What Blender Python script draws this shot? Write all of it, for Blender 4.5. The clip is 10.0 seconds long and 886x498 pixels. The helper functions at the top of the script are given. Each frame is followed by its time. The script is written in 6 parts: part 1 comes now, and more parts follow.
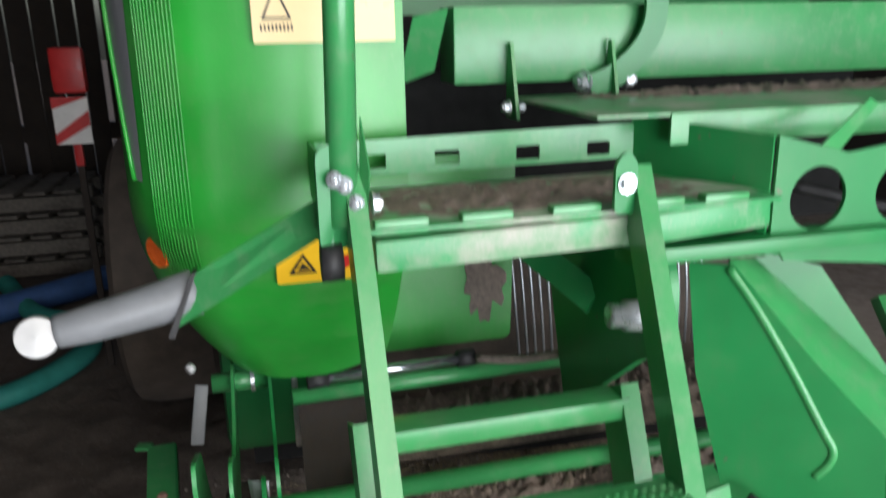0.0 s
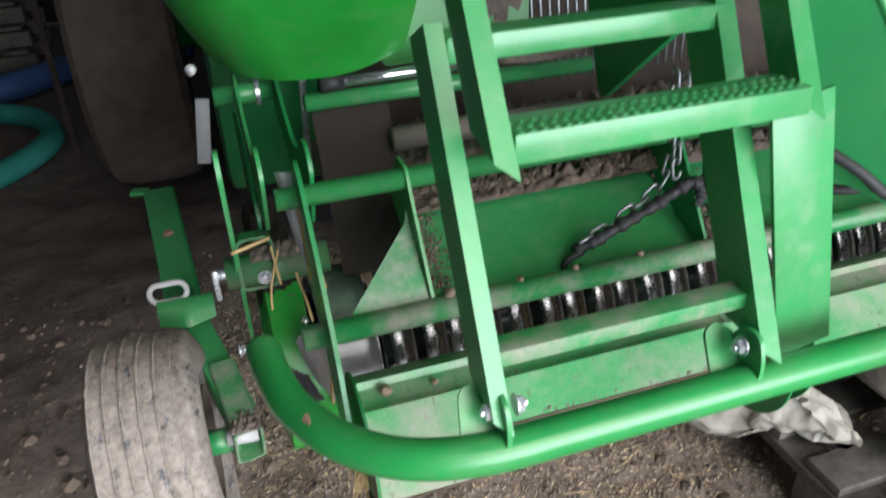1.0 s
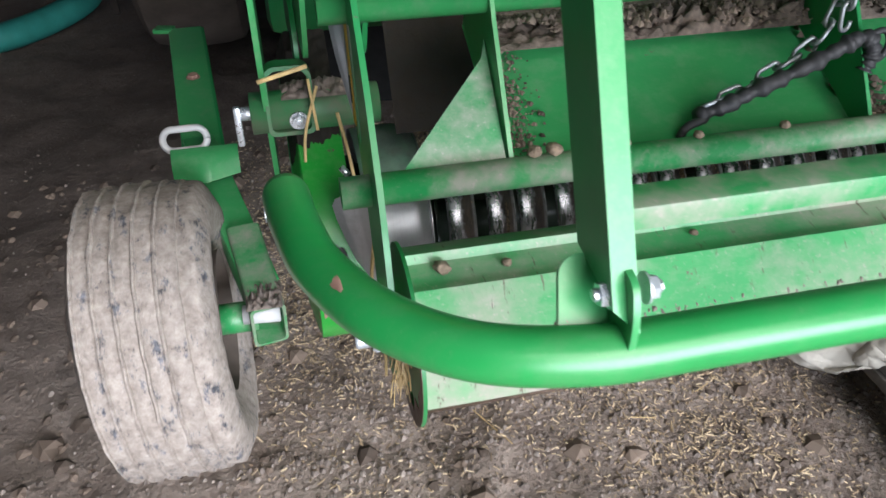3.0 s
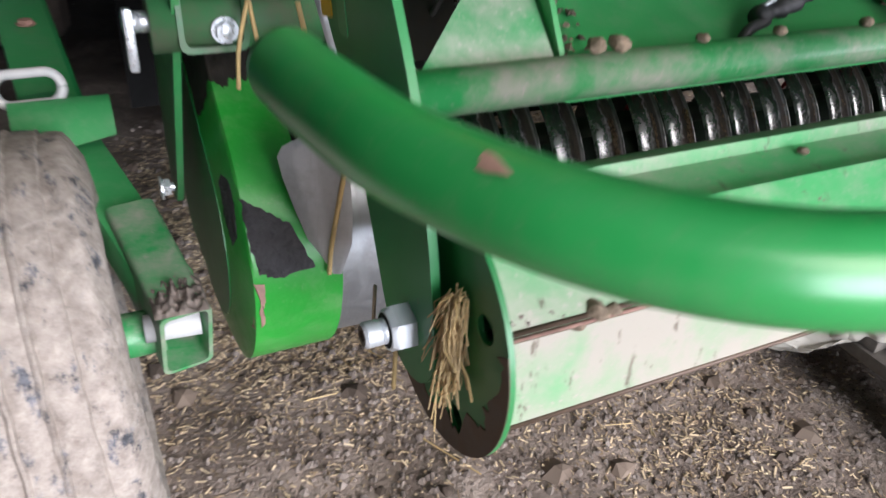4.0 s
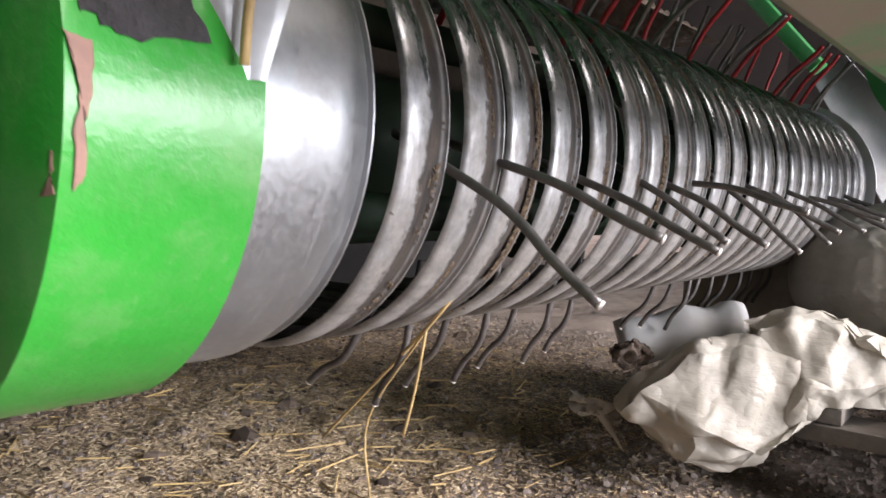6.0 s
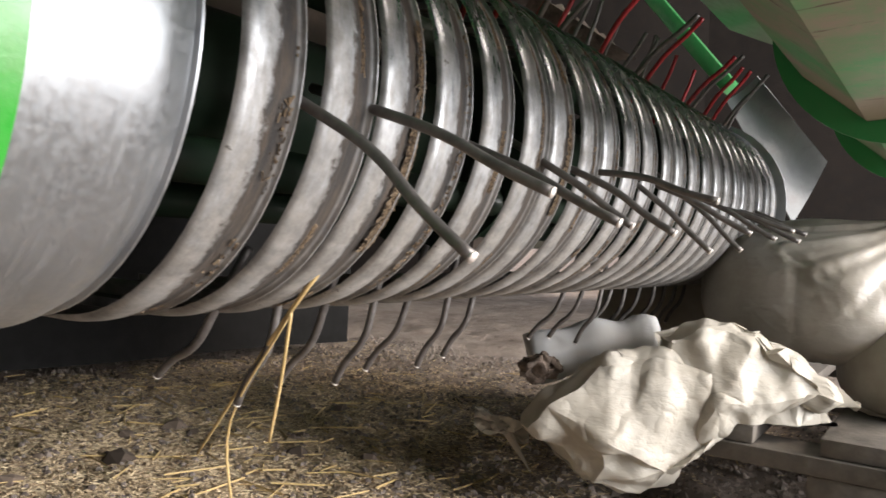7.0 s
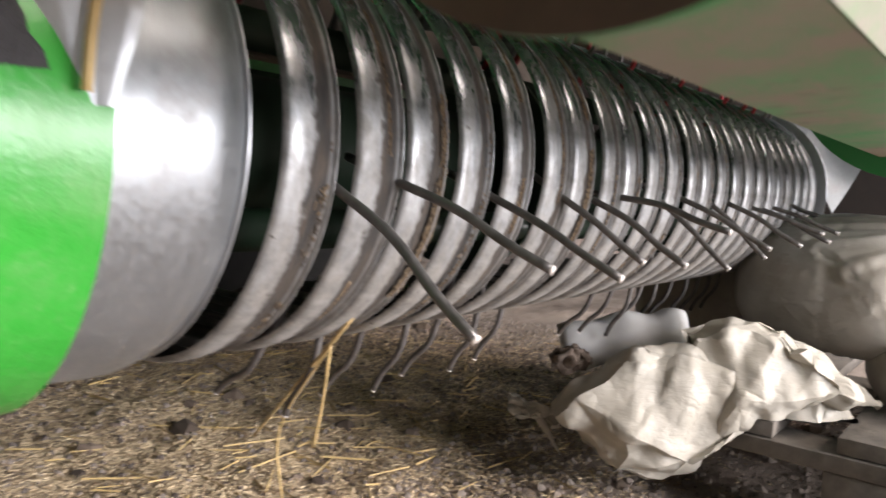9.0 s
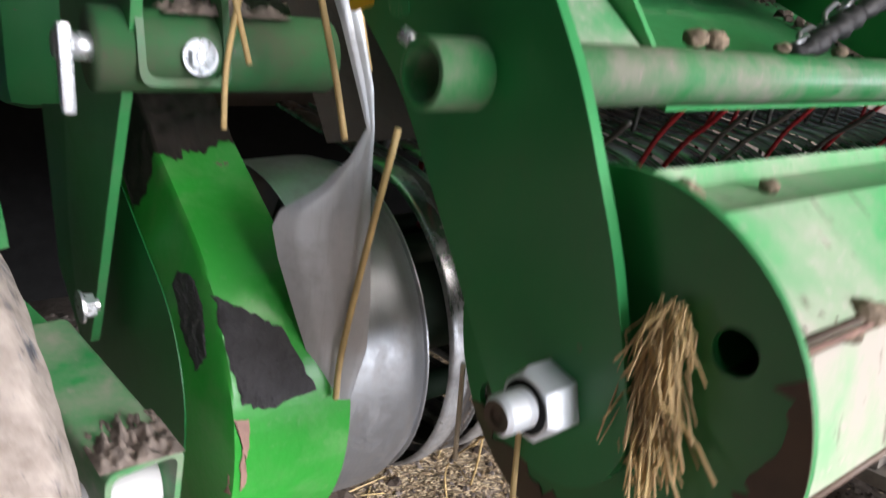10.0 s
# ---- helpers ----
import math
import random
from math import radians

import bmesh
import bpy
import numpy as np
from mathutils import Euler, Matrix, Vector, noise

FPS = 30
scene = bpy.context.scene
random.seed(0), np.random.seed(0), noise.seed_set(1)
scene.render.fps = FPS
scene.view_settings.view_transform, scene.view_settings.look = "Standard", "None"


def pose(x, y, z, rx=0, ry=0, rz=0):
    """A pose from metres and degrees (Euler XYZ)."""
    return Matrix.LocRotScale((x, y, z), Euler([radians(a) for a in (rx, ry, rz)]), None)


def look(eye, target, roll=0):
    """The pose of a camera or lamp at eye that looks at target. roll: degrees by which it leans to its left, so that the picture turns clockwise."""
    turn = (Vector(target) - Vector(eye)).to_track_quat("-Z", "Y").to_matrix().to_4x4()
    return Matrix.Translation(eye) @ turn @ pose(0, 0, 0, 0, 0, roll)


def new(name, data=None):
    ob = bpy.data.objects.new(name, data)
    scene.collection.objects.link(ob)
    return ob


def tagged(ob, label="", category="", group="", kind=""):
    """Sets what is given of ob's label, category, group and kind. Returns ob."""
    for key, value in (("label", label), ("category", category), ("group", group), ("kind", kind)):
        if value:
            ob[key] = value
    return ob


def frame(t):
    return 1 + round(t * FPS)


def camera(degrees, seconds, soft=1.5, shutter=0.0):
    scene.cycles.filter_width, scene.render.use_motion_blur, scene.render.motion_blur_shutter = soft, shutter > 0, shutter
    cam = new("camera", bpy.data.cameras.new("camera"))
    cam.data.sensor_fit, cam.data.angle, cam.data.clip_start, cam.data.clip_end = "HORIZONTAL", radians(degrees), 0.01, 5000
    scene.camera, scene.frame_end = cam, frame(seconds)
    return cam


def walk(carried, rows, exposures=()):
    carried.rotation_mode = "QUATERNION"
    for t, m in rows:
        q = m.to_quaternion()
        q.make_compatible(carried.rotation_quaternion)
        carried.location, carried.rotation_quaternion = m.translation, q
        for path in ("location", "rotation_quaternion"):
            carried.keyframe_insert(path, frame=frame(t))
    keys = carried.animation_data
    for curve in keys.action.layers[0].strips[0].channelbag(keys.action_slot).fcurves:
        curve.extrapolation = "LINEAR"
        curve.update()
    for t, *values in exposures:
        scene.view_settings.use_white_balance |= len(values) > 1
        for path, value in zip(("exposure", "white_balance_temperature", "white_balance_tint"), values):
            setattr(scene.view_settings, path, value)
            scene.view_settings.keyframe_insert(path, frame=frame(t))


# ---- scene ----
cam = camera(60.38, 10.0, 1.5, 0.35)
PATH = [
    (0.0, -0.0157, -0.0003, 1.5710, 73.92, 1.15, -14.38),
    (0.5, -0.0688, 0.0489, 1.4224, 66.16, 1.93, -18.47),
    (1.0, -0.1348, 0.0494, 1.3329, 60.23, 2.36, -18.23),
    (1.5, -0.1699, 0.0279, 1.2485, 57.51, 1.60, -15.82),
    (2.0, -0.1987, 0.0283, 1.1972, 55.55, 1.12, -13.74),
    (2.5, -0.1349, 0.0903, 1.1617, 54.12, 0.59, -12.69),
    (2.7, -0.1126, 0.1525, 1.1509, 53.86, 0.23, -12.31),
    (3.8, -0.2113, 0.3990, 1.0060, 55.07, -2.48, -21.58),
    (4.0, -0.2320, 0.4602, 0.9147, 56.98, -3.87, -25.62),
    (4.5, -0.3130, 0.5892, 0.7538, 65.06, -5.90, -37.27),
    (5.0, -0.2643, 0.6824, 0.5740, 78.93, -2.65, -44.50),
    (5.5, -0.2647, 0.7343, 0.4773, 85.23, -0.45, -47.89),
    (5.7, -0.2595, 0.7575, 0.4458, 85.49, -1.04, -48.82),
    (6.8, -0.1716, 0.8003, 0.3625, 89.10, -2.61, -54.93),
    (7.0, -0.1597, 0.7949, 0.3601, 89.29, -3.15, -55.72),
    (7.5, -0.1352, 0.7790, 0.3520, 89.45, -4.52, -58.05),
    (8.0, -0.1131, 0.7726, 0.3553, 89.42, -5.22, -59.19),
    (8.5, -0.1280, 0.7728, 0.3643, 88.78, -4.82, -58.19),
    (9.0, -0.1957, 0.7468, 0.4354, 85.09, -3.57, -51.68),
    (9.5, -0.2782, 0.6917, 0.5460, 80.28, -2.77, -44.55),
    (10.0, -0.2974, 0.6348, 0.7290, 73.87, -3.44, -38.27),
]
EXPOSURE = [(0.0, -0.2, 6450, 10), (2.0, 0.17, 6050, 11), (4.0, 0.3, 6200, 15), (4.5, 0.48, 6350, 20), (5.5, 0.75, 6500, 20), (7.0, 0.8, 7000, 14), (8.5, 0.8, 7000, 14), (9.5, 0.75, 6700, 20), (10.0, 0.5, 6500, 16)]
walk(cam, [(t, pose(x, y, z, rx, ry, rz)) for t, x, y, z, rx, ry, rz in PATH], EXPOSURE)

# ---- light: overcast daylight through the open front of the barn ----
world = bpy.data.worlds.new("world")
scene.world = world
world.use_nodes = True
wn = world.node_tree
sky = wn.nodes.new("ShaderNodeTexSky")
sky.sky_type = "NISHITA"
sky.sun_disc = False
sky.sun_elevation, sky.sun_rotation = radians(38), radians(161)
sky.air_density, sky.dust_density = 1.0, 4.0
wn.links.new(sky.outputs[0], wn.nodes["Background"].inputs[0])
wn.nodes["Background"].inputs[1].default_value = 0.12
sun_data = bpy.data.lights.new("sun", "SUN")
sun_data.energy, sun_data.angle, sun_data.color = 1.4, radians(40), (1.0, 0.98, 0.96)
sun = new("sun", sun_data)
sun.matrix_world = look((2.6, -6.0, 6.2), (0.4, 1.0, 0.5))
# daylight of the wide front doorway
door_data = bpy.data.lights.new("doorway_daylight", "AREA")
door_data.shape, door_data.size, door_data.size_y, door_data.energy, door_data.color = "RECTANGLE", 3.5, 2.0, 285, (0.93, 0.98, 1.04)
doorway = new("doorway_daylight", door_data)
doorway.matrix_world = look((1.5, -2.95, 1.05), (0.6, 5.0, 0.7))

# ---- materials ----


def nodes_of(name):
    m = bpy.data.materials.new(name)
    m.use_nodes = True
    t = m.node_tree
    return m, t, t.nodes["Principled BSDF"]


def tex(t, kind, scale, detail=4.0, coord="Object", rough=0.6, stretch=None):
    c = t.nodes.new("ShaderNodeTexCoord")
    n = t.nodes.new(kind)
    n.inputs["Scale"].default_value = scale
    if kind == "ShaderNodeTexNoise":
        n.inputs["Detail"].default_value = detail
        n.inputs["Roughness"].default_value = rough
    src = c.outputs[coord]
    if stretch:
        mp = t.nodes.new("ShaderNodeMapping")
        mp.inputs["Scale"].default_value = stretch
        t.links.new(src, mp.inputs["Vector"])
        src = mp.outputs[0]
    t.links.new(src, n.inputs["Vector"])
    return n


def ramp(t, src, a, b, ca=(0, 0, 0, 1), cb=(1, 1, 1, 1)):
    r = t.nodes.new("ShaderNodeValToRGB")
    r.color_ramp.elements[0].position, r.color_ramp.elements[1].position = a, b
    r.color_ramp.elements[0].color, r.color_ramp.elements[1].color = ca, cb
    t.links.new(src, r.inputs[0])
    return r.outputs[0]


def mix(t, fac, a, b):
    m = t.nodes.new("ShaderNodeMix")
    m.data_type = "RGBA"
    for sock, v in ((m.inputs[0], fac), (m.inputs[6], a), (m.inputs[7], b)):
        if isinstance(v, (int, float)):
            sock.default_value = v
        elif isinstance(v, tuple):
            sock.default_value = (*v, 1) if len(v) == 3 else v
        else:
            t.links.new(v, sock)
    return m.outputs[2]


def math_node(t, op, a, b):
    m = t.nodes.new("ShaderNodeMath")
    m.operation = op
    for sock, v in ((m.inputs[0], a), (m.inputs[1], b)):
        if isinstance(v, (int, float)):
            sock.default_value = v
        else:
            t.links.new(v, sock)
    return m.outputs[0]


def bump(t, p, src, strength, dist):
    b = t.nodes.new("ShaderNodeBump")
    b.inputs["Strength"].default_value, b.inputs["Distance"].default_value = strength, dist
    t.links.new(src, b.inputs["Height"])
    t.links.new(b.outputs[0], p.inputs["Normal"])


def paint(name, colour, dust=0.35, rough=0.3, dustcol=(0.40, 0.35, 0.28), scale=14.0, chips=0.0, lo=0.50, hi=0.78, wave=0.003, strength=0.1, flecks=0.0):
    """Glossy machine enamel with dust, smears and small chips."""
    m, t, p = nodes_of(name)
    big, fine = tex(t, "ShaderNodeTexNoise", scale, 7.0, rough=0.65), tex(t, "ShaderNodeTexNoise", 190.0, 3.0)
    tone = ramp(t, tex(t, "ShaderNodeTexNoise", 5.0, 3.0).outputs[0], 0.3, 0.7, (*[c * 0.84 for c in colour], 1), (*[min(1, c * 1.14) for c in colour], 1))
    d = ramp(t, big.outputs[0], lo, hi)
    df = math_node(t, "MULTIPLY", d, dust)
    f = ramp(t, fine.outputs[0], 0.60, 0.72)
    df2 = math_node(t, "ADD", df, math_node(t, "MULTIPLY", f, min(0.35, dust * 0.35)))
    smear = ramp(t, tex(t, "ShaderNodeTexNoise", 26.0, 6.0, rough=0.7, stretch=(1.0, 3.0, 0.35)).outputs[0], 0.5, 0.8)
    df3 = math_node(t, "MINIMUM", math_node(t, "ADD", df2, math_node(t, "MULTIPLY", smear, min(0.3, dust * 0.5))), 0.97)
    col = mix(t, df3, tone, dustcol)
    if chips:
        ch = ramp(t, tex(t, "ShaderNodeTexNoise", 30.0, 8.0, rough=0.72).outputs[0], 0.70 - chips, 0.715 - chips)
        col = mix(t, ch, col, (0.15, 0.105, 0.085))
    if flecks:
        fl = ramp(t, tex(t, "ShaderNodeTexNoise", 55.0, 4.0, rough=0.7, stretch=(2.2, 0.28, 0.5)).outputs[0], 0.63, 0.68)
        col = mix(t, math_node(t, "MULTIPLY", fl, flecks), col, (0.10, 0.075, 0.055))
    t.links.new(col, p.inputs["Base Color"])
    t.links.new(ramp(t, df3, 0.0, 0.6, (rough, rough, rough, 1), (0.8, 0.8, 0.8, 1)), p.inputs["Roughness"])
    p.inputs["Coat Weight"].default_value, p.inputs["Coat Roughness"].default_value = 0.25, 0.22
    bump(t, p, big.outputs[0], strength, wave)
    return m


def simple(name, colour, rough=0.6, metal=0.0, scale=30.0, amp=0.3, relief=0.2, dist=0.002, dark=None):
    m, t, p = nodes_of(name)
    n = tex(t, "ShaderNodeTexNoise", scale, 6.0)
    n2 = tex(t, "ShaderNodeTexNoise", scale * 0.17, 3.0)
    v = math_node(t, "ADD", math_node(t, "MULTIPLY", n.outputs[0], 0.6), math_node(t, "MULTIPLY", n2.outputs[0], 0.4))
    lo = dark or tuple(c * (1 - amp) for c in colour)
    hi = tuple(min(1, c * (1 + amp)) for c in colour)
    t.links.new(ramp(t, v, 0.32, 0.68, (*lo, 1), (*hi, 1)), p.inputs["Base Color"])
    p.inputs["Metallic"].default_value = metal
    t.links.new(ramp(t, n.outputs[0], 0.3, 0.7, (max(0.05, rough - 0.12),) * 3 + (1,), (min(1, rough + 0.12),) * 3 + (1,)), p.inputs["Roughness"])
    if relief:
        bump(t, p, n.outputs[0], relief, dist)
    return m


GREEN = paint("green_enamel", (0.042, 0.29, 0.088), 0.22, 0.33, dustcol=(0.36, 0.36, 0.30), scale=34.0, chips=0.014, lo=0.50)
GREEN_DUSTY = paint("green_enamel_dusty", (0.03, 0.29, 0.09), 1.0, 0.4, (0.44, 0.41, 0.37), 8.0, lo=0.42, hi=0.66)
GREEN_HALF = paint("green_enamel_half_dusted", (0.022, 0.24, 0.066), 0.85, 0.42, (0.33, 0.30, 0.26), 16.0, 0.025, 0.42, 0.68)
GREEN_HOOD = paint("green_hood_plastic", (0.02, 0.32, 0.035), 0.16, 0.36, scale=6.0)
SHIELD = paint("shield_enamel_dented", (0.02, 0.32, 0.035), 0.30, 0.30, (0.30, 0.36, 0.22), 17.0, 0.022, wave=0.012, strength=0.16)
GREEN_MUD = paint("green_enamel_caked_mud", (0.02, 0.20, 0.06), 0.8, 0.5, (0.15, 0.12, 0.095), 9.0, 0.03, 0.42, 0.68)
GREEN_PIPE = paint("green_pipe_enamel", (0.02, 0.27, 0.062), 0.14, 0.3, scale=9.0)
# copy of the green enamel darkened for shaded faces, with worn chips
GREEN_SHADED = paint("green_enamel_shaded_worn", (0.014, 0.225, 0.06), 0.14, 0.42, (0.20, 0.16, 0.12), 10.0, 0.04)
# disc enamel with its unlit side put into the colour, plus brown wear
DISC_SHADED = paint("green_disc_shaded_worn_brown", (0.013, 0.20, 0.05), 0.22, 0.5, (0.14, 0.11, 0.085), 9.0, 0.03)
ROLLER = paint("roller_enamel_mud_dusted", (0.06, 0.34, 0.11), 1.15, 0.5, (0.40, 0.36, 0.31), 4.5, 0.035, 0.40, 0.66, flecks=0.8)
ROLLER_DUST = paint("roller_enamel_thick_dust", (0.06, 0.34, 0.11), 1.15, 0.7, (0.33, 0.295, 0.255), 7.0, 0.0, 0.20, 0.55, flecks=0.8)
# grimy reel green taken near black for the shade between the bands
REEL_SHADE = paint("reel_inner_shaded_grimy_green", (0.004, 0.022, 0.008), 0.4, 0.7, (0.03, 0.024, 0.018), 12.0)
GALV = None


def galvanised(name, base=0.62, rough=0.3, dirt=0.3, metal=0.75, relief=0.002):
    """Zinc-coated or worn steel: cloudy sheen, fine scratches, brown smears."""
    m, t, p = nodes_of(name)
    inf = t.nodes.new("ShaderNodeObjectInfo")
    n = tex(t, "ShaderNodeTexNoise", 9.0, 4.0)
    f = tex(t, "ShaderNodeTexNoise", 240.0, 2.0)
    g = ramp(t, n.outputs[0], 0.3, 0.7, (base * 0.71, base * 0.76, base * 0.81, 1), (base * 1.01, base * 1.07, base * 1.13, 1))
    d1n = tex(t, "ShaderNodeTexNoise", 16.0, 7.0, rough=0.62)
    d1n.noise_dimensions = "4D"
    t.links.new(math_node(t, "MULTIPLY", inf.outputs["Random"], 9.0), d1n.inputs["W"])
    d1 = ramp(t, d1n.outputs[0], 0.54, 0.74)
    scr = ramp(t, tex(t, "ShaderNodeTexNoise", 60.0, 5.0, rough=0.7, stretch=(6.0, 0.3, 0.3)).outputs[0], 0.52, 0.78)
    d = math_node(t, "MULTIPLY", math_node(t, "MAXIMUM", d1, math_node(t, "MULTIPLY", scr, 0.45)), dirt)
    t.links.new(mix(t, d, g, (0.17, 0.125, 0.09)), p.inputs["Base Color"])
    t.links.new(math_node(t, "MULTIPLY", math_node(t, "SUBTRACT", 1.0, d), metal), p.inputs["Metallic"])
    rg = ramp(t, f.outputs[0], 0.3, 0.7, (rough - 0.06,) * 3 + (1,), (rough + 0.12,) * 3 + (1,))
    t.links.new(math_node(t, "MINIMUM", math_node(t, "ADD", rg, math_node(t, "MULTIPLY", d, 0.5)), 0.95), p.inputs["Roughness"])
    if relief:
        bump(t, p, n.outputs[0], 0.08, relief)
    return m


GALV = galvanised("galvanised_sheet", 0.60, 0.34, 0.4, 0.75)
ROLLER_SOIL = paint("roller_enamel_brown_soil", (0.06, 0.30, 0.10), 1.15, 0.8, (0.27, 0.225, 0.175), 6.0, 0.0, 0.36, 0.62, flecks=0.9)
# crop mud with shade put into its colour; also used for a dark cavity
MUD_SHADE = simple("crop_mud_shade_dark", (0.022, 0.016, 0.012), 0.85, 0.0, 60.0, 0.6, 0.6, 0.004)
STRIP = galvanised("dulled_strip_steel", 0.56, 0.44, 0.5, 0.85)
END_BAND = galvanised("end_band_steel", 0.42, 0.36, 0.55, 0.85)

def band_steel():
    """Polished strip steel: bright crown, soil dust over the underside, brown crop crust in the groove along one side."""
    m, t, p = nodes_of("worn_band_steel")
    inf = t.nodes.new("ShaderNodeObjectInfo")
    sep = t.nodes.new("ShaderNodeSeparateXYZ")
    t.links.new(t.nodes.new("ShaderNodeTexCoord").outputs["Object"], sep.inputs[0])
    cloud = tex(t, "ShaderNodeTexNoise", 17.0, 7.0, rough=0.68)
    fine = tex(t, "ShaderNodeTexNoise", 160.0, 5.0, rough=0.7, stretch=(3.0, 0.5, 0.5))
    tone = math_node(t, "ADD", math_node(t, "MULTIPLY", cloud.outputs[0], 0.78), math_node(t, "MULTIPLY", fine.outputs[0], 0.22))
    steel = ramp(t, tone, 0.36, 0.64, (0.15, 0.159, 0.17, 1), (0.60, 0.635, 0.675, 1))
    grit = tex(t, "ShaderNodeTexNoise", 70.0, 8.0, rough=0.75)
    grit.noise_dimensions = "4D"
    t.links.new(math_node(t, "MULTIPLY", inf.outputs["Random"], 17.0), grit.inputs["W"])
    streak = tex(t, "ShaderNodeTexNoise", 34.0, 8.0, rough=0.75, stretch=(3.0, 0.7, 0.7))
    streak.noise_dimensions = "4D"
    t.links.new(math_node(t, "MULTIPLY", inf.outputs["Random"], 11.0), streak.inputs["W"])
    # soil smears, thicker on the underside
    low = math_node(t, "ADD", math_node(t, "MULTIPLY", math_node(t, "SUBTRACT", 0.53, sep.outputs[2]), 2.6), streak.outputs[0])
    dust = math_node(t, "MULTIPLY", ramp(t, low, 0.52, 0.92), 0.78)
    # crust in the groove, more on some bands than on others
    share = math_node(t, "MULTIPLY", math_node(t, "SUBTRACT", inf.outputs["Random"], 0.5), 0.16)
    groove = math_node(t, "ADD", math_node(t, "MULTIPLY", sep.outputs[0], 16.0), math_node(t, "ADD", math_node(t, "ADD", share, math_node(t, "MULTIPLY", dust, 0.07)), math_node(t, "MULTIPLY", grit.outputs[0], 0.5)))
    crust = math_node(t, "MULTIPLY", ramp(t, groove, 0.25, 0.32), 0.94)
    lip = ramp(t, sep.outputs[0], 0.0188, 0.0192)
    crust = math_node(t, "MULTIPLY", crust, math_node(t, "SUBTRACT", 1.0, math_node(t, "MULTIPLY", lip, 0.8)))
    speck = math_node(t, "MULTIPLY", ramp(t, grit.outputs[0], 0.63, 0.66), 0.85)
    col = mix(t, dust, steel, mix(t, ramp(t, grit.outputs[0], 0.3, 0.7), (0.08, 0.069, 0.057), (0.36, 0.325, 0.28)))
    # some bands are duller than others
    worn = math_node(t, "MULTIPLY", ramp(t, inf.outputs["Random"], 0.3, 1.0), 0.34)
    col = mix(t, worn, col, mix(t, ramp(t, cloud.outputs[0], 0.4, 0.6), (0.10, 0.098, 0.095), (0.30, 0.30, 0.30)))
    col = mix(t, math_node(t, "MAXIMUM", crust, speck), col, mix(t, ramp(t, streak.outputs[0], 0.42, 0.62), (0.010, 0.008, 0.007), (0.060, 0.043, 0.030)))
    t.links.new(col, p.inputs["Base Color"])
    dull = math_node(t, "MINIMUM", math_node(t, "ADD", dust, math_node(t, "MAXIMUM", crust, speck)), 1.0)
    t.links.new(math_node(t, "MULTIPLY", math_node(t, "SUBTRACT", 1.0, dull), 0.95), p.inputs["Metallic"])
    t.links.new(ramp(t, math_node(t, "ADD", dull, math_node(t, "MULTIPLY", cloud.outputs[0], 0.2)), 0.05, 0.9, (0.24, 0.24, 0.24, 1), (0.85, 0.85, 0.85, 1)), p.inputs["Roughness"])
    bump(t, p, math_node(t, "ADD", math_node(t, "MULTIPLY", crust, grit.outputs[0]), math_node(t, "MULTIPLY", cloud.outputs[0], 0.3)), 0.5, 0.003)
    return m


BAND = band_steel()
NUT_ZINC = galvanised("zinc_plated_nut", 0.80, 0.42, 0.2, 0.5, 0)
CHAIN_STEEL = galvanised("grimy_chain_steel", 0.34, 0.42, 0.6, 0.75, 0)
CHROME = galvanised("zinc_plated_bolt", 0.72, 0.28, 0.25, 0.8, 0)
ROD = galvanised("polished_rod", 0.8, 0.14, 0.05, 0.95, 0)
TINE = simple("tine_steel", (0.15, 0.14, 0.135), 0.45, 0.6, 120, 0.35)
TINE_RED = simple("tine_red_paint", (0.36, 0.012, 0.02), 0.45, 0.0, 120, 0.35)
CUT = simple("cut_steel_end", (0.75, 0.7, 0.66), 0.4, 0.3, 80, 0.1)
RUBBER = simple("black_rubber", (0.022, 0.022, 0.024), 0.6, 0.0, 60, 0.4)
BIG_TYRE = simple("dusty_tyre_rubber", (0.085, 0.068, 0.056), 0.9, 0.0, 14, 0.5, 0.5, 0.006)
# flat black for spots that lie in deep shade
SHADE_BLACK = simple("shade_black", (0.006, 0.006, 0.006), 0.95, 0.0, 30, 0.3)
BLACK = simple("black_bitumen_patch", (0.04, 0.039, 0.042), 0.75, 0.0, 70, 0.6, 1.0, 0.010)
WORN_RIM = simple("bare_brown_steel", (0.10, 0.065, 0.045), 0.55, 0.2, 40, 0.4, 0.4)
RUST = simple("bare_primer_rust", (0.34, 0.2, 0.16), 0.7, 0.0, 60, 0.35, 0.4)
YELLOW = simple("yellow_sticker", (0.86, 0.50, 0.02), 0.4, 0.0, 8, 0.08, 0.0)
CREAM = simple("cream_sticker", (0.82, 0.62, 0.30), 0.35, 0.0, 8, 0.08, 0.0)
INK = simple("black_ink", (0.03, 0.025, 0.02), 0.5, 0.0, 8, 0.1, 0.0)
RED = simple("red_paint", (0.5, 0.02, 0.02), 0.4, 0.0, 20, 0.2)
WHITE = simple("white_paint", (0.75, 0.74, 0.72), 0.5, 0.0, 20, 0.1)
ORANGE = simple("orange_reflector", (0.75, 0.13, 0.02), 0.25, 0.0, 60, 0.15)
CASING = simple("dusty_grey_casing", (0.15, 0.135, 0.115), 0.8, 0.1, 9, 0.6, 0.3)
GREY_PLASTIC = simple("grey_plastic", (0.19, 0.2, 0.215), 0.45, 0.0, 30, 0.15)
LIGHT_GREY = simple("light_grey_plastic", (0.55, 0.55, 0.55), 0.4, 0.0, 30, 0.1)
TEAL = simple("teal_ribbed_hose", (0.03, 0.22, 0.19), 0.45, 0.0, 12, 0.3)
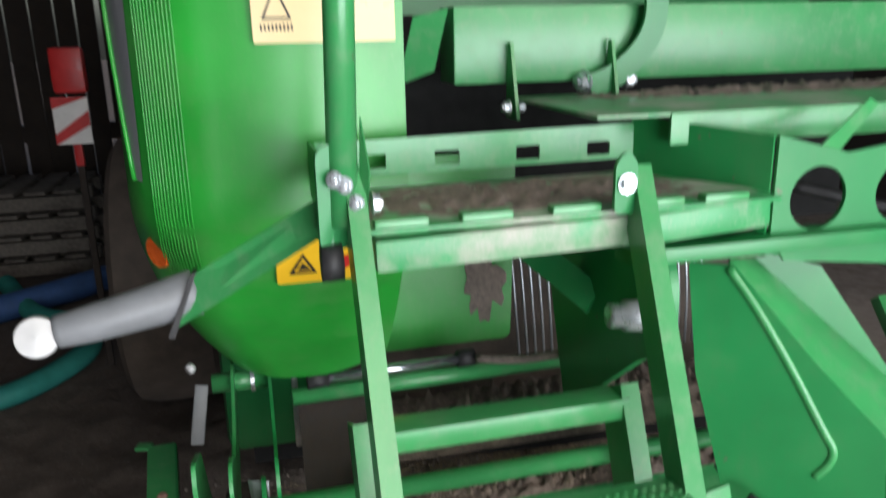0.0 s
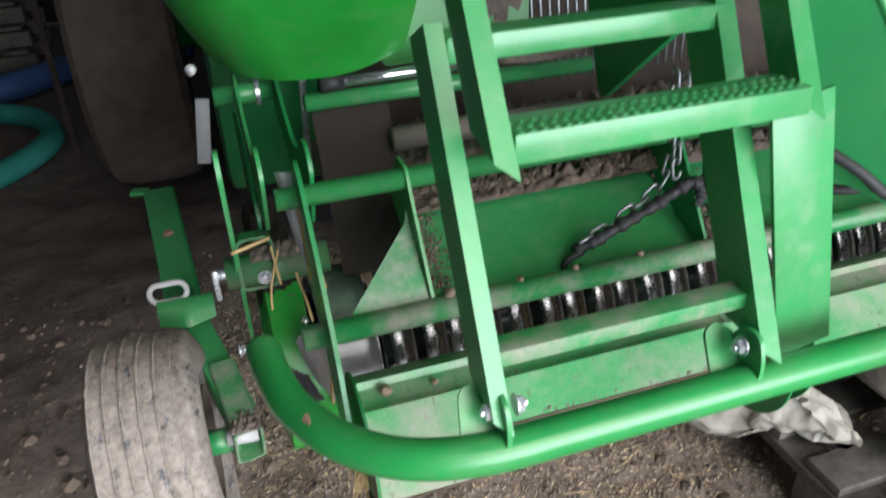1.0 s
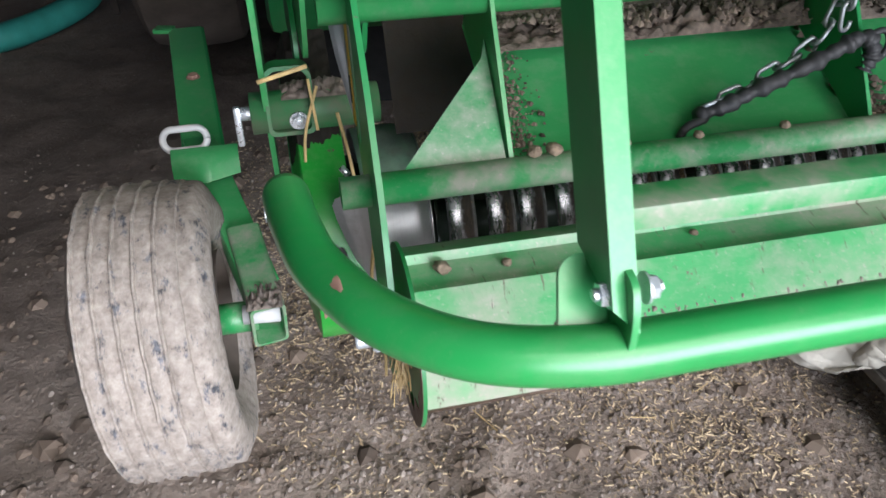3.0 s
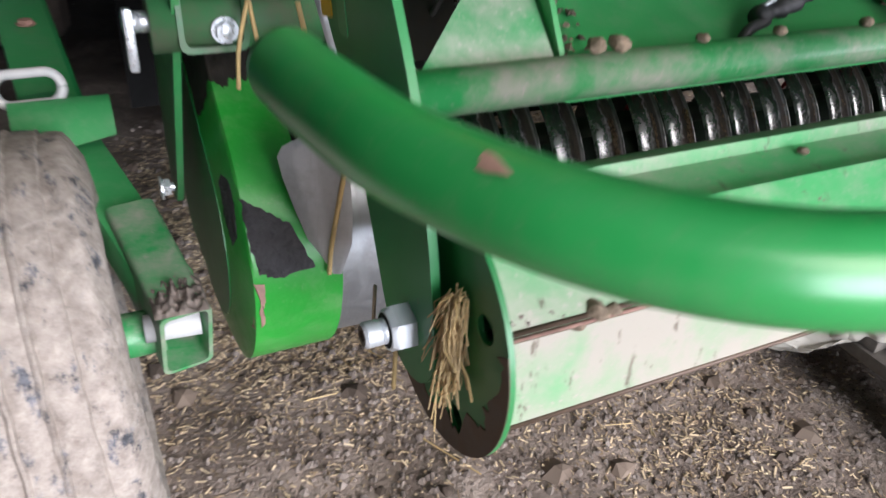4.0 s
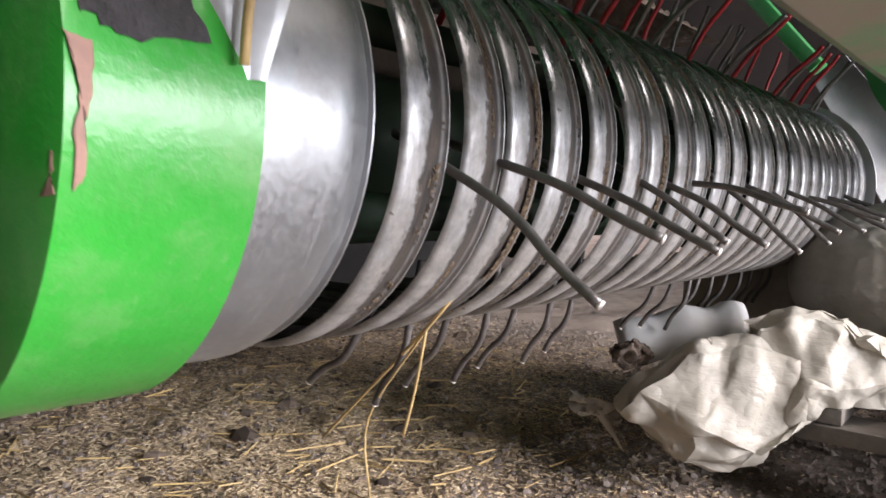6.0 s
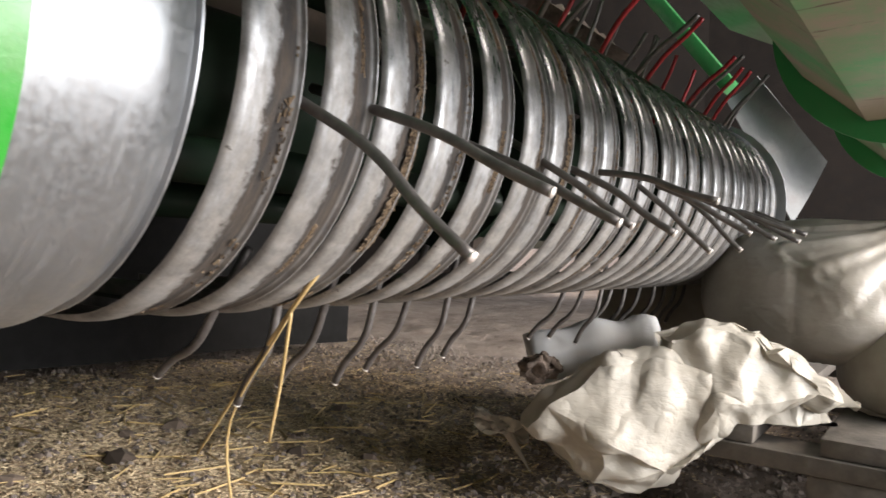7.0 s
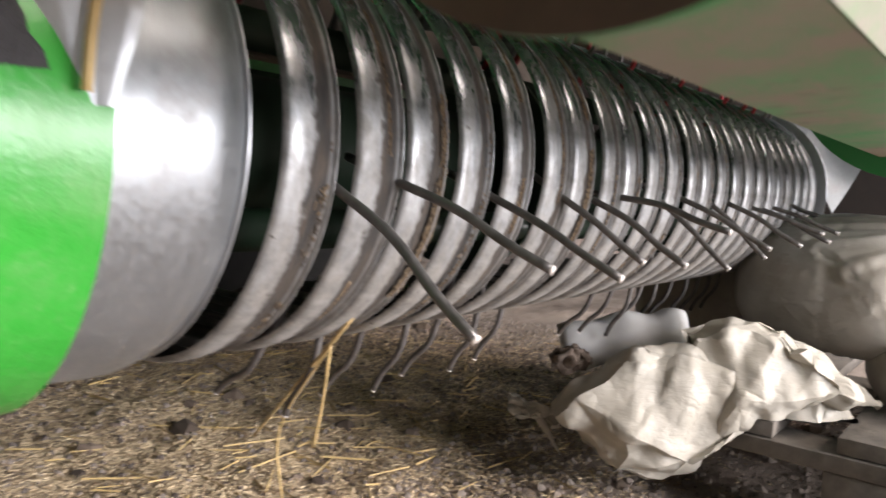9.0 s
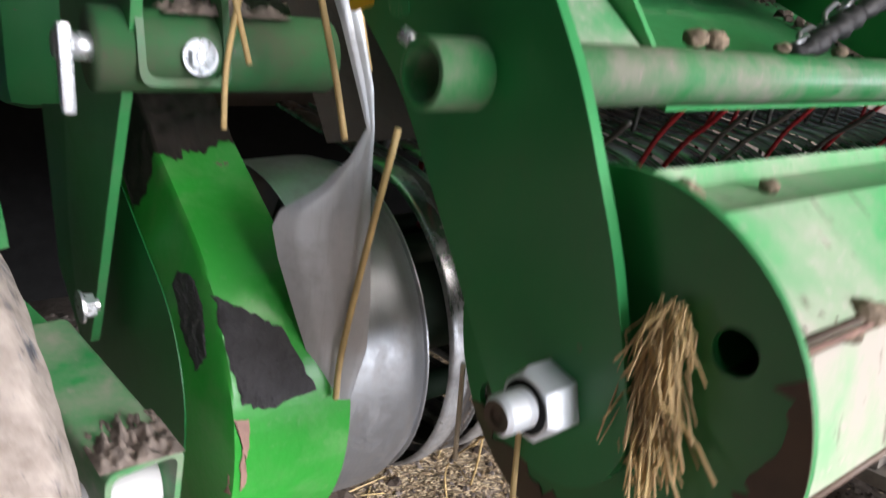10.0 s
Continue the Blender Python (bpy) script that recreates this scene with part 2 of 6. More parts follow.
BLUE = simple("blue_layflat_hose", (0.03, 0.075, 0.2), 0.55, 0.0, 12, 0.35)
WOOD_OLD = simple("weathered_grey_wood", (0.12, 0.108, 0.094), 0.85, 0.0, 40, 0.5, 0.7, 0.003)
WOOD_DARK = simple("old_dark_barn_wood", (0.028, 0.021, 0.017), 0.9, 0.0, 18, 0.5, 0.7, 0.005)


def scattered(name, dark, light, rough=0.9):
    """Loose bits that differ one from the next."""
    m, t, p = nodes_of(name)
    geo = t.nodes.new("ShaderNodeNewGeometry")
    t.links.new(ramp(t, geo.outputs["Random Per Island"], 0.05, 0.95, (*dark, 1), (*light, 1)), p.inputs["Base Color"])
    p.inputs["Roughness"].default_value = rough
    return m


CRUMB = scattered("loose_soil", (0.13, 0.104, 0.088), (0.31, 0.262, 0.228))
CHAFF_BROWN = scattered("brown_band_chaff", (0.05, 0.036, 0.026), (0.27, 0.20, 0.13))
DARK_CRUMB = scattered("damp_soil_crumbs", (0.07, 0.052, 0.04), (0.23, 0.175, 0.135))
CHAFF = scattered("chopped_straw_and_chaff", (0.30, 0.215, 0.135), (0.84, 0.68, 0.45))
DIRT = simple("packed_soil_crust", (0.22, 0.18, 0.155), 0.95, 0.0, 90, 0.45, 0.9, 0.004)
STRAW = simple("yellow_straw", (0.58, 0.42, 0.19), 0.6, 0.0, 50, 0.3)
CLOD_TAN = simple("dry_straw_clod", (0.20, 0.15, 0.105), 0.95, 0.0, 160, 0.6, 0.9, 0.004)
CLOD = simple("dark_dry_clod", (0.13, 0.10, 0.08), 0.95, 0.0, 120, 0.6, 0.9, 0.004)
STRAW_BROWN = simple("brown_dry_straw", (0.50, 0.36, 0.18), 0.65, 0.0, 50, 0.4)
STRAW_PALE = simple("pale_chopped_straw", (0.44, 0.365, 0.26), 0.75, 0.0, 50, 0.35)
# roof tone kept pale for fill light from above
ROOF_SHEET = simple("unseen_roof_sheet", (0.29, 0.305, 0.32), 0.8, 0.0, 4, 0.25)
# the little front tyre: dried mud over rubber
TYRE, tt, tp = nodes_of("mud_dried_tyre_rubber")
a1 = tex(tt, "ShaderNodeTexNoise", 34.0, 9.0, rough=0.78, stretch=(1.6, 0.8, 0.8))
a2 = tex(tt, "ShaderNodeTexNoise", 75.0, 6.0, rough=0.7)
mud = mix(tt, ramp(tt, a2.outputs[0], 0.32, 0.68), (0.23, 0.192, 0.165), (0.45, 0.395, 0.35))
rub = mix(tt, ramp(tt, a2.outputs[0], 0.4, 0.62), (0.035, 0.038, 0.046), (0.20, 0.20, 0.225))
tt.links.new(mix(tt, ramp(tt, a1.outputs[0], 0.545, 0.62), mud, rub), tp.inputs["Base Color"])
tp.inputs["Roughness"].default_value = 0.85
bump(tt, tp, math_node(tt, "ADD", a2.outputs[0], math_node(tt, "MULTIPLY", a1.outputs[0], -0.8)), 0.7, 0.004)
# soil
GROUND, gt, gp = nodes_of("trodden_barn_soil")
g1, g2, g3, g4 = (tex(gt, "ShaderNodeTexNoise", s, 8.0, rough=0.65) for s in (1.7, 13.0, 120.0, 37.0))
soil = mix(gt, ramp(gt, g2.outputs[0], 0.35, 0.7), (0.19, 0.145, 0.12), (0.43, 0.35, 0.295))
# darker soil to the back left, with the barn's shade put into its colour
soil_at = gt.nodes.new("ShaderNodeSeparateXYZ")
gt.links.new(gt.nodes.new("ShaderNodeTexCoord").outputs["Object"], soil_at.inputs[0])
soil_shade = math_node(gt, "ADD", math_node(gt, "MULTIPLY", soil_at.outputs[0], -0.32), math_node(gt, "MULTIPLY", soil_at.outputs[1], 0.19))
soil_shade = ramp(gt, math_node(gt, "ADD", soil_shade, math_node(gt, "MULTIPLY", g1.outputs[0], 0.5)), 0.55, 0.95)
soil = mix(gt, math_node(gt, "MULTIPLY", soil_shade, 0.88), soil, (0.06, 0.047, 0.039))
pale = mix(gt, math_node(gt, "MULTIPLY", math_node(gt, "SUBTRACT", 1.0, soil_shade), math_node(gt, "MULTIPLY", ramp(gt, g1.outputs[0], 0.38, 0.62), 0.75)), soil, (0.47, 0.39, 0.33))
# chaff-strewn zone, brightened in colour for light the lamps leave out there
lit_zone = math_node(gt, "ADD", math_node(gt, "POWER", math_node(gt, "MULTIPLY", math_node(gt, "ABSOLUTE", math_node(gt, "SUBTRACT", soil_at.outputs[0], 0.45), 0.0), 1.25), 2.0), math_node(gt, "POWER", math_node(gt, "MULTIPLY", math_node(gt, "ABSOLUTE", math_node(gt, "SUBTRACT", soil_at.outputs[1], 1.72), 0.0), 2.3), 2.0))
strewn = ramp(gt, math_node(gt, "ADD", lit_zone, math_node(gt, "MULTIPLY", g2.outputs[0], 0.8)), 0.45, 1.2, (1, 1, 1, 1), (0, 0, 0, 1))
pale = mix(gt, math_node(gt, "MULTIPLY", strewn, 0.95), pale, mix(gt, ramp(gt, g4.outputs[0], 0.4, 0.62), (0.46, 0.365, 0.27), (0.74, 0.62, 0.47)))
gt.links.new(mix(gt, ramp(gt, g3.outputs[0], 0.62, 0.72), pale, (0.44, 0.395, 0.35)), gp.inputs["Base Color"])
gp.inputs["Roughness"].default_value = 0.95
hh = math_node(gt, "ADD", math_node(gt, "ADD", g2.outputs[0], math_node(gt, "MULTIPLY", g4.outputs[0], 0.7)), math_node(gt, "MULTIPLY", g3.outputs[0], 0.35))
bump(gt, gp, hh, 0.8, 0.024)


def sheet_plastic(name, colour, rough, trans, through_light=0.12, relief=0.35, soil=0.55):
    m, t, p = nodes_of(name)
    n = tex(t, "ShaderNodeTexNoise", 9.0, 6.0)
    fine = tex(t, "ShaderNodeTexNoise", 75.0, 4.0)
    # sharp ridges where the film has been folded
    r1 = math_node(t, "ABSOLUTE", math_node(t, "SUBTRACT", tex(t, "ShaderNodeTexNoise", 15.0, 2.0, rough=0.5).outputs[0], 0.5), 0.0)
    r2 = math_node(t, "ABSOLUTE", math_node(t, "SUBTRACT", tex(t, "ShaderNodeTexNoise", 38.0, 3.0, rough=0.5, stretch=(1.0, 0.6, 1.4)).outputs[0], 0.5), 0.0)
    h = math_node(t, "ADD", math_node(t, "MINIMUM", r1, 0.11), math_node(t, "MULTIPLY", math_node(t, "MINIMUM", r2, 0.12), 0.4))
    h = math_node(t, "ADD", h, math_node(t, "MULTIPLY", fine.outputs[0], 0.03))
    dirt = ramp(t, n.outputs[0], 0.42, 0.70)
    t.links.new(mix(t, math_node(t, "MULTIPLY", dirt, soil), colour, tuple(c * f for c, f in zip(colour, (0.62, 0.58, 0.52)))), p.inputs["Base Color"])
    p.inputs["Roughness"].default_value = rough
    p.inputs["Subsurface Weight"].default_value = trans
    p.inputs["Subsurface Radius"].default_value = (0.02, 0.018, 0.014)
    bump(t, p, h, relief, 0.02)
    thin, both = t.nodes.new("ShaderNodeBsdfTranslucent"), t.nodes.new("ShaderNodeMixShader")
    thin.inputs[0].default_value = (*colour, 1)
    both.inputs[0].default_value = through_light
    t.links.new(p.outputs[0], both.inputs[1])
    t.links.new(thin.outputs[0], both.inputs[2])
    t.links.new(both.outputs[0], t.nodes["Material Output"].inputs[0])
    return m


BAG_WHITE = sheet_plastic("white_bag_film", (0.53, 0.505, 0.445), 0.5, 0.0, 0.22, 0.5)
SACK = sheet_plastic("woven_sack_film", (0.42, 0.385, 0.33), 0.5, 0.1, 0.1, 0.35, 0.95)
SACK_PALE = sheet_plastic("milky_sack_film", (0.41, 0.39, 0.35), 0.36, 0.15, 0.1, 0.3, 0.9)
SACK_NECK = sheet_plastic("white_sack_neck", (0.62, 0.63, 0.63), 0.35, 0.15, 0.2, 0.15)

TRANSLUCENT, ct, cp = nodes_of("milky_translucent_sheet")
tr, mx = ct.nodes.new("ShaderNodeBsdfTranslucent"), ct.nodes.new("ShaderNodeMixShader")
tr.inputs[0].default_value = (0.85, 0.88, 0.9, 1)
ct.links.new(ramp(ct, tex(ct, "ShaderNodeTexNoise", 3.0, 5.0).outputs[0], 0.3, 0.7, (0.55, 0.55, 0.53, 1), (0.8, 0.8, 0.8, 1)), cp.inputs["Base Color"])
mx.inputs[0].default_value = 0.75
ct.links.new(cp.outputs[0], mx.inputs[1])
ct.links.new(tr.outputs[0], mx.inputs[2])
ct.links.new(mx.outputs[0], ct.nodes["Material Output"].inputs[0])

# ---- building helpers ----


def part(name, bm, mat, parent=None, label="", smooth=True, angle=35.0):
    """One mesh object from a bmesh, under its thing or part."""
    if smooth:
        lim = radians(angle)
        for f in bm.faces:
            f.smooth = True
        for e in bm.edges:
            e.smooth = len(e.link_faces) == 2 and e.calc_face_angle(0.0) < lim
    me = bpy.data.meshes.new(name)
    bm.to_mesh(me)
    bm.free()
    me.materials.append(mat)
    ob = new(name, me)
    if parent:
        ob.parent = parent
    if label:
        ob["label"] = label
    return ob


def thing(name, label, category, at=(0, 0, 0), group="", kind=""):
    ob = new(name)
    ob.empty_display_size = 0.1
    ob.location = at
    return tagged(ob, label, category, group, kind)


def add_box(bm, c, s, m=None, bev=0.0):
    b = bmesh.new()
    bmesh.ops.create_cube(b, size=1.0)
    bmesh.ops.scale(b, vec=s, verts=b.verts)
    if bev:
        bmesh.ops.bevel(b, geom=b.edges[:], offset=bev, segments=2, profile=0.6, affect="EDGES")
    bmesh.ops.transform(b, matrix=Matrix.Translation(c) @ (m or Matrix()), verts=b.verts)
    join(bm, b)
    return bm


def join(bm, b):
    me = bpy.data.meshes.new("t")
    b.to_mesh(me)
    b.free()
    bm.from_mesh(me)
    bpy.data.meshes.remove(me)


def box(c, s, m=None, bev=0.002):
    return add_box(bmesh.new(), c, s, m, bev)


def between(a, b, up=(0, 0, 1)):
    """The turn whose z runs from a to b and whose x lies near up x z."""
    z = (Vector(b) - Vector(a)).normalized()
    x = Vector(up).cross(z)
    x = x.normalized() if x.length > 1e-4 else Vector((1, 0, 0))
    y = z.cross(x)
    return Matrix((x, y, z)).transposed().to_4x4()


def bar(a, b, w, d, up=(0, 1, 0), bev=0.002, bm=None):
    """A straight bar from a to b: w across, d along up."""
    a, b = Vector(a), Vector(b)
    return add_box(bm or bmesh.new(), (a + b) / 2, (w, d, (b - a).length), between(a, b, up), bev)


def smooth_path(pts, n=8):
    """Catmull-Rom through the points."""
    p = [Vector(q) for q in pts]
    p = [2 * p[0] - p[1]] + p + [2 * p[-1] - p[-2]]
    out = []
    for i in range(1, len(p) - 2):
        for k in range(n):
            u = k / n
            a, b, c, d = p[i - 1], p[i], p[i + 1], p[i + 2]
            out.append(0.5 * ((2 * b) + (c - a) * u + (2 * a - 5 * b + 4 * c - d) * u * u + (3 * b - a - 3 * c + d) * u ** 3))
    out.append(p[-2])
    return out


def tube(pts, r, seg=16, bm=None, caps=True, radii=None):
    """A round tube along points; radii may give one radius per point."""
    bm = bm or bmesh.new()
    pts = [Vector(q) for q in pts]
    rings = []
    t0 = (pts[1] - pts[0]).normalized()
    x = t0.orthogonal().normalized()
    for i, q in enumerate(pts):
        tg = (pts[min(i + 1, len(pts) - 1)] - pts[max(i - 1, 0)]).normalized()
        x = (x - tg * x.dot(tg)).normalized()
        y = tg.cross(x)
        rr = radii[i] if radii else r
        rings.append([bm.verts.new(q + rr * (math.cos(2 * math.pi * k / seg) * x + math.sin(2 * math.pi * k / seg) * y)) for k in range(seg)])
    for a, b in zip(rings, rings[1:]):
        for k in range(seg):
            bm.faces.new((a[k], a[(k + 1) % seg], b[(k + 1) % seg], b[k]))
    if caps:
        bm.faces.new(list(reversed(rings[0])))
        bm.faces.new(rings[-1])
    return bm


def pipe_hollow(a, b, r, wall, seg=24):
    """A tube with an open end at a."""
    a, b = Vector(a), Vector(b)
    bm = bmesh.new()
    m = between(a, b)
    rings = []
    for q, rr in ((b, r), (a, r), (a, r - wall), (a + (b - a) * 0.9, r - wall)):
        rings.append([bm.verts.new(q + m.to_3x3() @ Vector((rr * math.cos(2 * math.pi * k / seg), rr * math.sin(2 * math.pi * k / seg), 0))) for k in range(seg)])
    for p, q in zip(rings, rings[1:]):
        for k in range(seg):
            bm.faces.new((p[k], p[(k + 1) % seg], q[(k + 1) % seg], q[k]))
    return bm


def quad_plate(corners, thick):
    """A flat plate through four corners in the world, thick along its normal."""
    c = [Vector(q) for q in corners]
    n = (c[1] - c[0]).cross(c[2] - c[0]).normalized() * thick / 2
    bm = bmesh.new()
    a, b = [bm.verts.new(q + n) for q in c], [bm.verts.new(q - n) for q in c]
    bm.faces.new(a)
    bm.faces.new(list(reversed(b)))
    for i in range(len(c)):
        j = (i + 1) % len(c)
        bm.faces.new((a[j], a[i], b[i], b[j]))
    bmesh.ops.recalc_face_normals(bm, faces=bm.faces)
    return bm


def rounded(poly, r=0.01, n=4):
    """A polygon of 2D corners with its corners rounded."""
    out = []
    k = len(poly)
    for i in range(k):
        a, b, c = Vector(poly[i - 1]), Vector(poly[i]), Vector(poly[(i + 1) % k])
        u, v = (a - b), (c - b)
        d = min(r, u.length * 0.45, v.length * 0.45)
        p, q = b + u.normalized() * d, b + v.normalized() * d
        for j in range(n + 1):
            s = j / n
            out.append(((1 - s) ** 2 * p + 2 * s * (1 - s) * b + s * s * q)[:])
    return out


def plate(outline, thick, frame_m, holes=(), bev=0.0):
    """A flat plate: outline of 2D points in the plane of frame_m (x, y), thick along its z, with round or given holes (lists of points)."""
    bm = bmesh.new()
    loops = [list(outline)] + [list(h) for h in holes]
    edges = []
    for lp in loops:
        vs = [bm.verts.new((p[0], p[1], 0)) for p in lp]
        edges += [bm.edges.new((vs[i], vs[(i + 1) % len(vs)])) for i in range(len(vs))]
    bmesh.ops.triangle_fill(bm, use_beauty=True, use_dissolve=False, edges=edges)
    bmesh.ops.dissolve_limit(bm, angle_limit=0.01, verts=bm.verts, edges=bm.edges) if not holes else None
    geo = bmesh.ops.extrude_face_region(bm, geom=bm.faces[:])
    bmesh.ops.translate(bm, vec=(0, 0, thick), verts=[v for v in geo["geom"] if isinstance(v, bmesh.types.BMVert)])
    bmesh.ops.recalc_face_normals(bm, faces=bm.faces)
    bmesh.ops.transform(bm, matrix=frame_m, verts=bm.verts)
    return bm


def circle(cx, cy, r, n=24):
    return [(cx + r * math.cos(2 * math.pi * k / n), cy + r * math.sin(2 * math.pi * k / n)) for k in range(n)]


# the plane of constant x: 2D (y, z) -> world
def in_x(x):
    return Matrix(((0, 0, 1, x), (1, 0, 0, 0), (0, 1, 0, 0), (0, 0, 0, 1)))


def plane_at(o, u, v):
    """Frame with origin o, x along u and y near v."""
    u = Vector(u).normalized()
    w = u.cross(Vector(v)).normalized()
    v = w.cross(u)
    m = Matrix((u, v, w)).transposed().to_4x4()
    m.translation = Vector(o)
    return m


def prism_x(profile, x0, x1, close=True, caps=True):
    """A solid of constant (y, z) profile between x0 and x1."""
    bm = bmesh.new()
    a = [bm.verts.new((x0, y, z)) for y, z in profile]
    b = [bm.verts.new((x1, y, z)) for y, z in profile]
    n = len(a)
    for i in range(n if close else n - 1):
        bm.faces.new((a[i], a[(i + 1) % n], b[(i + 1) % n], b[i]))
    if close and caps:
        bm.faces.new(a)
        bm.faces.new(list(reversed(b)))
    bmesh.ops.recalc_face_normals(bm, faces=bm.faces)
    return bm


def sheet(bm, thick):
    """Gives an open surface a thickness."""
    bmesh.ops.recalc_face_normals(bm, faces=bm.faces)
    bmesh.ops.solidify(bm, geom=bm.faces[:], thickness=thick)
    return bm


def grid_surface(fn, nu, nv):
    """An open surface of fn(u, v), u and v from 0 to 1."""
    bm = bmesh.new()
    vs = [[bm.verts.new(fn(i / nu, j / nv)) for j in range(nv + 1)] for i in range(nu + 1)]
    for i in range(nu):
        for j in range(nv):
            bm.faces.new((vs[i][j], vs[i + 1][j], vs[i + 1][j + 1], vs[i][j + 1]))
    return bm


def lathe_x(profile, c, seg=48):
    """Turned round the x axis through c = (y, z): profile of (x, r)."""
    bm = bmesh.new()
    rings = [[bm.verts.new((x, c[0] + r * math.cos(2 * math.pi * k / seg), c[1] + r * math.sin(2 * math.pi * k / seg))) for k in range(seg)] for x, r in profile]
    for a, b in zip(rings, rings[1:]):
        for k in range(seg):
            bm.faces.new((a[k], a[(k + 1) % seg], b[(k + 1) % seg], b[k]))
    bmesh.ops.recalc_face_normals(bm, faces=bm.faces)
    return bm


def hexbolt(at, axis, r, h, stud=0.0, stud_r=None, washer=True):
    """Hexagon head on a washer, with a stud end standing out."""
    bm = bmesh.new()
    m = between((0, 0, 0), axis)
    m.translation = Vector(at)
    b = bmesh.new()
    if washer:
        bmesh.ops.create_cone(b, cap_ends=True, segments=24, radius1=r * 1.25, radius2=r * 1.25, depth=h * 0.25, matrix=Matrix.Translation((0, 0, h * 0.125)))
    bmesh.ops.create_cone(b, cap_ends=True, segments=6, radius1=r, radius2=r * 0.94, depth=h, matrix=Matrix.Translation((0, 0, h * 0.25 + h / 2)))
    if stud:
        sr = stud_r or r * 0.5
        bmesh.ops.create_cone(b, cap_ends=True, segments=20, radius1=sr, radius2=sr, depth=stud * 0.9, matrix=Matrix.Translation((0, 0, h * 1.25 + stud * 0.45)))
        bmesh.ops.create_cone(b, cap_ends=True, segments=20, radius1=sr, radius2=sr * 0.75, depth=stud * 0.1, matrix=Matrix.Translation((0, 0, h * 1.25 + stud * 0.95)))
    bmesh.ops.transform(b, matrix=m, verts=b.verts)
    join(bm, b)
    return bm

# ---- the barn ----
def ground_z(x, y):
    h = 0.016 * noise.fractal(Vector((x * 1.3, y * 1.3, 0.3)), 1.0, 2.0, 3) + 0.012 * noise.fractal(Vector((x * 7, y * 7, 1.7)), 1.0, 2.0, 3)
    return h - 0.01


def build_ground():
    xs = [-60, -25, -10, -5, -3] + [-2 + 0.03 * i for i in range(168)] + [3.2, 3.8, 5, 8, 14, 30, 60]
    ys = [-60, -25, -10, -5, -2.5, -1] + [-0.2 + 0.03 * i for i in range(134)] + [4.0, 4.4, 5, 6, 8, 12, 25, 60]
    bm = bmesh.new()
    vs = [[bm.verts.new((x, y, ground_z(x, y))) for y in ys] for x in xs]
    for i in range(len(xs) - 1):
        for j in range(len(ys) - 1):
            bm.faces.new((vs[i][j], vs[i + 1][j], vs[i + 1][j + 1], vs[i][j + 1]))
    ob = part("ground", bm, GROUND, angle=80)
    tagged(ob, "trodden brown soil floor strewn with chaff and straw", "ground", kind="structure")


build_ground()


def build_barn():
    rnd = random.Random(4)
    # back wall of upright boards with open gaps
    wall = thing("wall_back", "dark weathered upright boards with daylight in the gaps", "wall", (0, 7, 0), kind="structure")
    x = -5.0
    shapes = [part("board", box((0, 0, 0), (w, 0.03, 4.2), bev=0.004), WOOD_DARK, wall) for w in (0.14, 0.17, 0.2)]
    first = {0: True, 1: True, 2: True}
    while x < 6.2:
        k = rnd.randrange(3)
        w = (0.14, 0.17, 0.2)[k]
        if first[k]:
            ob, first[k] = shapes[k], False
        else:
            ob = shapes[k].copy()
            scene.collection.objects.link(ob)
        low = x > 0.5
        ob.location = (x + w / 2, rnd.uniform(-0.01, 0.01), 0.85 if low else 2.1)
        ob.scale = (1, 1, 0.4048 if low else 1)
        ob.rotation_euler = (0, radians(rnd.uniform(-0.5, 0.5)), 0)
        x += w + rnd.choice((0.006, 0.014, 0.038, 0.024))
    wave = grid_surface(lambda u, v: Vector((0.45 + 5.8 * u, 0.05 + 0.018 * math.sin(5.8 * u / 0.076 * 2 * math.pi), 1.72 + 2.48 * v)), 600, 2)
    part("translucent_sheet", wave, TRANSLUCENT, wall, "milky corrugated translucent sheets")
    for z in (0.8, 2.2, 3.6):
        part("rail", box((0.6, 0.07, z), (11.4, 0.1, 0.14)), WOOD_DARK, wall)
    # front and left walls are out of view, added to hold back light
    for nm, c, s in (("side_block_left", (-2.9, 2.0, 2.1), (0.14, 10.0, 4.2)), ("front_block_left", (-1.575, -3.1, 2.1), (2.65, 0.14, 4.2)), ("front_block_right", (4.18, -3.1, 2.1), (1.94, 0.14, 4.2)), ("wall_right_front", (5.2, -0.35, 2.1), (0.14, 5.3, 4.2)), ("wall_right_back", (5.2, 5.55, 2.1), (0.14, 2.9, 4.2)), ("wall_right_top", (5.2, 3.2, 2.38), (0.14, 1.8, 3.64))):
        tagged(part(nm, box(c, s), WOOD_DARK), "dark old timber barn wall; front and left ones are unseen light blockers", "wall", kind="structure")
    # unseen roof, its front edge set to keep light off the back
    roof = bmesh.new()
    add_box(roof, (0.6, 2.4, 4.3), (12.0, 9.6, 0.08))
    for i in range(7):
        add_box(roof, (-4.8 + 1.8 * i, 2.4, 4.17), (0.1, 9.4, 0.18))
    tagged(part("ceiling", roof, ROOF_SHEET), "unseen grey sheet roof on timber rafters, placed to shape the light", "ceiling", kind="structure")


build_barn()

# ---- the baler ----
baler = thing("round_baler", "green round baler with raised pickup, dusty enamel", "baler", (0, 0, 0))
YC, ZC, RR = 1.235, 0.455, 0.154  # pickup axis and band radius
RY, RZ = 0.842, 0.575  # front roller axis
XE = 1.34  # far end of the pickup


def reel_point(x, a, r):
    """A point at angle a round the pickup axis: 0 in front, 90 on top."""
    return Vector((x, YC - r * math.cos(radians(a)), ZC + r * math.sin(radians(a))))


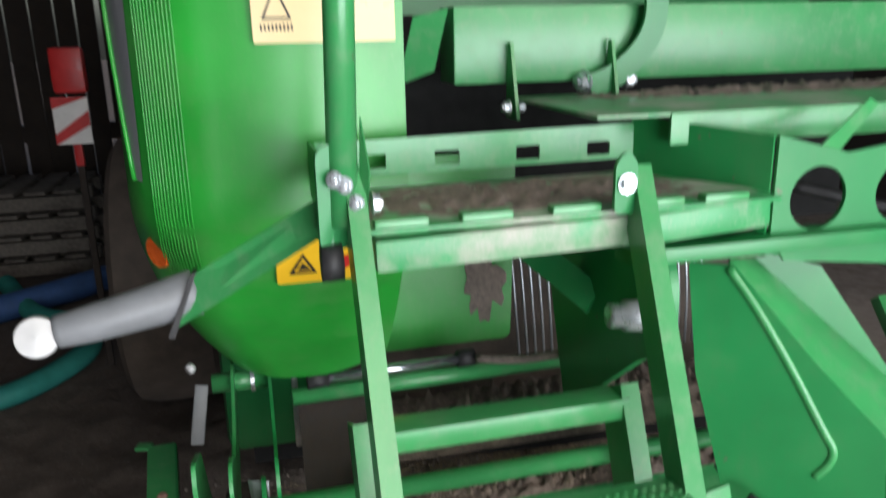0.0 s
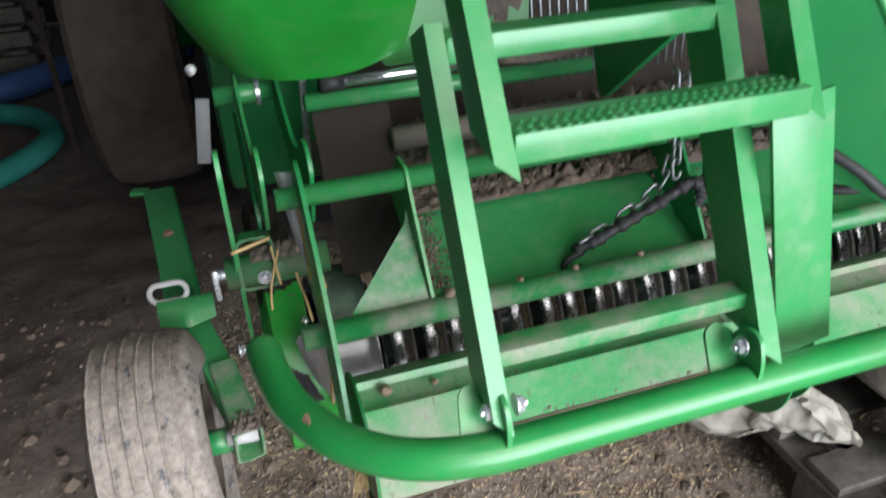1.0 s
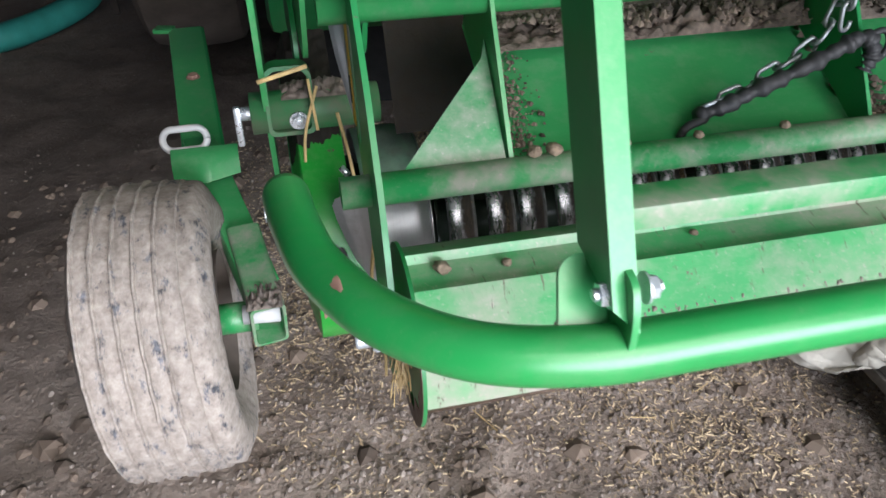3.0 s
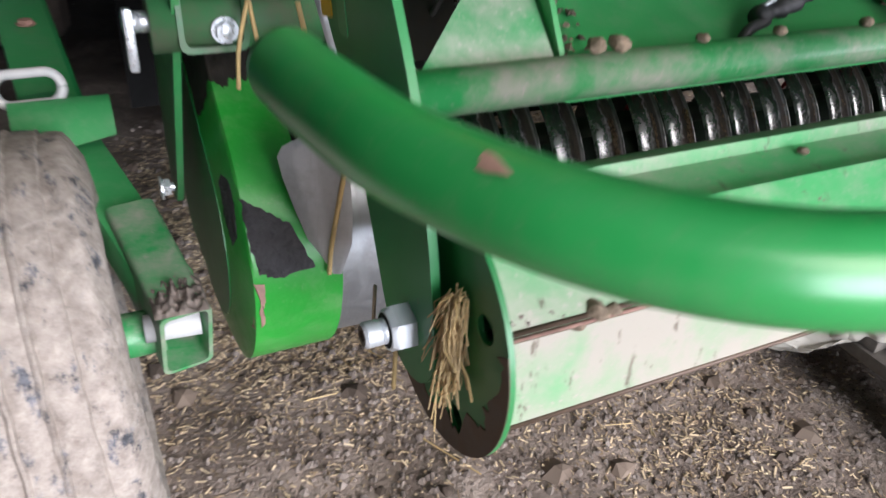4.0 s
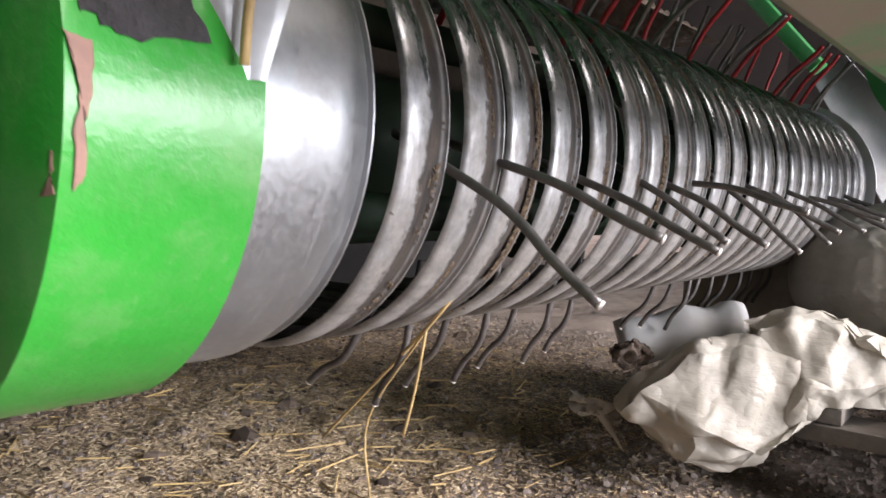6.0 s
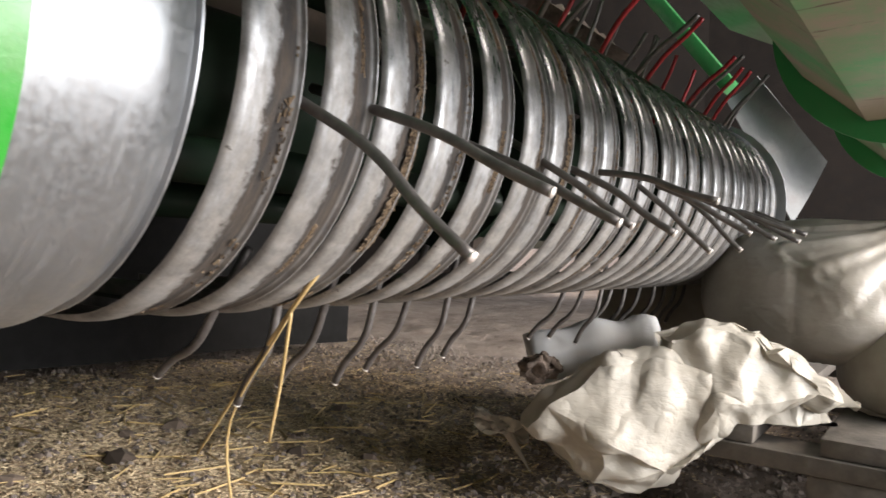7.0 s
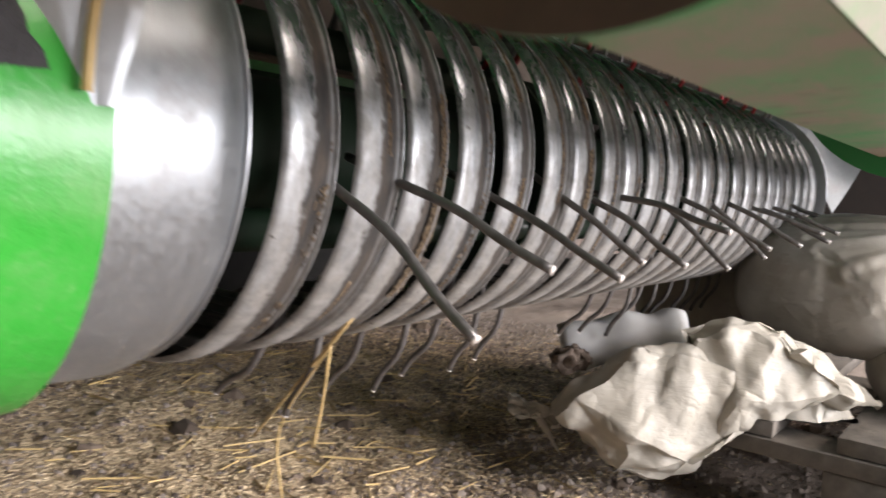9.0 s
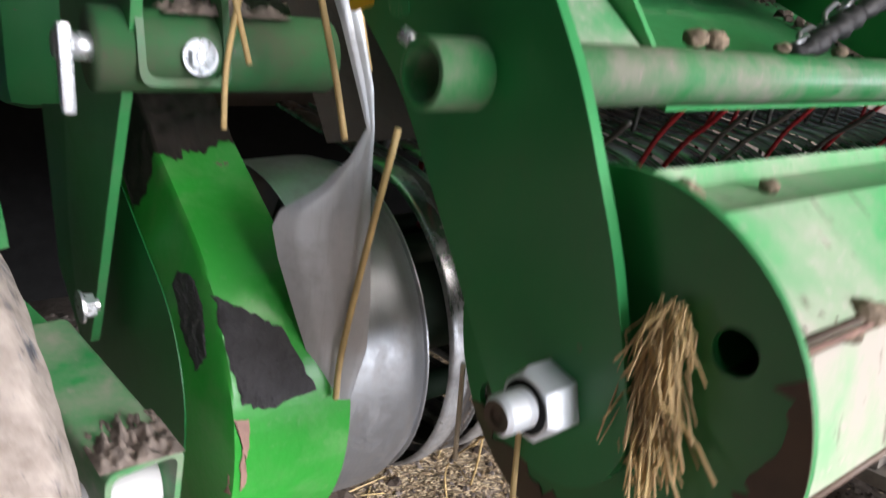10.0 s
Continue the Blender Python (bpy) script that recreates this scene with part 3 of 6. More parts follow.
def band_mesh(w, r):
    """One bent stripper band: rounded crown, a groove falling away beside it and a thin lip, round the front, with straight ends running back."""
    prof = [(-0.50, -0.0030), (-0.48, -0.0008), (-0.43, 0.0006), (-0.34, 0.0014), (-0.20, 0.0018), (-0.06, 0.0016), (0.04, 0.0008), (0.12, -0.0008), (0.18, -0.0022), (0.30, -0.0030), (0.44, -0.0036), (0.465, -0.0030), (0.478, -0.0006), (0.497, -0.0004), (0.50, -0.0030), (0.49, -0.0100)]
    prof = [(w * a, o) for a, o in prof]
    stations = [("back", -90, 0.22), ("back", -90, 0.1)] + [("arc", a, 0) for a in range(-90, 81, 5)] + [("top", 80, 0.09), ("top", 80, 0.2)]
    bm = bmesh.new()
    rings = []
    for kind, a, d in stations:
        ring = []
        for x, o in prof:
            p = reel_point(x, a, r + o)
            tg = Vector((0, math.sin(radians(a)), math.cos(radians(a))))
            if kind == "back":
                p = p - tg * d
            elif kind == "top":
                p = p + tg * d
            ring.append(bm.verts.new(p))
        rings.append(ring)
    for a, b in zip(rings, rings[1:]):
        for k in range(len(prof) - 1):
            bm.faces.new((a[k], b[k], b[k + 1], a[k + 1]))
    bmesh.ops.recalc_face_normals(bm, faces=bm.faces)
    return bm


def tine_points(x, a, drop, bend, length, drift=0.0):
    """A tine that leaves the reel at angle a and points drop degrees below the forward level, bending further down by bend."""
    root = reel_point(x, a, RR)
    out = []
    for s, k in ((-0.055, -0.5), (0.0, -0.5)):
        e = radians(drop + bend * k)
        out.append(root + Vector((0, -math.cos(e), -math.sin(e))) * s)
    p = root
    for i, k in enumerate((-0.5, -0.35, 0.2, 0.7, 0.35, 0.1)):
        e = radians(drop + bend * k)
        p = p + Vector((drift, -math.cos(e), -math.sin(e))) * (length / 6)
        out.append(p)
    return smooth_path(out, 3)


def build_pickup():
    rnd = random.Random(11)
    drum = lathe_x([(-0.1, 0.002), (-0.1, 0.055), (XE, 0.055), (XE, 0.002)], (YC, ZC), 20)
    reel = part("pickup_reel", drum, REEL_SHADE, baler, "galvanised stripper bands over a green tine reel")
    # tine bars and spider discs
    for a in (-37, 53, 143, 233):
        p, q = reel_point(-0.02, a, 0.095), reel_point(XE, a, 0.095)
        part("tine_bar", tube([p, q], 0.014, 12), REEL_SHADE, reel)
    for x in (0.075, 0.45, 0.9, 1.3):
        part("reel_disc", lathe_x([(x, 0.004), (x, 0.11), (x + 0.005, 0.11), (x + 0.005, 0.004)], (YC, ZC), 32), REEL_SHADE, reel)
    # wide band at the end, then the row of bands
    part("end_band", lathe_x([(-0.03, RR + 0.001), (0.030, RR + 0.003), (0.040, RR + 0.0025), (0.046, RR + 0.001), (0.060, RR - 0.0055), (0.0615, RR - 0.003), (0.063, RR - 0.003), (0.0635, RR - 0.02)], (YC, ZC), 72), END_BAND, reel, "wide bright galvanised end band")
    first = part("band", band_mesh(0.0415, RR), BAND, reel, angle=50)
    n, pitch, x0 = 23, 0.0555, 0.105
    wander = (0.0, -0.0050, -0.001, -0.0025, -0.005, 0.0005, -0.0035, 0.006, 0.0)
    at = [x0 + pitch * i + (wander[i] if i < len(wander) else rnd.uniform(-0.003, 0.003)) for i in range(n)]
    for i, x in enumerate(at):
        ob = first if i == 0 else first.copy()
        if i:
            scene.collection.objects.link(ob)
            ob.rotation_euler = (0, radians(rnd.uniform(-0.4, 0.4)), radians(rnd.uniform(-0.4, 0.4)))
        ob.location.x = x
    # spring tines stick out through the gaps: (drop, length) of the first ones of the front row, the rest alike
    front = {0: (34, 0.128), 1: (22, 0.118), 3: (24, 0.120), 5: (33, 0.088), 6: (29, 0.104), 7: (12, 0.112), 9: (40, 0.100), 10: (26, 0.11), 12: (42, 0.090), 13: (27, 0.105), 15: (17, 0.10)}
    under = {1: (42, 0.085), 2: (65, 0.090), 3: (56, 0.092), 4: (63, 0.089), 5: (58, 0.087), 6: (66, 0.082), 7: (66, 0.076)}
    for row, a in enumerate((-9, -82, 62, 100)):
        for i in range(n - 1):
            x = 0.5 * (at[i] + at[i + 1])
            red = False
            if row == 0:
                if i in front:
                    drop, length = front[i]
                elif i > 15 and i % 3:
                    drop, length = rnd.uniform(16, 42), rnd.uniform(0.085, 0.11)
                else:
                    continue
                bend, drift = 9 + rnd.uniform(-4, 8), rnd.uniform(0.0, 0.14)
            elif row == 1:
                if i in (0, 8, 9, 10):
                    continue
                d0, length = under.get(i, (rnd.uniform(52, 70), rnd.uniform(0.075, 0.09)))
                drop, bend, drift = 180 - d0, 26, rnd.uniform(-0.05, 0.05)
            else:
                if i in (4, 11) and row == 2:
                    continue
                if rnd.random() < 0.3:
                    continue
                red = rnd.random() < 0.4
                drop, bend, length, drift = rnd.uniform(-62, -42) if row == 2 else rnd.uniform(-80, -60), 12, rnd.uniform(0.09, 0.12), rnd.uniform(-0.05, 0.15)
            pts = tine_points(x, a + rnd.uniform(-2, 2), drop, bend, length, drift)
            t = part("tine", tube(pts, 0.0033, 8), TINE_RED if red else TINE, reel)
            e = pts[-1]
            if row < 2:
                part("tine_tip", tube([e, e + (pts[-1] - pts[-2]).normalized() * 0.0012], 0.0034, 8), CUT, t)
    # end sheet on the far side
    part("far_end_disc", plate(circle(YC, ZC, RR + 0.012, 40), 0.004, in_x(XE + 0.03)), GALV, reel)
    ia, ib, oa, ob_ = Vector((1.372, 1.19, 0.66)), Vector((1.372, 1.058, 0.425)), Vector((1.376, 1.135, 0.706)), Vector((1.42, 1.012, 0.545))
    fs = grid_surface(lambda u, v: ia.lerp(ib, u).lerp(oa.lerp(ob_, u), v) + Vector((0.012 * math.sin(math.pi * v), 0, 0)), 12, 8)
    part("far_end_sheet", sheet(fs, 0.003), END_BAND, reel, "flared bright galvanised end sheet")
    part("far_beam", bar((1.41, 1.40, 0.94), (1.41, 1.19, 0.69), 0.03, 0.05, (1, 0, 0), 0.004), GREEN, reel)


build_pickup()

SC = (1.241, 0.45)  # end shield axis
SR = 0.166


def shield_point(x, a, r):
    """On the shield, with its rounded outer edge."""
    q = min(1.0, max(0.0, (-0.110 - x) / 0.013))
    r -= 0.055 * q ** 1.2
    return Vector((x, SC[0] - r * math.cos(radians(a)), SC[1] + r * math.sin(radians(a))))


def build_end_shield():
    def f(u, v):
        a = -115 + 200 * u
        w = v ** 1.5
        x = -0.123 + 0.105 * w
        # the edge to the band is cut back at the top
        if a > 6:
            x = -0.123 + (0.105 - min(0.030, 0.0008 * (a - 6))) * w
        if a > 55:
            return shield_point(x, 55, SR) + Vector((0, 0.819, 0.574)) * (a - 55) * 0.0045
        return shield_point(x, a, SR)
    bm = grid_surface(f, 60, 40)
    sheet(bm, 0.003)
    sh = part("end_shield", bm, SHIELD, baler, "curved green end shield with worn black patch")
    re_ = SR - 0.0555
    prof = [(SC[0] - re_ * math.cos(radians(a)), SC[1] + re_ * math.sin(radians(a))) for a in range(-118, 56, 6)]
    top = Vector(prof[-1]) + Vector((0.819, 0.574)) * 0.20
    prof += [top[:], (1.52, top.y - 0.02), (1.50, 0.46), (1.38, 0.36)]
    part("end_plate", plate(prof, 0.004, in_x(-0.1238)), GREEN_SHADED, sh, "flat green end of the shield in a shaded tone")
    # black drum stands for the shade inside the shield's gap
    part("inner_shade_drum", lathe_x([(-0.120, 0.03), (-0.120, 0.116), (-0.028, 0.116), (-0.028, 0.03)], SC, 40), SHADE_BLACK, sh)
    rnd = random.Random(3)

    def patch(name, corners, mat, lift=0.0016, jag=0.004, nsub=7):
        """A flake of coating with a ragged outline that follows the shield."""
        pts = []
        for i, (x, a) in enumerate(corners):
            x2, a2 = corners[(i + 1) % len(corners)]
            for k in range(nsub):
                s = k / nsub
                pts.append((x + (x2 - x) * s + rnd.uniform(-jag, jag) * 0.5, a + (a2 - a) * s + rnd.uniform(-jag, jag) * 170))
        cx, ca = sum(p[0] for p in pts) / len(pts), sum(p[1] for p in pts) / len(pts)
        bm = bmesh.new()
        rings = []
        for s in (1.0, 0.93, 0.6, 0.3):
            rings.append([bm.verts.new(shield_point(cx + (x - cx) * s, ca + (a - ca) * s, SR + (0.0008 if s == 1.0 else lift))) for x, a in pts])
        c = bm.verts.new(shield_point(cx, ca, SR + lift))
        for p, q in zip(rings, rings[1:]):
            for k in range(len(pts)):
                bm.faces.new((p[k], p[(k + 1) % len(pts)], q[(k + 1) % len(pts)], q[k]))
        for k in range(len(pts)):
            bm.faces.new((rings[-1][k], rings[-1][(k + 1) % len(pts)], c))
        part(name, bm, mat, sh)
    patch("black_patch", [(-0.1105, 36), (-0.088, 30), (-0.068, 25), (-0.047, 8), (-0.085, 6), (-0.103, 9), (-0.1085, 18)], BLACK, jag=0.003)
    patch("black_patch", [(-0.1205, 47), (-0.1180, 49), (-0.1145, 43), (-0.1142, 35), (-0.1160, 22), (-0.1195, 17), (-0.1213, 30)], BLACK, jag=0.0007)
    patch("bare_spot", [(-0.110, 6), (-0.100, 5), (-0.099, -1), (-0.102, -6), (-0.100, -12), (-0.104, -15), (-0.106, -7), (-0.104, -1), (-0.107, 3)], RUST, 0.0012, 0.0014, 4)
    patch("bare_spot", [(-0.1125, -10), (-0.1115, -10), (-0.1112, -15), (-0.1122, -17)], RUST, 0.0012, 0.0018, 4)
    # crop mud caked over the top of the shield, darkened for overhead shade
    def mud(u, v):
        low = 69 + 3.0 * noise.noise(Vector((v * 5.0, 2.0, 0))) + 2.5 * noise.noise(Vector((v * 17.0, 5.0, 0))) + 3.0 * v
        a = low + (112 - low) * u
        p = f((a + 115) / 200, 0.02 + 0.97 * v)
        lift = 0.001 + min(1.0, u * 7) * (0.005 + 0.004 * noise.noise(p * 90.0) + 0.002 * noise.noise(p * 260.0))
        return p + Vector((0, -0.574, 0.819)) * lift
    part("caked_mud", grid_surface(mud, 40, 40), MUD_SHADE, sh, "crop mud caked on the shield top, darkened for overhead shade")
    # bent galvanised guide strip that stands in the gap beside the shield
    rows = ((0.460, -0.034, -0.020, 1.074), (0.50, -0.050, -0.011, 1.068), (0.54, -0.063, -0.013, 1.062), (0.575, -0.073, -0.016, 1.060), (0.597, -0.077, -0.0175, 1.059), (0.608, -0.073, -0.0185, 1.058), (0.622, -0.052, -0.019, 1.057), (0.643, -0.034, -0.020, 1.055), (0.664, -0.0245, -0.0205, 1.053), (0.69, -0.032, -0.023, 1.052), (0.73, -0.042, -0.030, 1.056), (0.80, -0.056, -0.036, 1.075), (0.88, -0.066, -0.034, 1.11))

    def strip(u, v):
        k = u * (len(rows) - 1)
        i = min(int(k), len(rows) - 2)
        z, xa, xb, y = [rows[i][j] + (rows[i + 1][j] - rows[i][j]) * (k - i) for j in range(4)]
        w = xb - xa
        crease = 0.05 * w * (abs(((v * 1.5 + 0.2) % 1.0) - 0.5) * 2 - 0.5)
        return Vector((xa + w * v, y + 0.42 * w * (1 - v) ** 1.4 + crease, z))
    bm = grid_surface(strip, 48, 24)
    sheet(bm, 0.0015)
    part("guide_strip", bm, STRIP, baler, "bent galvanised guide strip")


build_end_shield()


def build_roller():
    rbody = 0.0905
    # folded sheet drum: flats between folds, a sunk strip on top and a lap seam in front
    def profile():
        out = []
        for a, r in ((27, 1.06), (25, 0.985), (-18, 1.04), (-62, 1.04), (-107, 1.04), (-150, 1.04), (165, 1.04), (128, 1.04), (99, 1.05), (97, 0.94), (69, 0.93), (67, 1.03)):
            out.append((RY - rbody * r * math.cos(radians(a)), RZ + rbody * r * math.sin(radians(a))))
        return out
    roller = part("front_roller", prism_x(profile(), -0.022, 0.602, True, False), ROLLER, baler, "mud-dusted green sheet-metal crop roller")
    rr_ = rbody + 0.0007
    for x0, x1 in ((-0.0205, 0.601), (0.656, XE + 0.018)):
        coat = [(RY - rr_ * r * math.cos(radians(a)), RZ + rr_ * r * math.sin(radians(a))) for a, r in ((24.0, 0.986), (-18, 1.04), (-62, 1.04))]
        part("dust_coat", prism_x(coat, x0, x1, False, False), ROLLER_DUST, roller, "thick tan dust on the roller front")
        under = [(RY - rr_ * 1.04 * math.cos(radians(a)), RZ + rr_ * 1.04 * math.sin(radians(a))) for a in (-62.5, -107, -150, -195)]
        part("soil_coat", prism_x(under, x0, x1, False, False), ROLLER_SOIL, roller, "brown soil coat under the roller")
    lip = [(x, RY - rbody * 1.062 * math.cos(radians(26.6)), RZ + rbody * 1.062 * math.sin(radians(26.6))) for x in (-0.021, 0.601)]
    part("lap_lip", tube(lip, 0.0016, 8), RUST, roller, "worn reddish lip of the lap seam")
    fold = [(x, RY - rbody * 1.041 * math.cos(radians(-18)), RZ + rbody * 1.041 * math.sin(radians(-18))) for x in (-0.021, 0.2, 0.4, 0.601)]
    part("worn_fold", tube(fold, 0.0022, 8), WORN_RIM, roller, "brown worn fold of the roller sheet")
    gap = [(x, RY - rbody * 1.035 * math.cos(radians(28.6)), RZ + rbody * 1.035 * math.sin(radians(28.6))) for x in (-0.021, 0.601)]
    part("seam_dirt", tube(gap, 0.0024, 8), WORN_RIM, roller)
    part("roller_section", prism_x(profile(), 0.655, XE + 0.02, True, False), ROLLER, roller)
    holes = [circle(0.778, 0.612, 0.0105), circle(0.804, 0.510, 0.0115), circle(0.914, 0.531, 0.0105)]
    part("end_disc", plate(circle(RY, RZ, 0.1015, 72), 0.004, in_x(-0.027), holes), DISC_SHADED, roller, "green disc in a shaded tone with round holes and worn rim")
    rim = [(RY - 0.1016 * math.cos(radians(a)), RZ + 0.1016 * math.sin(radians(a))) for a in range(-150, 24, 4)]
    for a in range(20, -150, -3):
        inner = 0.078 + 0.016 * noise.noise(Vector((a * 0.06, 3.0, 0))) + 0.007 * noise.noise(Vector((a * 0.27, 7.0, 0))) + 0.018 * max(0.0, (abs(a + 62) - 40) / 50)
        rim.append((RY - min(0.1, inner) * math.cos(radians(a)), RZ + min(0.1, inner) * math.sin(radians(a))))
    part("worn_rim", plate(rim, 0.0006, in_x(-0.0277)), WORN_RIM, roller, "bare brown worn edge of the disc")
    part("end_disc", plate(circle(RY, RZ, 0.111, 56), 0.004, in_x(0.602)), GREEN_SHADED, roller)
    part("end_disc", plate(circle(RY, RZ, 0.1, 48), 0.004, in_x(0.650)), GREEN_SHADED, roller)
    part("end_disc", plate(circle(RY, RZ, 0.111, 56), 0.004, in_x(0.98)), GREEN_SHADED, roller)
    part("shaft", tube([(-0.03, RY, RZ), (XE, RY, RZ)], 0.018, 16), GREEN_SHADED, roller)
    ny, nz = 0.855, 0.5635
    nut = bmesh.new()
    rings = []
    for x, r0, rnd_ in ((-0.0438, 0.0186, 0.0), (-0.0585, 0.0186, 0.0), (-0.0625, 0.0165, 0.6), (-0.0630, 0.0130, 1.0)):
        ring = []
        for k in range(36):
            a = 2 * math.pi * k / 36
            flat = r0 * math.cos(math.pi / 6) / math.cos((a % (math.pi / 3)) - math.pi / 6)
            r = flat * (1 - rnd_) + min(flat, r0 * 0.9) * rnd_
            ring.append(nut.verts.new((x, ny + r * math.cos(a + 0.3), nz + r * math.sin(a + 0.3))))
        rings.append(ring)
    for p, q in zip(rings, rings[1:]):
        for k in range(36):
            nut.faces.new((p[k], p[(k + 1) % 36], q[(k + 1) % 36], q[k]))
    bmesh.ops.recalc_face_normals(nut, faces=nut.faces)
    nut_ob = part("shaft_nut", nut, NUT_ZINC, roller, "large zinc-plated nut on a stud", angle=30)
    # black ring painted as the shadow groove round the stud
    part("nut_recess_shade", lathe_x([(-0.0630, 0.0135), (-0.0633, 0.0125), (-0.0633, 0.0)], (ny, nz), 32), SHADE_BLACK, nut_ob)
    part("stud", lathe_x([(-0.060, 0.0098), (-0.065, 0.0098), (-0.0658, 0.0091), (-0.0666, 0.0098), (-0.0674, 0.0091), (-0.0682, 0.0098), (-0.0785, 0.0098), (-0.0808, 0.0080)], (ny, nz), 32), NUT_ZINC, nut_ob, angle=30)
    part("stud_end", lathe_x([(-0.0808, 0.0080), (-0.0803, 0.0045), (-0.079, 0.0038), (-0.078, 0.0)], (ny, nz), 32), WORN_RIM, nut_ob, "rusty brown stud end", angle=30)
    # swing arm of the roller: tall narrow plate
    foot = [(0.856 - 0.0455 * math.cos(radians(q)), 0.565 - 0.0455 * math.sin(radians(q))) for q in range(-20, 136, 10)]
    arm = rounded([(0.94, 0.83), (0.882, 0.752), (0.859, 0.713), (0.829, 0.639), (0.816, 0.588)], 0.02)[5:-5] + foot + rounded([(0.8885, 0.532), (0.915, 0.575), (0.934, 0.607), (0.960, 0.648), (0.992, 0.697), (1.042, 0.743), (1.088, 0.80), (1.104, 0.86), (1.09, 0.905), (1.05, 0.925), (1.01, 0.905), (0.94, 0.83), (0.874, 0.75)], 0.02)[5:-5]
    a1 = part("arm_plate", plate(arm, 0.0065, in_x(-0.044)), GREEN_SHADED, roller, "tall green arm plate in a shaded tone")
    part("arm_plate", plate(arm, 0.0065, in_x(XE + 0.005)), GREEN_SHADED, roller)
    mid = rounded([(0.80, 0.50), (0.90, 0.50), (0.95, 0.70), (0.90, 0.73), (0.80, 0.66)], 0.03)
    part("middle_hanger", plate(mid, 0.006, in_x(0.625)), GREEN_SHADED, roller)
    # yellow warning strip on the arm
    st = part("warning_sticker", plate(rounded([(1.02, 0.74), (1.045, 0.735), (1.085, 0.85), (1.06, 0.855)], 0.004), 0.0008, in_x(-0.0448)), YELLOW, a1)
    part("ink_mark", plate([(1.04, 0.76), (1.052, 0.757), (1.062, 0.785), (1.05, 0.79)], 0.0005, in_x(-0.0454)), INK, st)
    part("pressed_slot", plate(rounded([(0.984, 0.735), (1.003, 0.733), (1.046, 0.850), (1.030, 0.855)], 0.007), 0.001, in_x(-0.0449)), GREEN_DUSTY, a1)
    # cross tubes of the wind guard
    part("lower_cross_tube", pipe_hollow((-0.076, 0.930, 0.708), (XE + 0.02, 0.928, 0.711), 0.0178, 0.004), GREEN_HALF, roller, "dusty green cross tube with open end")
    part("upper_cross_tube", pipe_hollow((-0.075, 1.062, 0.862), (XE + 0.02, 1.062, 0.862), 0.0162, 0.004), GREEN, roller)
    part("pin", tube([(-0.065, 0.948, 0.720), (-0.071, 0.955, 0.726)], 0.004, 10), CHROME, roller)
    # gussets and deflector sheet between the tubes
    part("triangle_gusset", plate([(-0.005, 0), (0.112, 0), (0.114, 0.15), (0.106, 0.125)], 0.004, plane_at((0.0, 0.945, 0.716), (1, 0, 0), (0, 0.115, 0.10))), GREEN_DUSTY, roller)
    # the gussets further right get the shade-darkened green
    for x in (0.115, 0.575, 1.05):
        part("gusset", plate(rounded([(0.925, 0.70), (0.96, 0.70), (1.16, 0.80), (1.10, 0.885), (1.05, 0.885), (1.03, 0.85)], 0.01), 0.005, in_x(x)), GREEN if x < 0.5 else GREEN_SHADED, roller)
    def f(u, v):
        y = 0.93 + 0.25 * v
        return Vector((0.12 + (XE - 0.13) * u, y, 0.690 + 0.10 * v ** 1.2))
    bm = grid_surface(f, 2, 10)
    part("deflector_sheet", sheet(bm, 0.003), GREEN, roller, "green deflector sheet with caked soil")
    return roller


build_roller()

PIPE_Z, PIPE_Y, PIPE_R = 0.775, 0.573, 0.0215


def build_guard_pipe():
    pts = smooth_path([(-0.132, 0.828, PIPE_Z), (-0.127, 0.78, PIPE_Z), (-0.113, 0.715, PIPE_Z), (-0.075, 0.645, PIPE_Z), (-0.018, 0.597, PIPE_Z), (0.06, PIPE_Y + 0.002, PIPE_Z), (0.15, PIPE_Y, PIPE_Z)], 10)
    pts.append(Vector((XE - 0.05, PIPE_Y, PIPE_Z)))
    bm = tube(pts, PIPE_R, 28, caps=False)
    # domed end
    e, d = pts[0], (pts[0] - pts[1]).normalized()
    tube([e, e + d * 0.008, e + d * 0.014, e + d * 0.017], PIPE_R, 28, bm, radii=[PIPE_R, PIPE_R * 0.93, PIPE_R * 0.75, PIPE_R * 0.3])
    bmesh.ops.remove_doubles(bm, verts=bm.verts, dist=0.0005)
    pipe = part("guard_pipe", bm, GREEN_PIPE, baler, "bent green tubular guard")
    # rust scuff on the bend
    rnd = random.Random(8)
    b = bmesh.new()
    c = Vector((-0.102, 0.672, 0.793))
    ring = [b.verts.new(c + Vector((math.cos(k) * 0.009 * rnd.uniform(0.6, 1.2), math.sin(k) * 0.013 * rnd.uniform(0.6, 1.2), 0.0015 - 0.003 * abs(math.cos(k))))) for k in [i * 0.5236 for i in range(12)]]
    top = b.verts.new(c + Vector((0, 0, 0.0035)))
    for k in range(12):
        b.faces.new((ring[k], ring[(k + 1) % 12], top))
    part("rust_scuff", b, RUST, pipe)
    for x in (0.088, 0.378):
        br = rounded([(0.56, 0.775), (0.615, 0.775), (0.612, 0.815), (0.592, 0.842), (0.566, 0.84), (0.557, 0.81)], 0.012)
        lug = part("lug", plate(br, 0.005, in_x(x - 0.012)), GREEN, pipe)
        web = rounded([(0, 0), (0.046, 0), (0.042, 0.045), (0.024, 0.058), (0.008, 0.05)], 0.008)
        part("web", plate(web, 0.005, plane_at((x - 0.050, 0.59, 0.782), (1, 0, 0), (0, 0.05, 0.06))), GREEN, pipe)
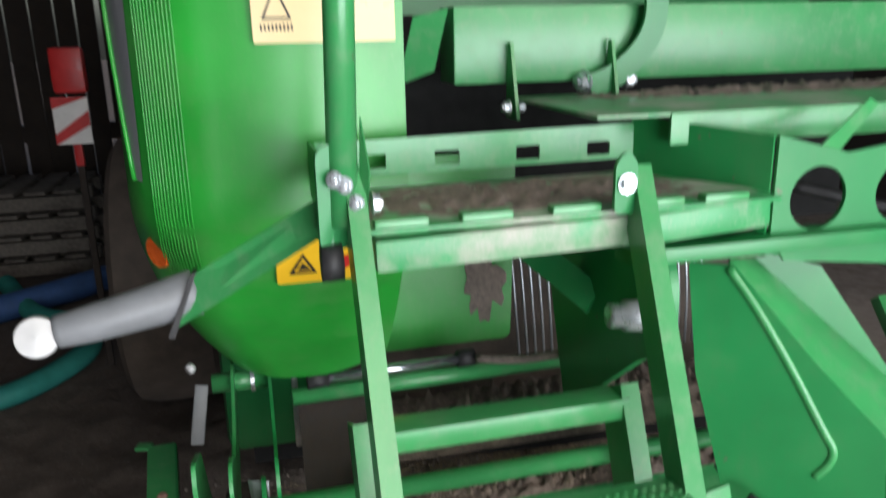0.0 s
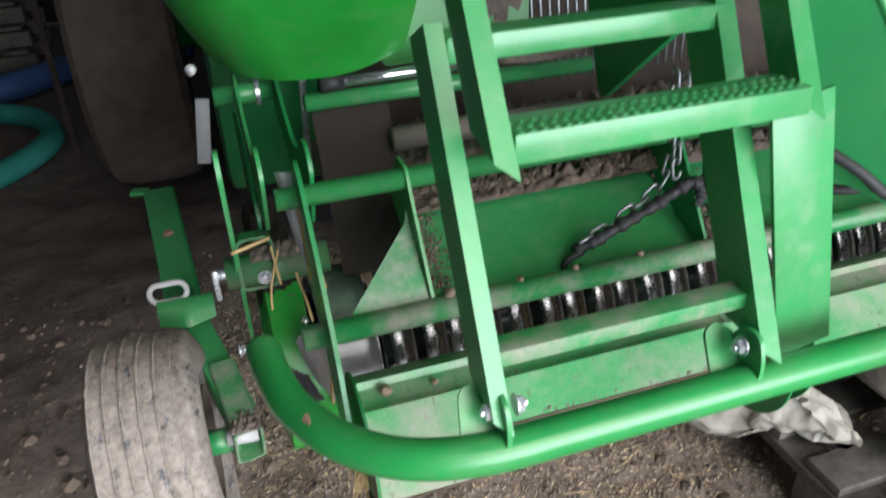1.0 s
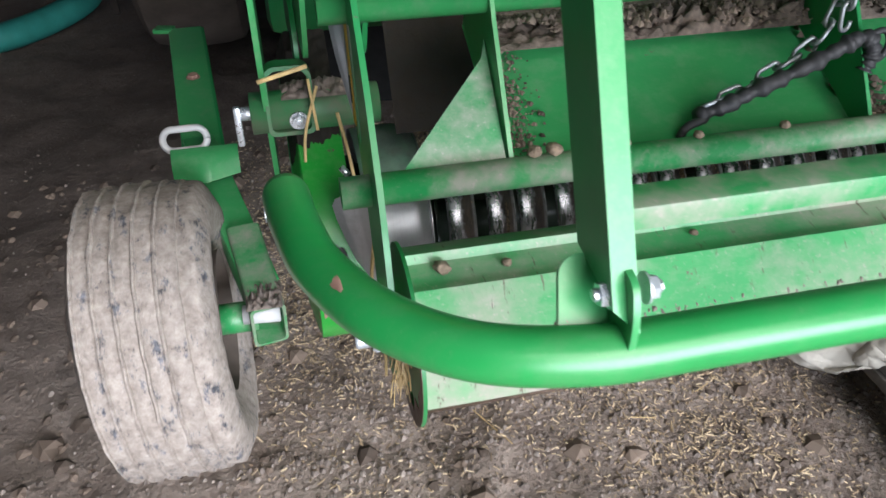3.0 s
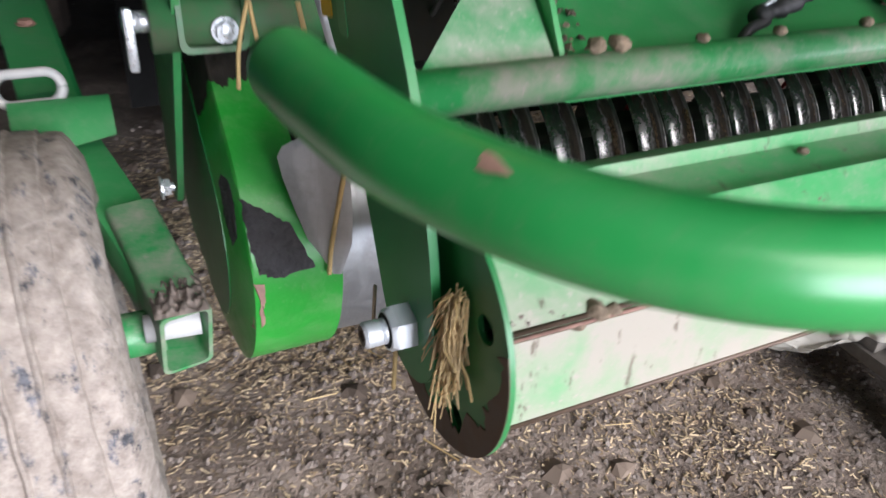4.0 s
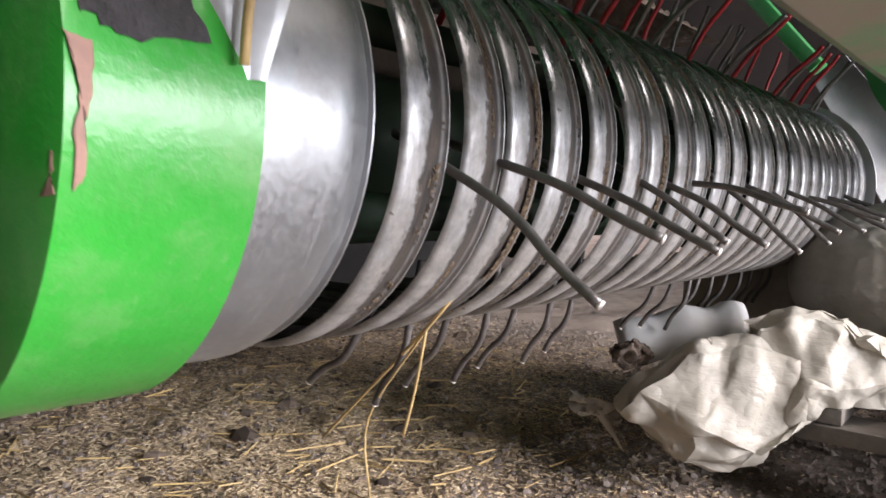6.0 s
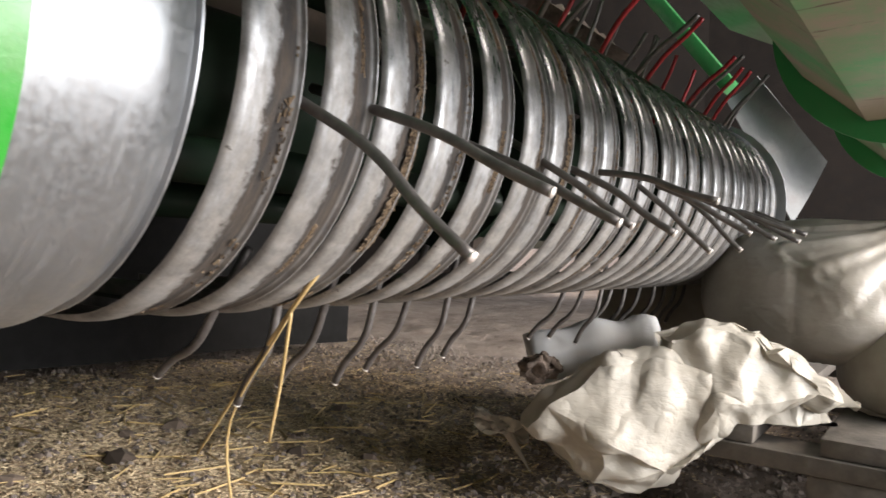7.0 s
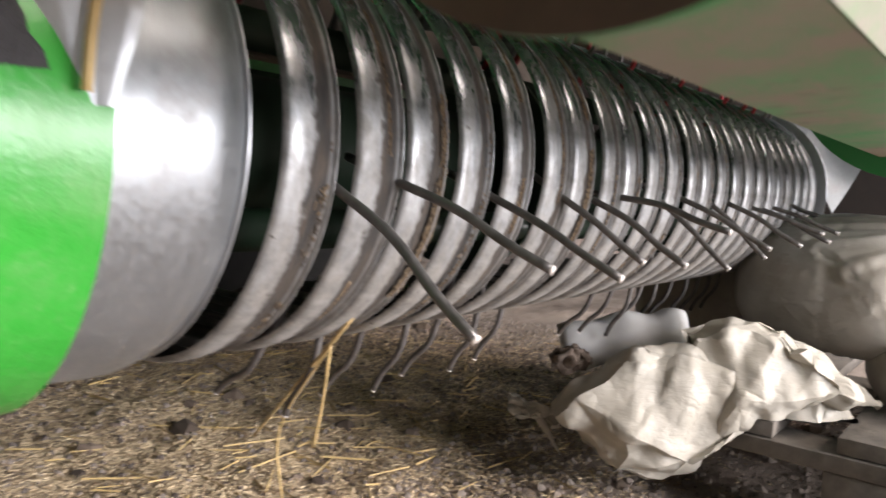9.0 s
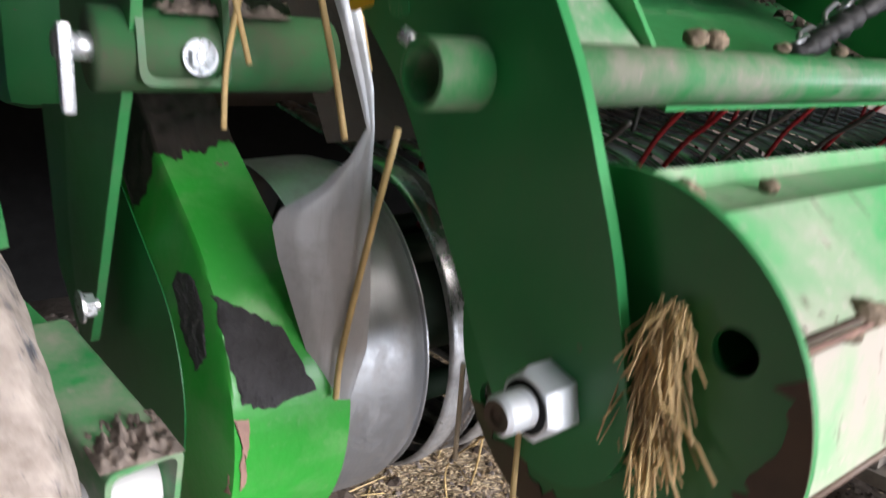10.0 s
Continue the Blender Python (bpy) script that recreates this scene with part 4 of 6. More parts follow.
        part("lug_bolt", hexbolt((x - 0.018, 0.584, 0.821), (-1, 0, 0), 0.009, 0.007, 0.004), CHROME, lug)
        part("lug_bolt", hexbolt((x + 0.006, 0.584, 0.821), (1, 0, 0), 0.009, 0.007, 0.004), CHROME, lug)
    return pipe


build_guard_pipe()


def channel_rail(a, b, depth, face, t=0.004, flip=1):
    """A folded ladder rail from a (bottom) to b (top): narrow bright front face, deep side, pointed foot."""
    a, b = Vector(a), Vector(b)
    z = (b - a).normalized()
    x = Vector((1, 0, 0))
    y = z.cross(x).normalized()
    if y.y < 0:
        y = -y
    L = (b - a).length
    prof = [(0, 0), (face, 0.002), (face, depth * 0.3), (face - t, depth * 0.3), (face - t, t), (t, t), (t, depth), (0, depth)]
    bm = bmesh.new()
    rings = []
    for s, cut in ((0.0, 0.05), (0.06, 0.0), (L, 0.0)):
        ring = []
        for px, py in prof:
            off = cut * (0.75 * py / depth + 0.4 * (1 - px / face))
            ring.append(bm.verts.new(a + x * px + y * py + z * (s + off)))
        rings.append(ring)
    for p, q in zip(rings, rings[1:]):
        for k in range(len(prof)):
            bm.faces.new((p[k], p[(k + 1) % len(prof)], q[(k + 1) % len(prof)], q[k]))
    bm.faces.new(rings[0])
    bm.faces.new(list(reversed(rings[-1])))
    bmesh.ops.recalc_face_normals(bm, faces=bm.faces)
    return bm


def tread(a, b, depth=0.045, h=0.026, teeth=True):
    """A rung: folded step with a serrated top."""
    a, b = Vector(a), Vector(b)
    bm = add_box(bmesh.new(), (a + b) / 2 + Vector((0, depth / 2, -h / 2)), ((b - a).length, depth, h), None, 0.003)
    if teeth:
        n = int((b - a).length / 0.011)
        for j in range(3):
            for i in range(n):
                add = a.lerp(b, (i + 0.5 + 0.25 * (j % 2)) / (n + 0.5))
                add_cone(bm, add + Vector((0, 0.006 + 0.012 * j, 0.0)), 0.0042, 0.0022)
    return bm


def add_cone(bm, p, r, h):
    vs = [bm.verts.new(p + Vector((r * math.cos(k * math.pi / 3), r * math.sin(k * math.pi / 3), 0))) for k in range(6)]
    t = [bm.verts.new(p + Vector((0.6 * r * math.cos(k * math.pi / 3), 0.6 * r * math.sin(k * math.pi / 3), h))) for k in range(6)]
    for k in range(6):
        bm.faces.new((vs[k], vs[(k + 1) % 6], t[(k + 1) % 6], t[k]))
    bm.faces.new(t)


def build_ladder():
    # lower folding section, bolted to the guard pipe
    low = part("lower_ladder", channel_rail((0.066, 0.560, 0.80), (0.064, 0.735, 1.165), 0.055, 0.019), GREEN, baler, "green folding ladder section")
    part("ladder_rail", channel_rail((0.374, 0.560, 0.80), (0.382, 0.742, 1.165), 0.060, 0.024), GREEN, low)
    part("rung", tread((0.085, 0.608, 0.869), (0.380, 0.608, 0.869), 0.03, 0.019, False), GREEN_HALF, low)
    part("rung", tread((0.085, 0.728, 1.150), (0.392, 0.735, 1.150), 0.04, 0.026, False), GREEN, low)
    # fixed upper section
    upl = part("upper_ladder", channel_rail((0.075, 0.575, 1.065), (0.078, 0.800, 1.43), 0.045, 0.021), GREEN, baler, "fixed green access ladder with serrated treads")
    part("ladder_rail", channel_rail((0.390, 0.588, 1.065), (0.416, 0.800, 1.415), 0.040, 0.024), GREEN, upl)
    part("rung", tread((0.098, 0.592, 1.100), (0.398, 0.600, 1.100), 0.05, 0.028), GREEN, upl)
    part("rung", bar((0.108, 0.82, 1.329), (0.434, 0.82, 1.335), 0.04, 0.038, (0, 0, 1), 0.006), GREEN_DUSTY, upl)
    part("rung_extension", bar((0.440, 0.82, 1.332), (0.612, 0.82, 1.342), 0.036, 0.038, (0, 0, 1), 0.006), GREEN_DUSTY, upl)
    # flat stay to the guard pipe
    part("flat_stay", bar((0.494, 0.632, 0.750), (0.432, 0.645, 1.07), 0.075, 0.006, (0, 1, 0), 0.001), GREEN, upl)
    # hand rail post and its foot
    part("hand_post", tube([(0.074, 0.80, 1.37), (0.092, 0.80, 1.90)], 0.0165, 18), GREEN, upl, "upright round hand rail")
    ear = part("rail_foot", plate(rounded([(0, 0), (0.05, 0.0), (0.052, 0.075), (0.04, 0.12), (0.0, 0.11)], 0.012), 0.005, plane_at((0.046, 0.792, 1.345), (1, 0.3, 0), (0, 0, 1))), GREEN_SHADED, upl)
    part("post_web", quad_plate([(0.098, 0.785, 1.36), (0.104, 0.79, 1.43), (0.098, 0.80, 1.485), (0.092, 0.80, 1.36)], 0.004), GREEN, ear)
    for dx, dz in ((0.066, 1.423), (0.076, 1.417), (0.087, 1.397)):
        part("foot_bolt", hexbolt((dx, 0.783, dz), (-0.3, -1, 0), 0.0075, 0.006, 0.003), CHROME, ear)
    ear2 = part("rail_foot", plate(rounded([(0, 0), (0.03, 0), (0.03, 0.06), (0.015, 0.075), (0.0, 0.06)], 0.01), 0.005, plane_at((0.386, 0.79, 1.360), (1, 0.1, 0), (0, 0, 1))), GREEN_SHADED, upl)
    part("foot_bolt", hexbolt((0.401, 0.784, 1.396), (0, -1, 0), 0.0095, 0.006, 0.003), CHROME, ear2)
    part("rubber_knob", tube([(0.047, 0.79, 1.332), (0.070, 0.79, 1.332)], 0.0205, 18), RUBBER, upl)
    part("foot_bolt", hexbolt((0.104, 0.785, 1.395), (1, 0, 0), 0.010, 0.007, 0.003), CHROME, ear)


build_ladder()


def build_platform():
    base = part("platform", box((0.345, 0.918, 1.358), (0.56, 0.235, 0.006)), GREEN_DUSTY, baler, "green step platform covered with soil")
    # upright back edge with slots, side cheek
    slots = [rounded([(s, 0.010), (s + 0.036, 0.010), (s + 0.036, 0.030), (s, 0.030)], 0.003) for s in (0.06, 0.165, 0.285, 0.395)]
    part("back_edge", plate([(0, 0), (0.47, 0.003), (0.47, 0.054), (0, 0.049)], 0.004, plane_at((0.067, 1.03, 1.379), (1, 0, 0), (0, 0, 1)), slots), GREEN, base)
    part("side_cheek", plate([(0.79, 1.345), (1.03, 1.36), (1.03, 1.43), (0.80, 1.44)], 0.004, in_x(0.058)), GREEN_SHADED, base)
    for x in (0.14, 0.24, 0.35, 0.46, 0.55):
        part("foot_rest", box((x, 0.815, 1.361), (0.062, 0.02, 0.018), bev=0.003), GREEN, base)
    part("soil_crust", soil_heap(0.33, 0.925, 1.361, 0.23, 0.09, 0.012, 5), DIRT, base)
    # side wall: slanting cheek that runs on into a plate with round holes
    part("long_cheek", quad_plate([(0.537, 1.03, 1.372), (0.637, 0.842, 1.300), (0.637, 0.842, 1.432), (0.536, 1.03, 1.444)], 0.005), GREEN_SHADED, base)
    holes = [circle(0.068 + 0.135 * k, 0.046, 0.0435, 36) for k in range(4)]
    part("holed_side_plate", plate([(0.0, 0.0), (0.026, -0.037), (0.20, -0.057), (0.70, -0.07), (0.70, 0.115), (0.17, 0.112), (0.11, 0.104), (0.0, 0.132)], 0.006, plane_at((0.641, 0.843, 1.300), (1, 0.0, 0), (0, 0, 1)), holes), GREEN_SHADED, base, "green side plate with round holes in a shaded tone")
    part("under_beam", box((0.66, 0.84, 1.292), (0.46, 0.05, 0.02)), GREEN_SHADED, base)
    # black sheet added as the shade behind the platform
    part("void_shade", box((0.72, 1.6, 1.35), (1.4, 0.02, 0.5)), SHADE_BLACK, base)
    # long box beam above and deck behind
    part("box_beam", box((1.355, 1.346, 1.543), (2.04, 0.10, 0.130), bev=0.004), GREEN, base, "long green box beam")
    part("bent_flap", quad_plate([(0.241, 1.31, 1.481), (0.298, 1.29, 1.503), (0.327, 1.30, 1.605), (0.271, 1.32, 1.592)], 0.004), GREEN, base)
    part("deck_sheet", box((1.25, 1.12, 1.452), (1.62, 0.34, 0.006)), GREEN_DUSTY, base)
    part("deck_soil", soil_heap(1.1, 1.22, 1.453, 0.62, 0.07, 0.016, 15), DIRT, base)
    part("deck_front", box((1.30, 0.95, 1.432), (1.5, 0.006, 0.045)), GREEN, base)
    part("deck_stay", quad_plate([(0.700, 0.845, 1.405), (0.735, 0.845, 1.402), (0.815, 0.87, 1.462), (0.800, 0.87, 1.470)], 0.005), GREEN, base)
    spine = smooth_path([(0.575, 1.272, 1.468), (0.625, 1.272, 1.488), (0.672, 1.27, 1.530), (0.694, 1.268, 1.58), (0.690, 1.266, 1.64), (0.665, 1.265, 1.69)], 6)

    def lever_side(u, v):
        k = u * (len(spine) - 1)
        n = min(int(k), len(spine) - 2)
        d = (spine[n + 1] - spine[n]).normalized()
        return spine[n].lerp(spine[n + 1], k - n) + Vector((0, 1, 0)).cross(d).normalized() * 0.021 * (2 * v - 1)
    lever = sheet(grid_surface(lever_side, 40, 2), 0.008)
    part("curved_lever", lever, GREEN_SHADED, base)
    part("lever_bolt", hexbolt((0.572, 1.28, 1.477), (-1, -0.3, 0), 0.016, 0.014, 0.006), CHROME, base)
    part("lever_bolt", hexbolt((0.650, 1.28, 1.478), (1, -0.3, 0), 0.014, 0.012, 0.006), CHROME, base)
    part("cross_pin", tube([(0.56, 1.285, 1.476), (0.66, 1.285, 1.478)], 0.012, 12), CHROME, base)
    for x in (0.428, 0.616):
        part("upright_tab", plate([(1.235, 1.42), (1.295, 1.42), (1.285, 1.548), (1.272, 1.548)], 0.006, in_x(x)), GREEN, base)
        part("tab_bolt", hexbolt((x - 0.004, 1.262, 1.440), (-1, 0, 0), 0.010, 0.009, 0.004), CHROME, base)
        part("tab_bolt", hexbolt((x + 0.010, 1.262, 1.440), (1, 0, 0), 0.010, 0.009, 0.004), CHROME, base)
    # front side arm with grey rounded cover
    arm = part("side_arm", quad_plate([(0.066, 0.855, 1.397), (0.075, 0.855, 1.356), (-0.131, 0.963, 1.209), (-0.099, 0.966, 1.280)], 0.006), GREEN, base, "tapered green side arm")
    part("arm_collar", quad_plate([(-0.101, 0.962, 1.285), (-0.094, 0.962, 1.288), (-0.128, 0.959, 1.204), (-0.136, 0.959, 1.206)], 0.03), RUBBER, arm)
    part("arm_cover", tube(smooth_path([(-0.10, 0.982, 1.252), (-0.15, 0.972, 1.243), (-0.22, 0.96, 1.232), (-0.265, 0.955, 1.226)], 6), 0.02, 16, radii=[0.031 - 0.0006 * i for i in range(19)]), GREY_PLASTIC, arm, "grey plastic arm sleeve")
    kn = lathe_x([(-0.03, 0.0), (-0.03, 0.020), (-0.024, 0.0235), (-0.014, 0.0245), (0.0, 0.026), (0.012, 0.024), (0.018, 0.0)], (0, 0), 28)
    bmesh.ops.transform(kn, matrix=look((-0.285, 0.95, 1.224), (-0.1, 0.0, 1.5)) @ pose(0, 0, 0, 0, 90, 0), verts=kn.verts)
    part("arm_knob", kn, LIGHT_GREY, arm, "round light grey end knob")


def soil_heap(cx, cy, z, sx, sy, h, seed):
    """A low crumbly crust of soil."""
    def f(u, v):
        x, y = 2 * u - 1, 2 * v - 1
        e = max(0.0, 1 - x * x) * max(0.0, 1 - y * y)
        n = noise.fractal(Vector((x * max(4, sx * 60) + seed, y * 4, seed)), 0.8, 2.0, 5)
        return Vector((cx + x * sx, cy + y * sy, z + h * (e ** 0.5) * (0.45 + 0.9 * n) - h * 0.12))
    return grid_surface(f, max(40, int(sx * 220)), 24)


build_platform()


def build_hood():
    """Front corner cover of the baler: broad front, rounded corner, side running back, belly tucked under."""
    def f(u, v):
        # v: 0 at the lower lip, 1 at the top; u: 0 at the back of the side, 1 at the right edge of the front
        z = 0.945 + 0.90 * v
        tuck = max(0.0, 1 - (z - 0.945) / 0.365)
        yf = 1.085 + 0.262 * tuck ** 1.15
        xl = -0.222 + 0.008 * v + 0.10 * tuck ** 2.2
        xr = 0.205
        r, ry = 0.155, 0.29
        s = u * 3.0
        if s < 1.0:  # side running back
            y = yf + ry + (1 - s) * 1.40
            return Vector((xl - 0.03 * (1 - s), y, z + 0.04 * tuck * (1 - s)))
        if s < 2.0:  # rounded corner
            a = (s - 1.0) * math.pi / 2
            return Vector((xl + r * (1 - math.cos(a)), yf + ry * (1 - math.sin(a)), z))
        k = s - 2.0
        x = xl + r + k * (xr - xl - r)
        return Vector((x, yf - 0.012 * math.sin(k * math.pi), z + (0.035 * k ** 2) * tuck ** 3))
    bm = grid_surface(f, 48, 40)
    hood = part("hood", sheet(bm, 0.004), GREEN_HOOD, baler, "large bulging green front hood")
    # black side stripe and ribbed grille on the side
    def window(u, v):
        # wedge that narrows downwards
        w0, w1 = 1.22 + 0.24 * (1 - v) ** 1.2, 1.56 - 0.03 * (1 - v)
        return f((w0 + (w1 - w0) * u) / 3.0, 0.47 + 0.53 * v) + Vector((-0.003, -0.003, 0))
    part("side_window", grid_surface(window, 10, 16), GREY_PLASTIC, hood, "dark grey side window")
    part("window_trim", tube([window(0, k / 12) + Vector((-0.002, -0.001, 0)) for k in range(13)], 0.004, 6), GREEN_HOOD, hood)
    for i in range(12):
        u0 = (1.60 + 0.022 * i) / 3.0
        rib = [f(u0, 0.30 + 0.06 * k) + Vector((-0.002, -0.002, 0)) for k in range(12)]
        part("grille_rib", tube(rib, 0.0014, 6), GREEN_HOOD, hood)
    part("reflector", lathe_x([(-0.012, 0.0), (-0.012, 0.024), (0.0, 0.027), (0.006, 0.028)], (0, 0), 28), ORANGE, hood).matrix_local = pose(-0.160, 1.196, 1.254, 0, -8, 40)
    # stickers
    s1 = part("warning_sticker", plate(rounded([(0, 0), (0.145, 0), (0.145, 0.092), (0, 0.092)], 0.006), 0.001, plane_at((0.006, 1.129, 1.203), (1, 0, 0), (0, -0.62, 1))), YELLOW, hood)
    m = plane_at((0.006, 1.1265, 1.2025), (1, 0, 0), (0, -0.62, 1))
    tri = [(0.018, 0.022), (0.060, 0.022), (0.039, 0.066)]
    part("pictogram", plate(tri, 0.0008, m, [[(0.0245, 0.026), (0.0535, 0.026), (0.039, 0.057)]]), INK, s1)
    part("pictogram", plate([(0.030, 0.030), (0.048, 0.030), (0.048, 0.034), (0.038, 0.046), (0.034, 0.036)], 0.0008, m), INK, s1)
    part("pictogram", plate([(0.078, 0.012), (0.0795, 0.012), (0.0795, 0.080), (0.078, 0.080)], 0.0008, m), INK, s1)
    part("pictogram", plate(rounded([(0.092, 0.03), (0.105, 0.026), (0.116, 0.04), (0.108, 0.058), (0.096, 0.05)], 0.004), 0.0008, m), RED, s1)
    s2 = part("warning_label", plate(rounded([(0, 0), (0.19, 0), (0.19, 0.14), (0, 0.14)], 0.004), 0.001, plane_at((0.0, 1.067, 1.558), (1, 0, 0), (0, 0.0, 1))), CREAM, hood)
    m2 = plane_at((0.0, 1.0655, 1.558), (1, 0, 0), (0, 0, 1))
    part("pictogram", plate([(0.012, 0.03), (0.052, 0.03), (0.032, 0.075)], 0.0006, m2, [[(0.0165, 0.033), (0.0475, 0.033), (0.032, 0.068)]]), INK, s2)
    for k in range(9):
        part("pictogram", plate([(0.010 + 0.005 * k, 0.016), (0.0125 + 0.005 * k, 0.016), (0.0125 + 0.005 * k, 0.024), (0.010 + 0.005 * k, 0.024)], 0.0006, m2), INK, s2)
    part("fixing", tube([(-0.155, 1.36, 0.985), (-0.16, 1.352, 0.983)], 0.009, 12), LIGHT_GREY, hood)


build_hood()


def build_inner_machine():
    """What shows behind the ladder: lower body panel, comb of the feed rotor, cross bar, cylinder rod, belly and wheels."""
    body = part("chamber_body", box((0.62, 3.0, 1.35), (1.5, 2.6, 1.5), bev=0.03), GREEN_SHADED, baler, "bale chamber body")
    part("front_panel", plate(rounded([(0.20, 0.0), (0.515, 0.0), (0.53, 0.42), (0.20, 0.42)], 0.02), 0.006, plane_at((0, 1.52, 0.90), (1, 0, 0), (0, 0.03, 1))), GREEN_HOOD, body)
    part("mud_smear", soil_patch((0.455, 1.513, 1.035), 0.05, 0.09, 6), DIRT, body)
    part("rotor_case", box((0.70, 1.70, 0.98), (1.2, 0.04, 0.75)), BIG_TYRE, body)
    for i in range(24):
        x = 0.535 + 0.021 * i
        pts = smooth_path([(x, 1.60, 1.16), (x + 0.003, 1.565, 1.04), (x + 0.012, 1.56, 0.92), (x + 0.03, 1.585, 0.80)], 4)
        part("comb_rib", tube(pts, 0.0032, 6), GALV, body)
    part("chaff_tray", soil_heap(0.66, 1.47, 0.74, 0.62, 0.13, 0.05, 9), DIRT, body)
    part("cross_bar", tube([(0.02, 1.352, 0.902), (0.60, 1.40, 0.885)], 0.016, 16), GREEN, body)
    rod = part("cylinder_rod", tube([(0.06, 1.352, 0.932), (0.36, 1.38, 0.925)], 0.010, 16), ROD, body, "bright hydraulic cylinder rod")
    part("rod_gland", tube([(0.355, 1.38, 0.925), (0.39, 1.383, 0.925)], 0.018, 16), RUBBER, rod)
    part("rod_eye", tube([(0.05, 1.35, 0.932), (0.09, 1.354, 0.932)], 0.016, 16), RUBBER, rod)
    part("hose", tube(smooth_path([(0.39, 1.36, 0.93), (0.47, 1.30, 0.945), (0.56, 1.22, 0.99), (0.62, 1.2, 1.02)], 6), 0.009, 10), DIRT, body)
    part("hinge_pin", tube([(0.440, 0.89, 1.190), (0.462, 0.89, 1.188), (0.463, 0.89, 1.188), (0.53, 0.89, 1.181)], 0.019, 18, radii=[0.017, 0.017, 0.022, 0.022]), CHROME, body, "large worn steel hinge pin")
    part("hinge_cheek", plate(rounded([(0.86, 1.13), (0.93, 1.10), (1.2, 0.88), (1.3, 1.15), (1.1, 1.34), (0.90, 1.30), (0.86, 1.24)], 0.03), 0.012, in_x(0.515)), GREEN_SHADED, body)
    part("hinge_strut", bar((0.42, 1.25, 1.22), (0.52, 1.10, 1.13), 0.05, 0.03), GREEN_SHADED, body)
    # sheet darkened as cavity shade behind the lower cross tube on the left, and the black bar under the bar
    part("cavity_shade_sheet", grid_surface(lambda u, v: Vector((0.03 + 0.14 * v, 1.36 - 0.16 * u, 0.88 - 0.25 * u)), 4, 4), MUD_SHADE, body)
    part("upright_strip", bar((0.03, 1.50, 0.72), (0.028, 1.42, 0.93), 0.012, 0.02), CHROME, body)
    part("dark_tube", tube([(0.16, 1.30, 0.83), (0.55, 1.33, 0.82)], 0.022, 14), CASING, body)
    part("soil_ledge", soil_heap(0.62, 1.13, 0.790, 0.50, 0.042, 0.034, 21), CLOD, body)
    # right-hand skirt: upright flank in shaded green with pressed rib, lit shoulder above it
    m = plane_at((0.564, 0.901, 0.90), (0.736, -0.677, 0.0), (0, 0, 1))
    sk = part("skirt_panel", plate(rounded([(0.0, 0.353), (0.02, 0.19), (0.075, -0.005), (0.22, -0.06), (0.275, 0.055), (0.265, 0.145), (0.177, 0.228), (0.095, 0.316), (0.06, 0.356)], 0.006), 0.004, m), GREEN_SHADED, baler, "green skirt panel with pressed rib")
    rib = smooth_path([m @ Vector(q) for q in ((0.052, 0.352, 0), (0.094, 0.297, 0), (0.143, 0.221, 0), (0.19, 0.14, 0), (0.206, 0.112, 0), (0.203, 0.09, 0), (0.188, 0.066, 0))], 6)
    part("pressed_rib", tube(rib, 0.0075, 10), GREEN, sk)
    ridge = [Vector((0.603, 0.865, 1.258)), Vector((0.634, 0.836, 1.216)), Vector((0.694, 0.781, 1.128)), Vector((0.759, 0.722, 1.045)), Vector((0.83, 0.66, 0.95))]
    back = [Vector((0.645, 0.90, 1.268)), Vector((0.673, 0.887, 1.242)), Vector((0.730, 0.86, 1.185)), Vector((0.834, 0.808, 1.084)), Vector((0.92, 0.76, 1.0))]
    sh = grid_surface(lambda u, v: ridge[min(int(u * 4), 3)].lerp(ridge[min(int(u * 4), 3) + 1], u * 4 - min(int(u * 4), 3)).lerp(back[min(int(u * 4), 3)].lerp(back[min(int(u * 4), 3) + 1], u * 4 - min(int(u * 4), 3)), v) + Vector((0, 0, 0.006 * math.sin(math.pi * v))), 16, 6)
    part("skirt_shoulder", sheet(sh, 0.004), GREEN, sk)
    part("dust_strip", soil_heap(0.63, 0.878, 1.263, 0.03, 0.014, 0.006, 51), DIRT, sk)
    part("skirt_return", plate([(0, 0), (0.3, 0), (0.12, 0.25), (0.0, 0.28)], 0.004, plane_at((0.66, 0.93, 0.98), (0.9, -0.3, 0), (0, 0, 1))), GREEN_SHADED, sk)
    # main wheels
    for x in (-0.39, 1.66):
        prof = [(-0.17, 0.30), (-0.185, 0.40), (-0.185, 0.54), (-0.16, 0.575), (-0.10, 0.59), (0, 0.595), (0.10, 0.59), (0.16, 0.575), (0.185, 0.54), (0.185, 0.40), (0.17, 0.30), (0.0, 0.28)]
        w = part("main_tyre", lathe_x([(x + a, r) for a, r in prof], (3.45, 0.585), 64), BIG_TYRE, baler, "wide dusty dark main tyre")
        part("main_rim", lathe_x([(x - 0.12, 0.0), (x - 0.12, 0.2), (x - 0.165, 0.30), (x - 0.13, 0.31)], (3.45, 0.585), 40), YELLOW, w)
    # black sheet added where only shade lies beneath the machine
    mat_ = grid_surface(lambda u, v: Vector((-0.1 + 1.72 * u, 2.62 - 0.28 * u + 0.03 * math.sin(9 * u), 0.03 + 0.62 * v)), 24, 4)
    part("shade_apron", sheet(mat_, 0.01), SHADE_BLACK, baler, "added black sheet for the shade under the bale chamber")
    part("axle", tube([(-0.3, 3.45, 0.585), (1.6, 3.45, 0.585)], 0.06, 16), GREEN_SHADED, baler)


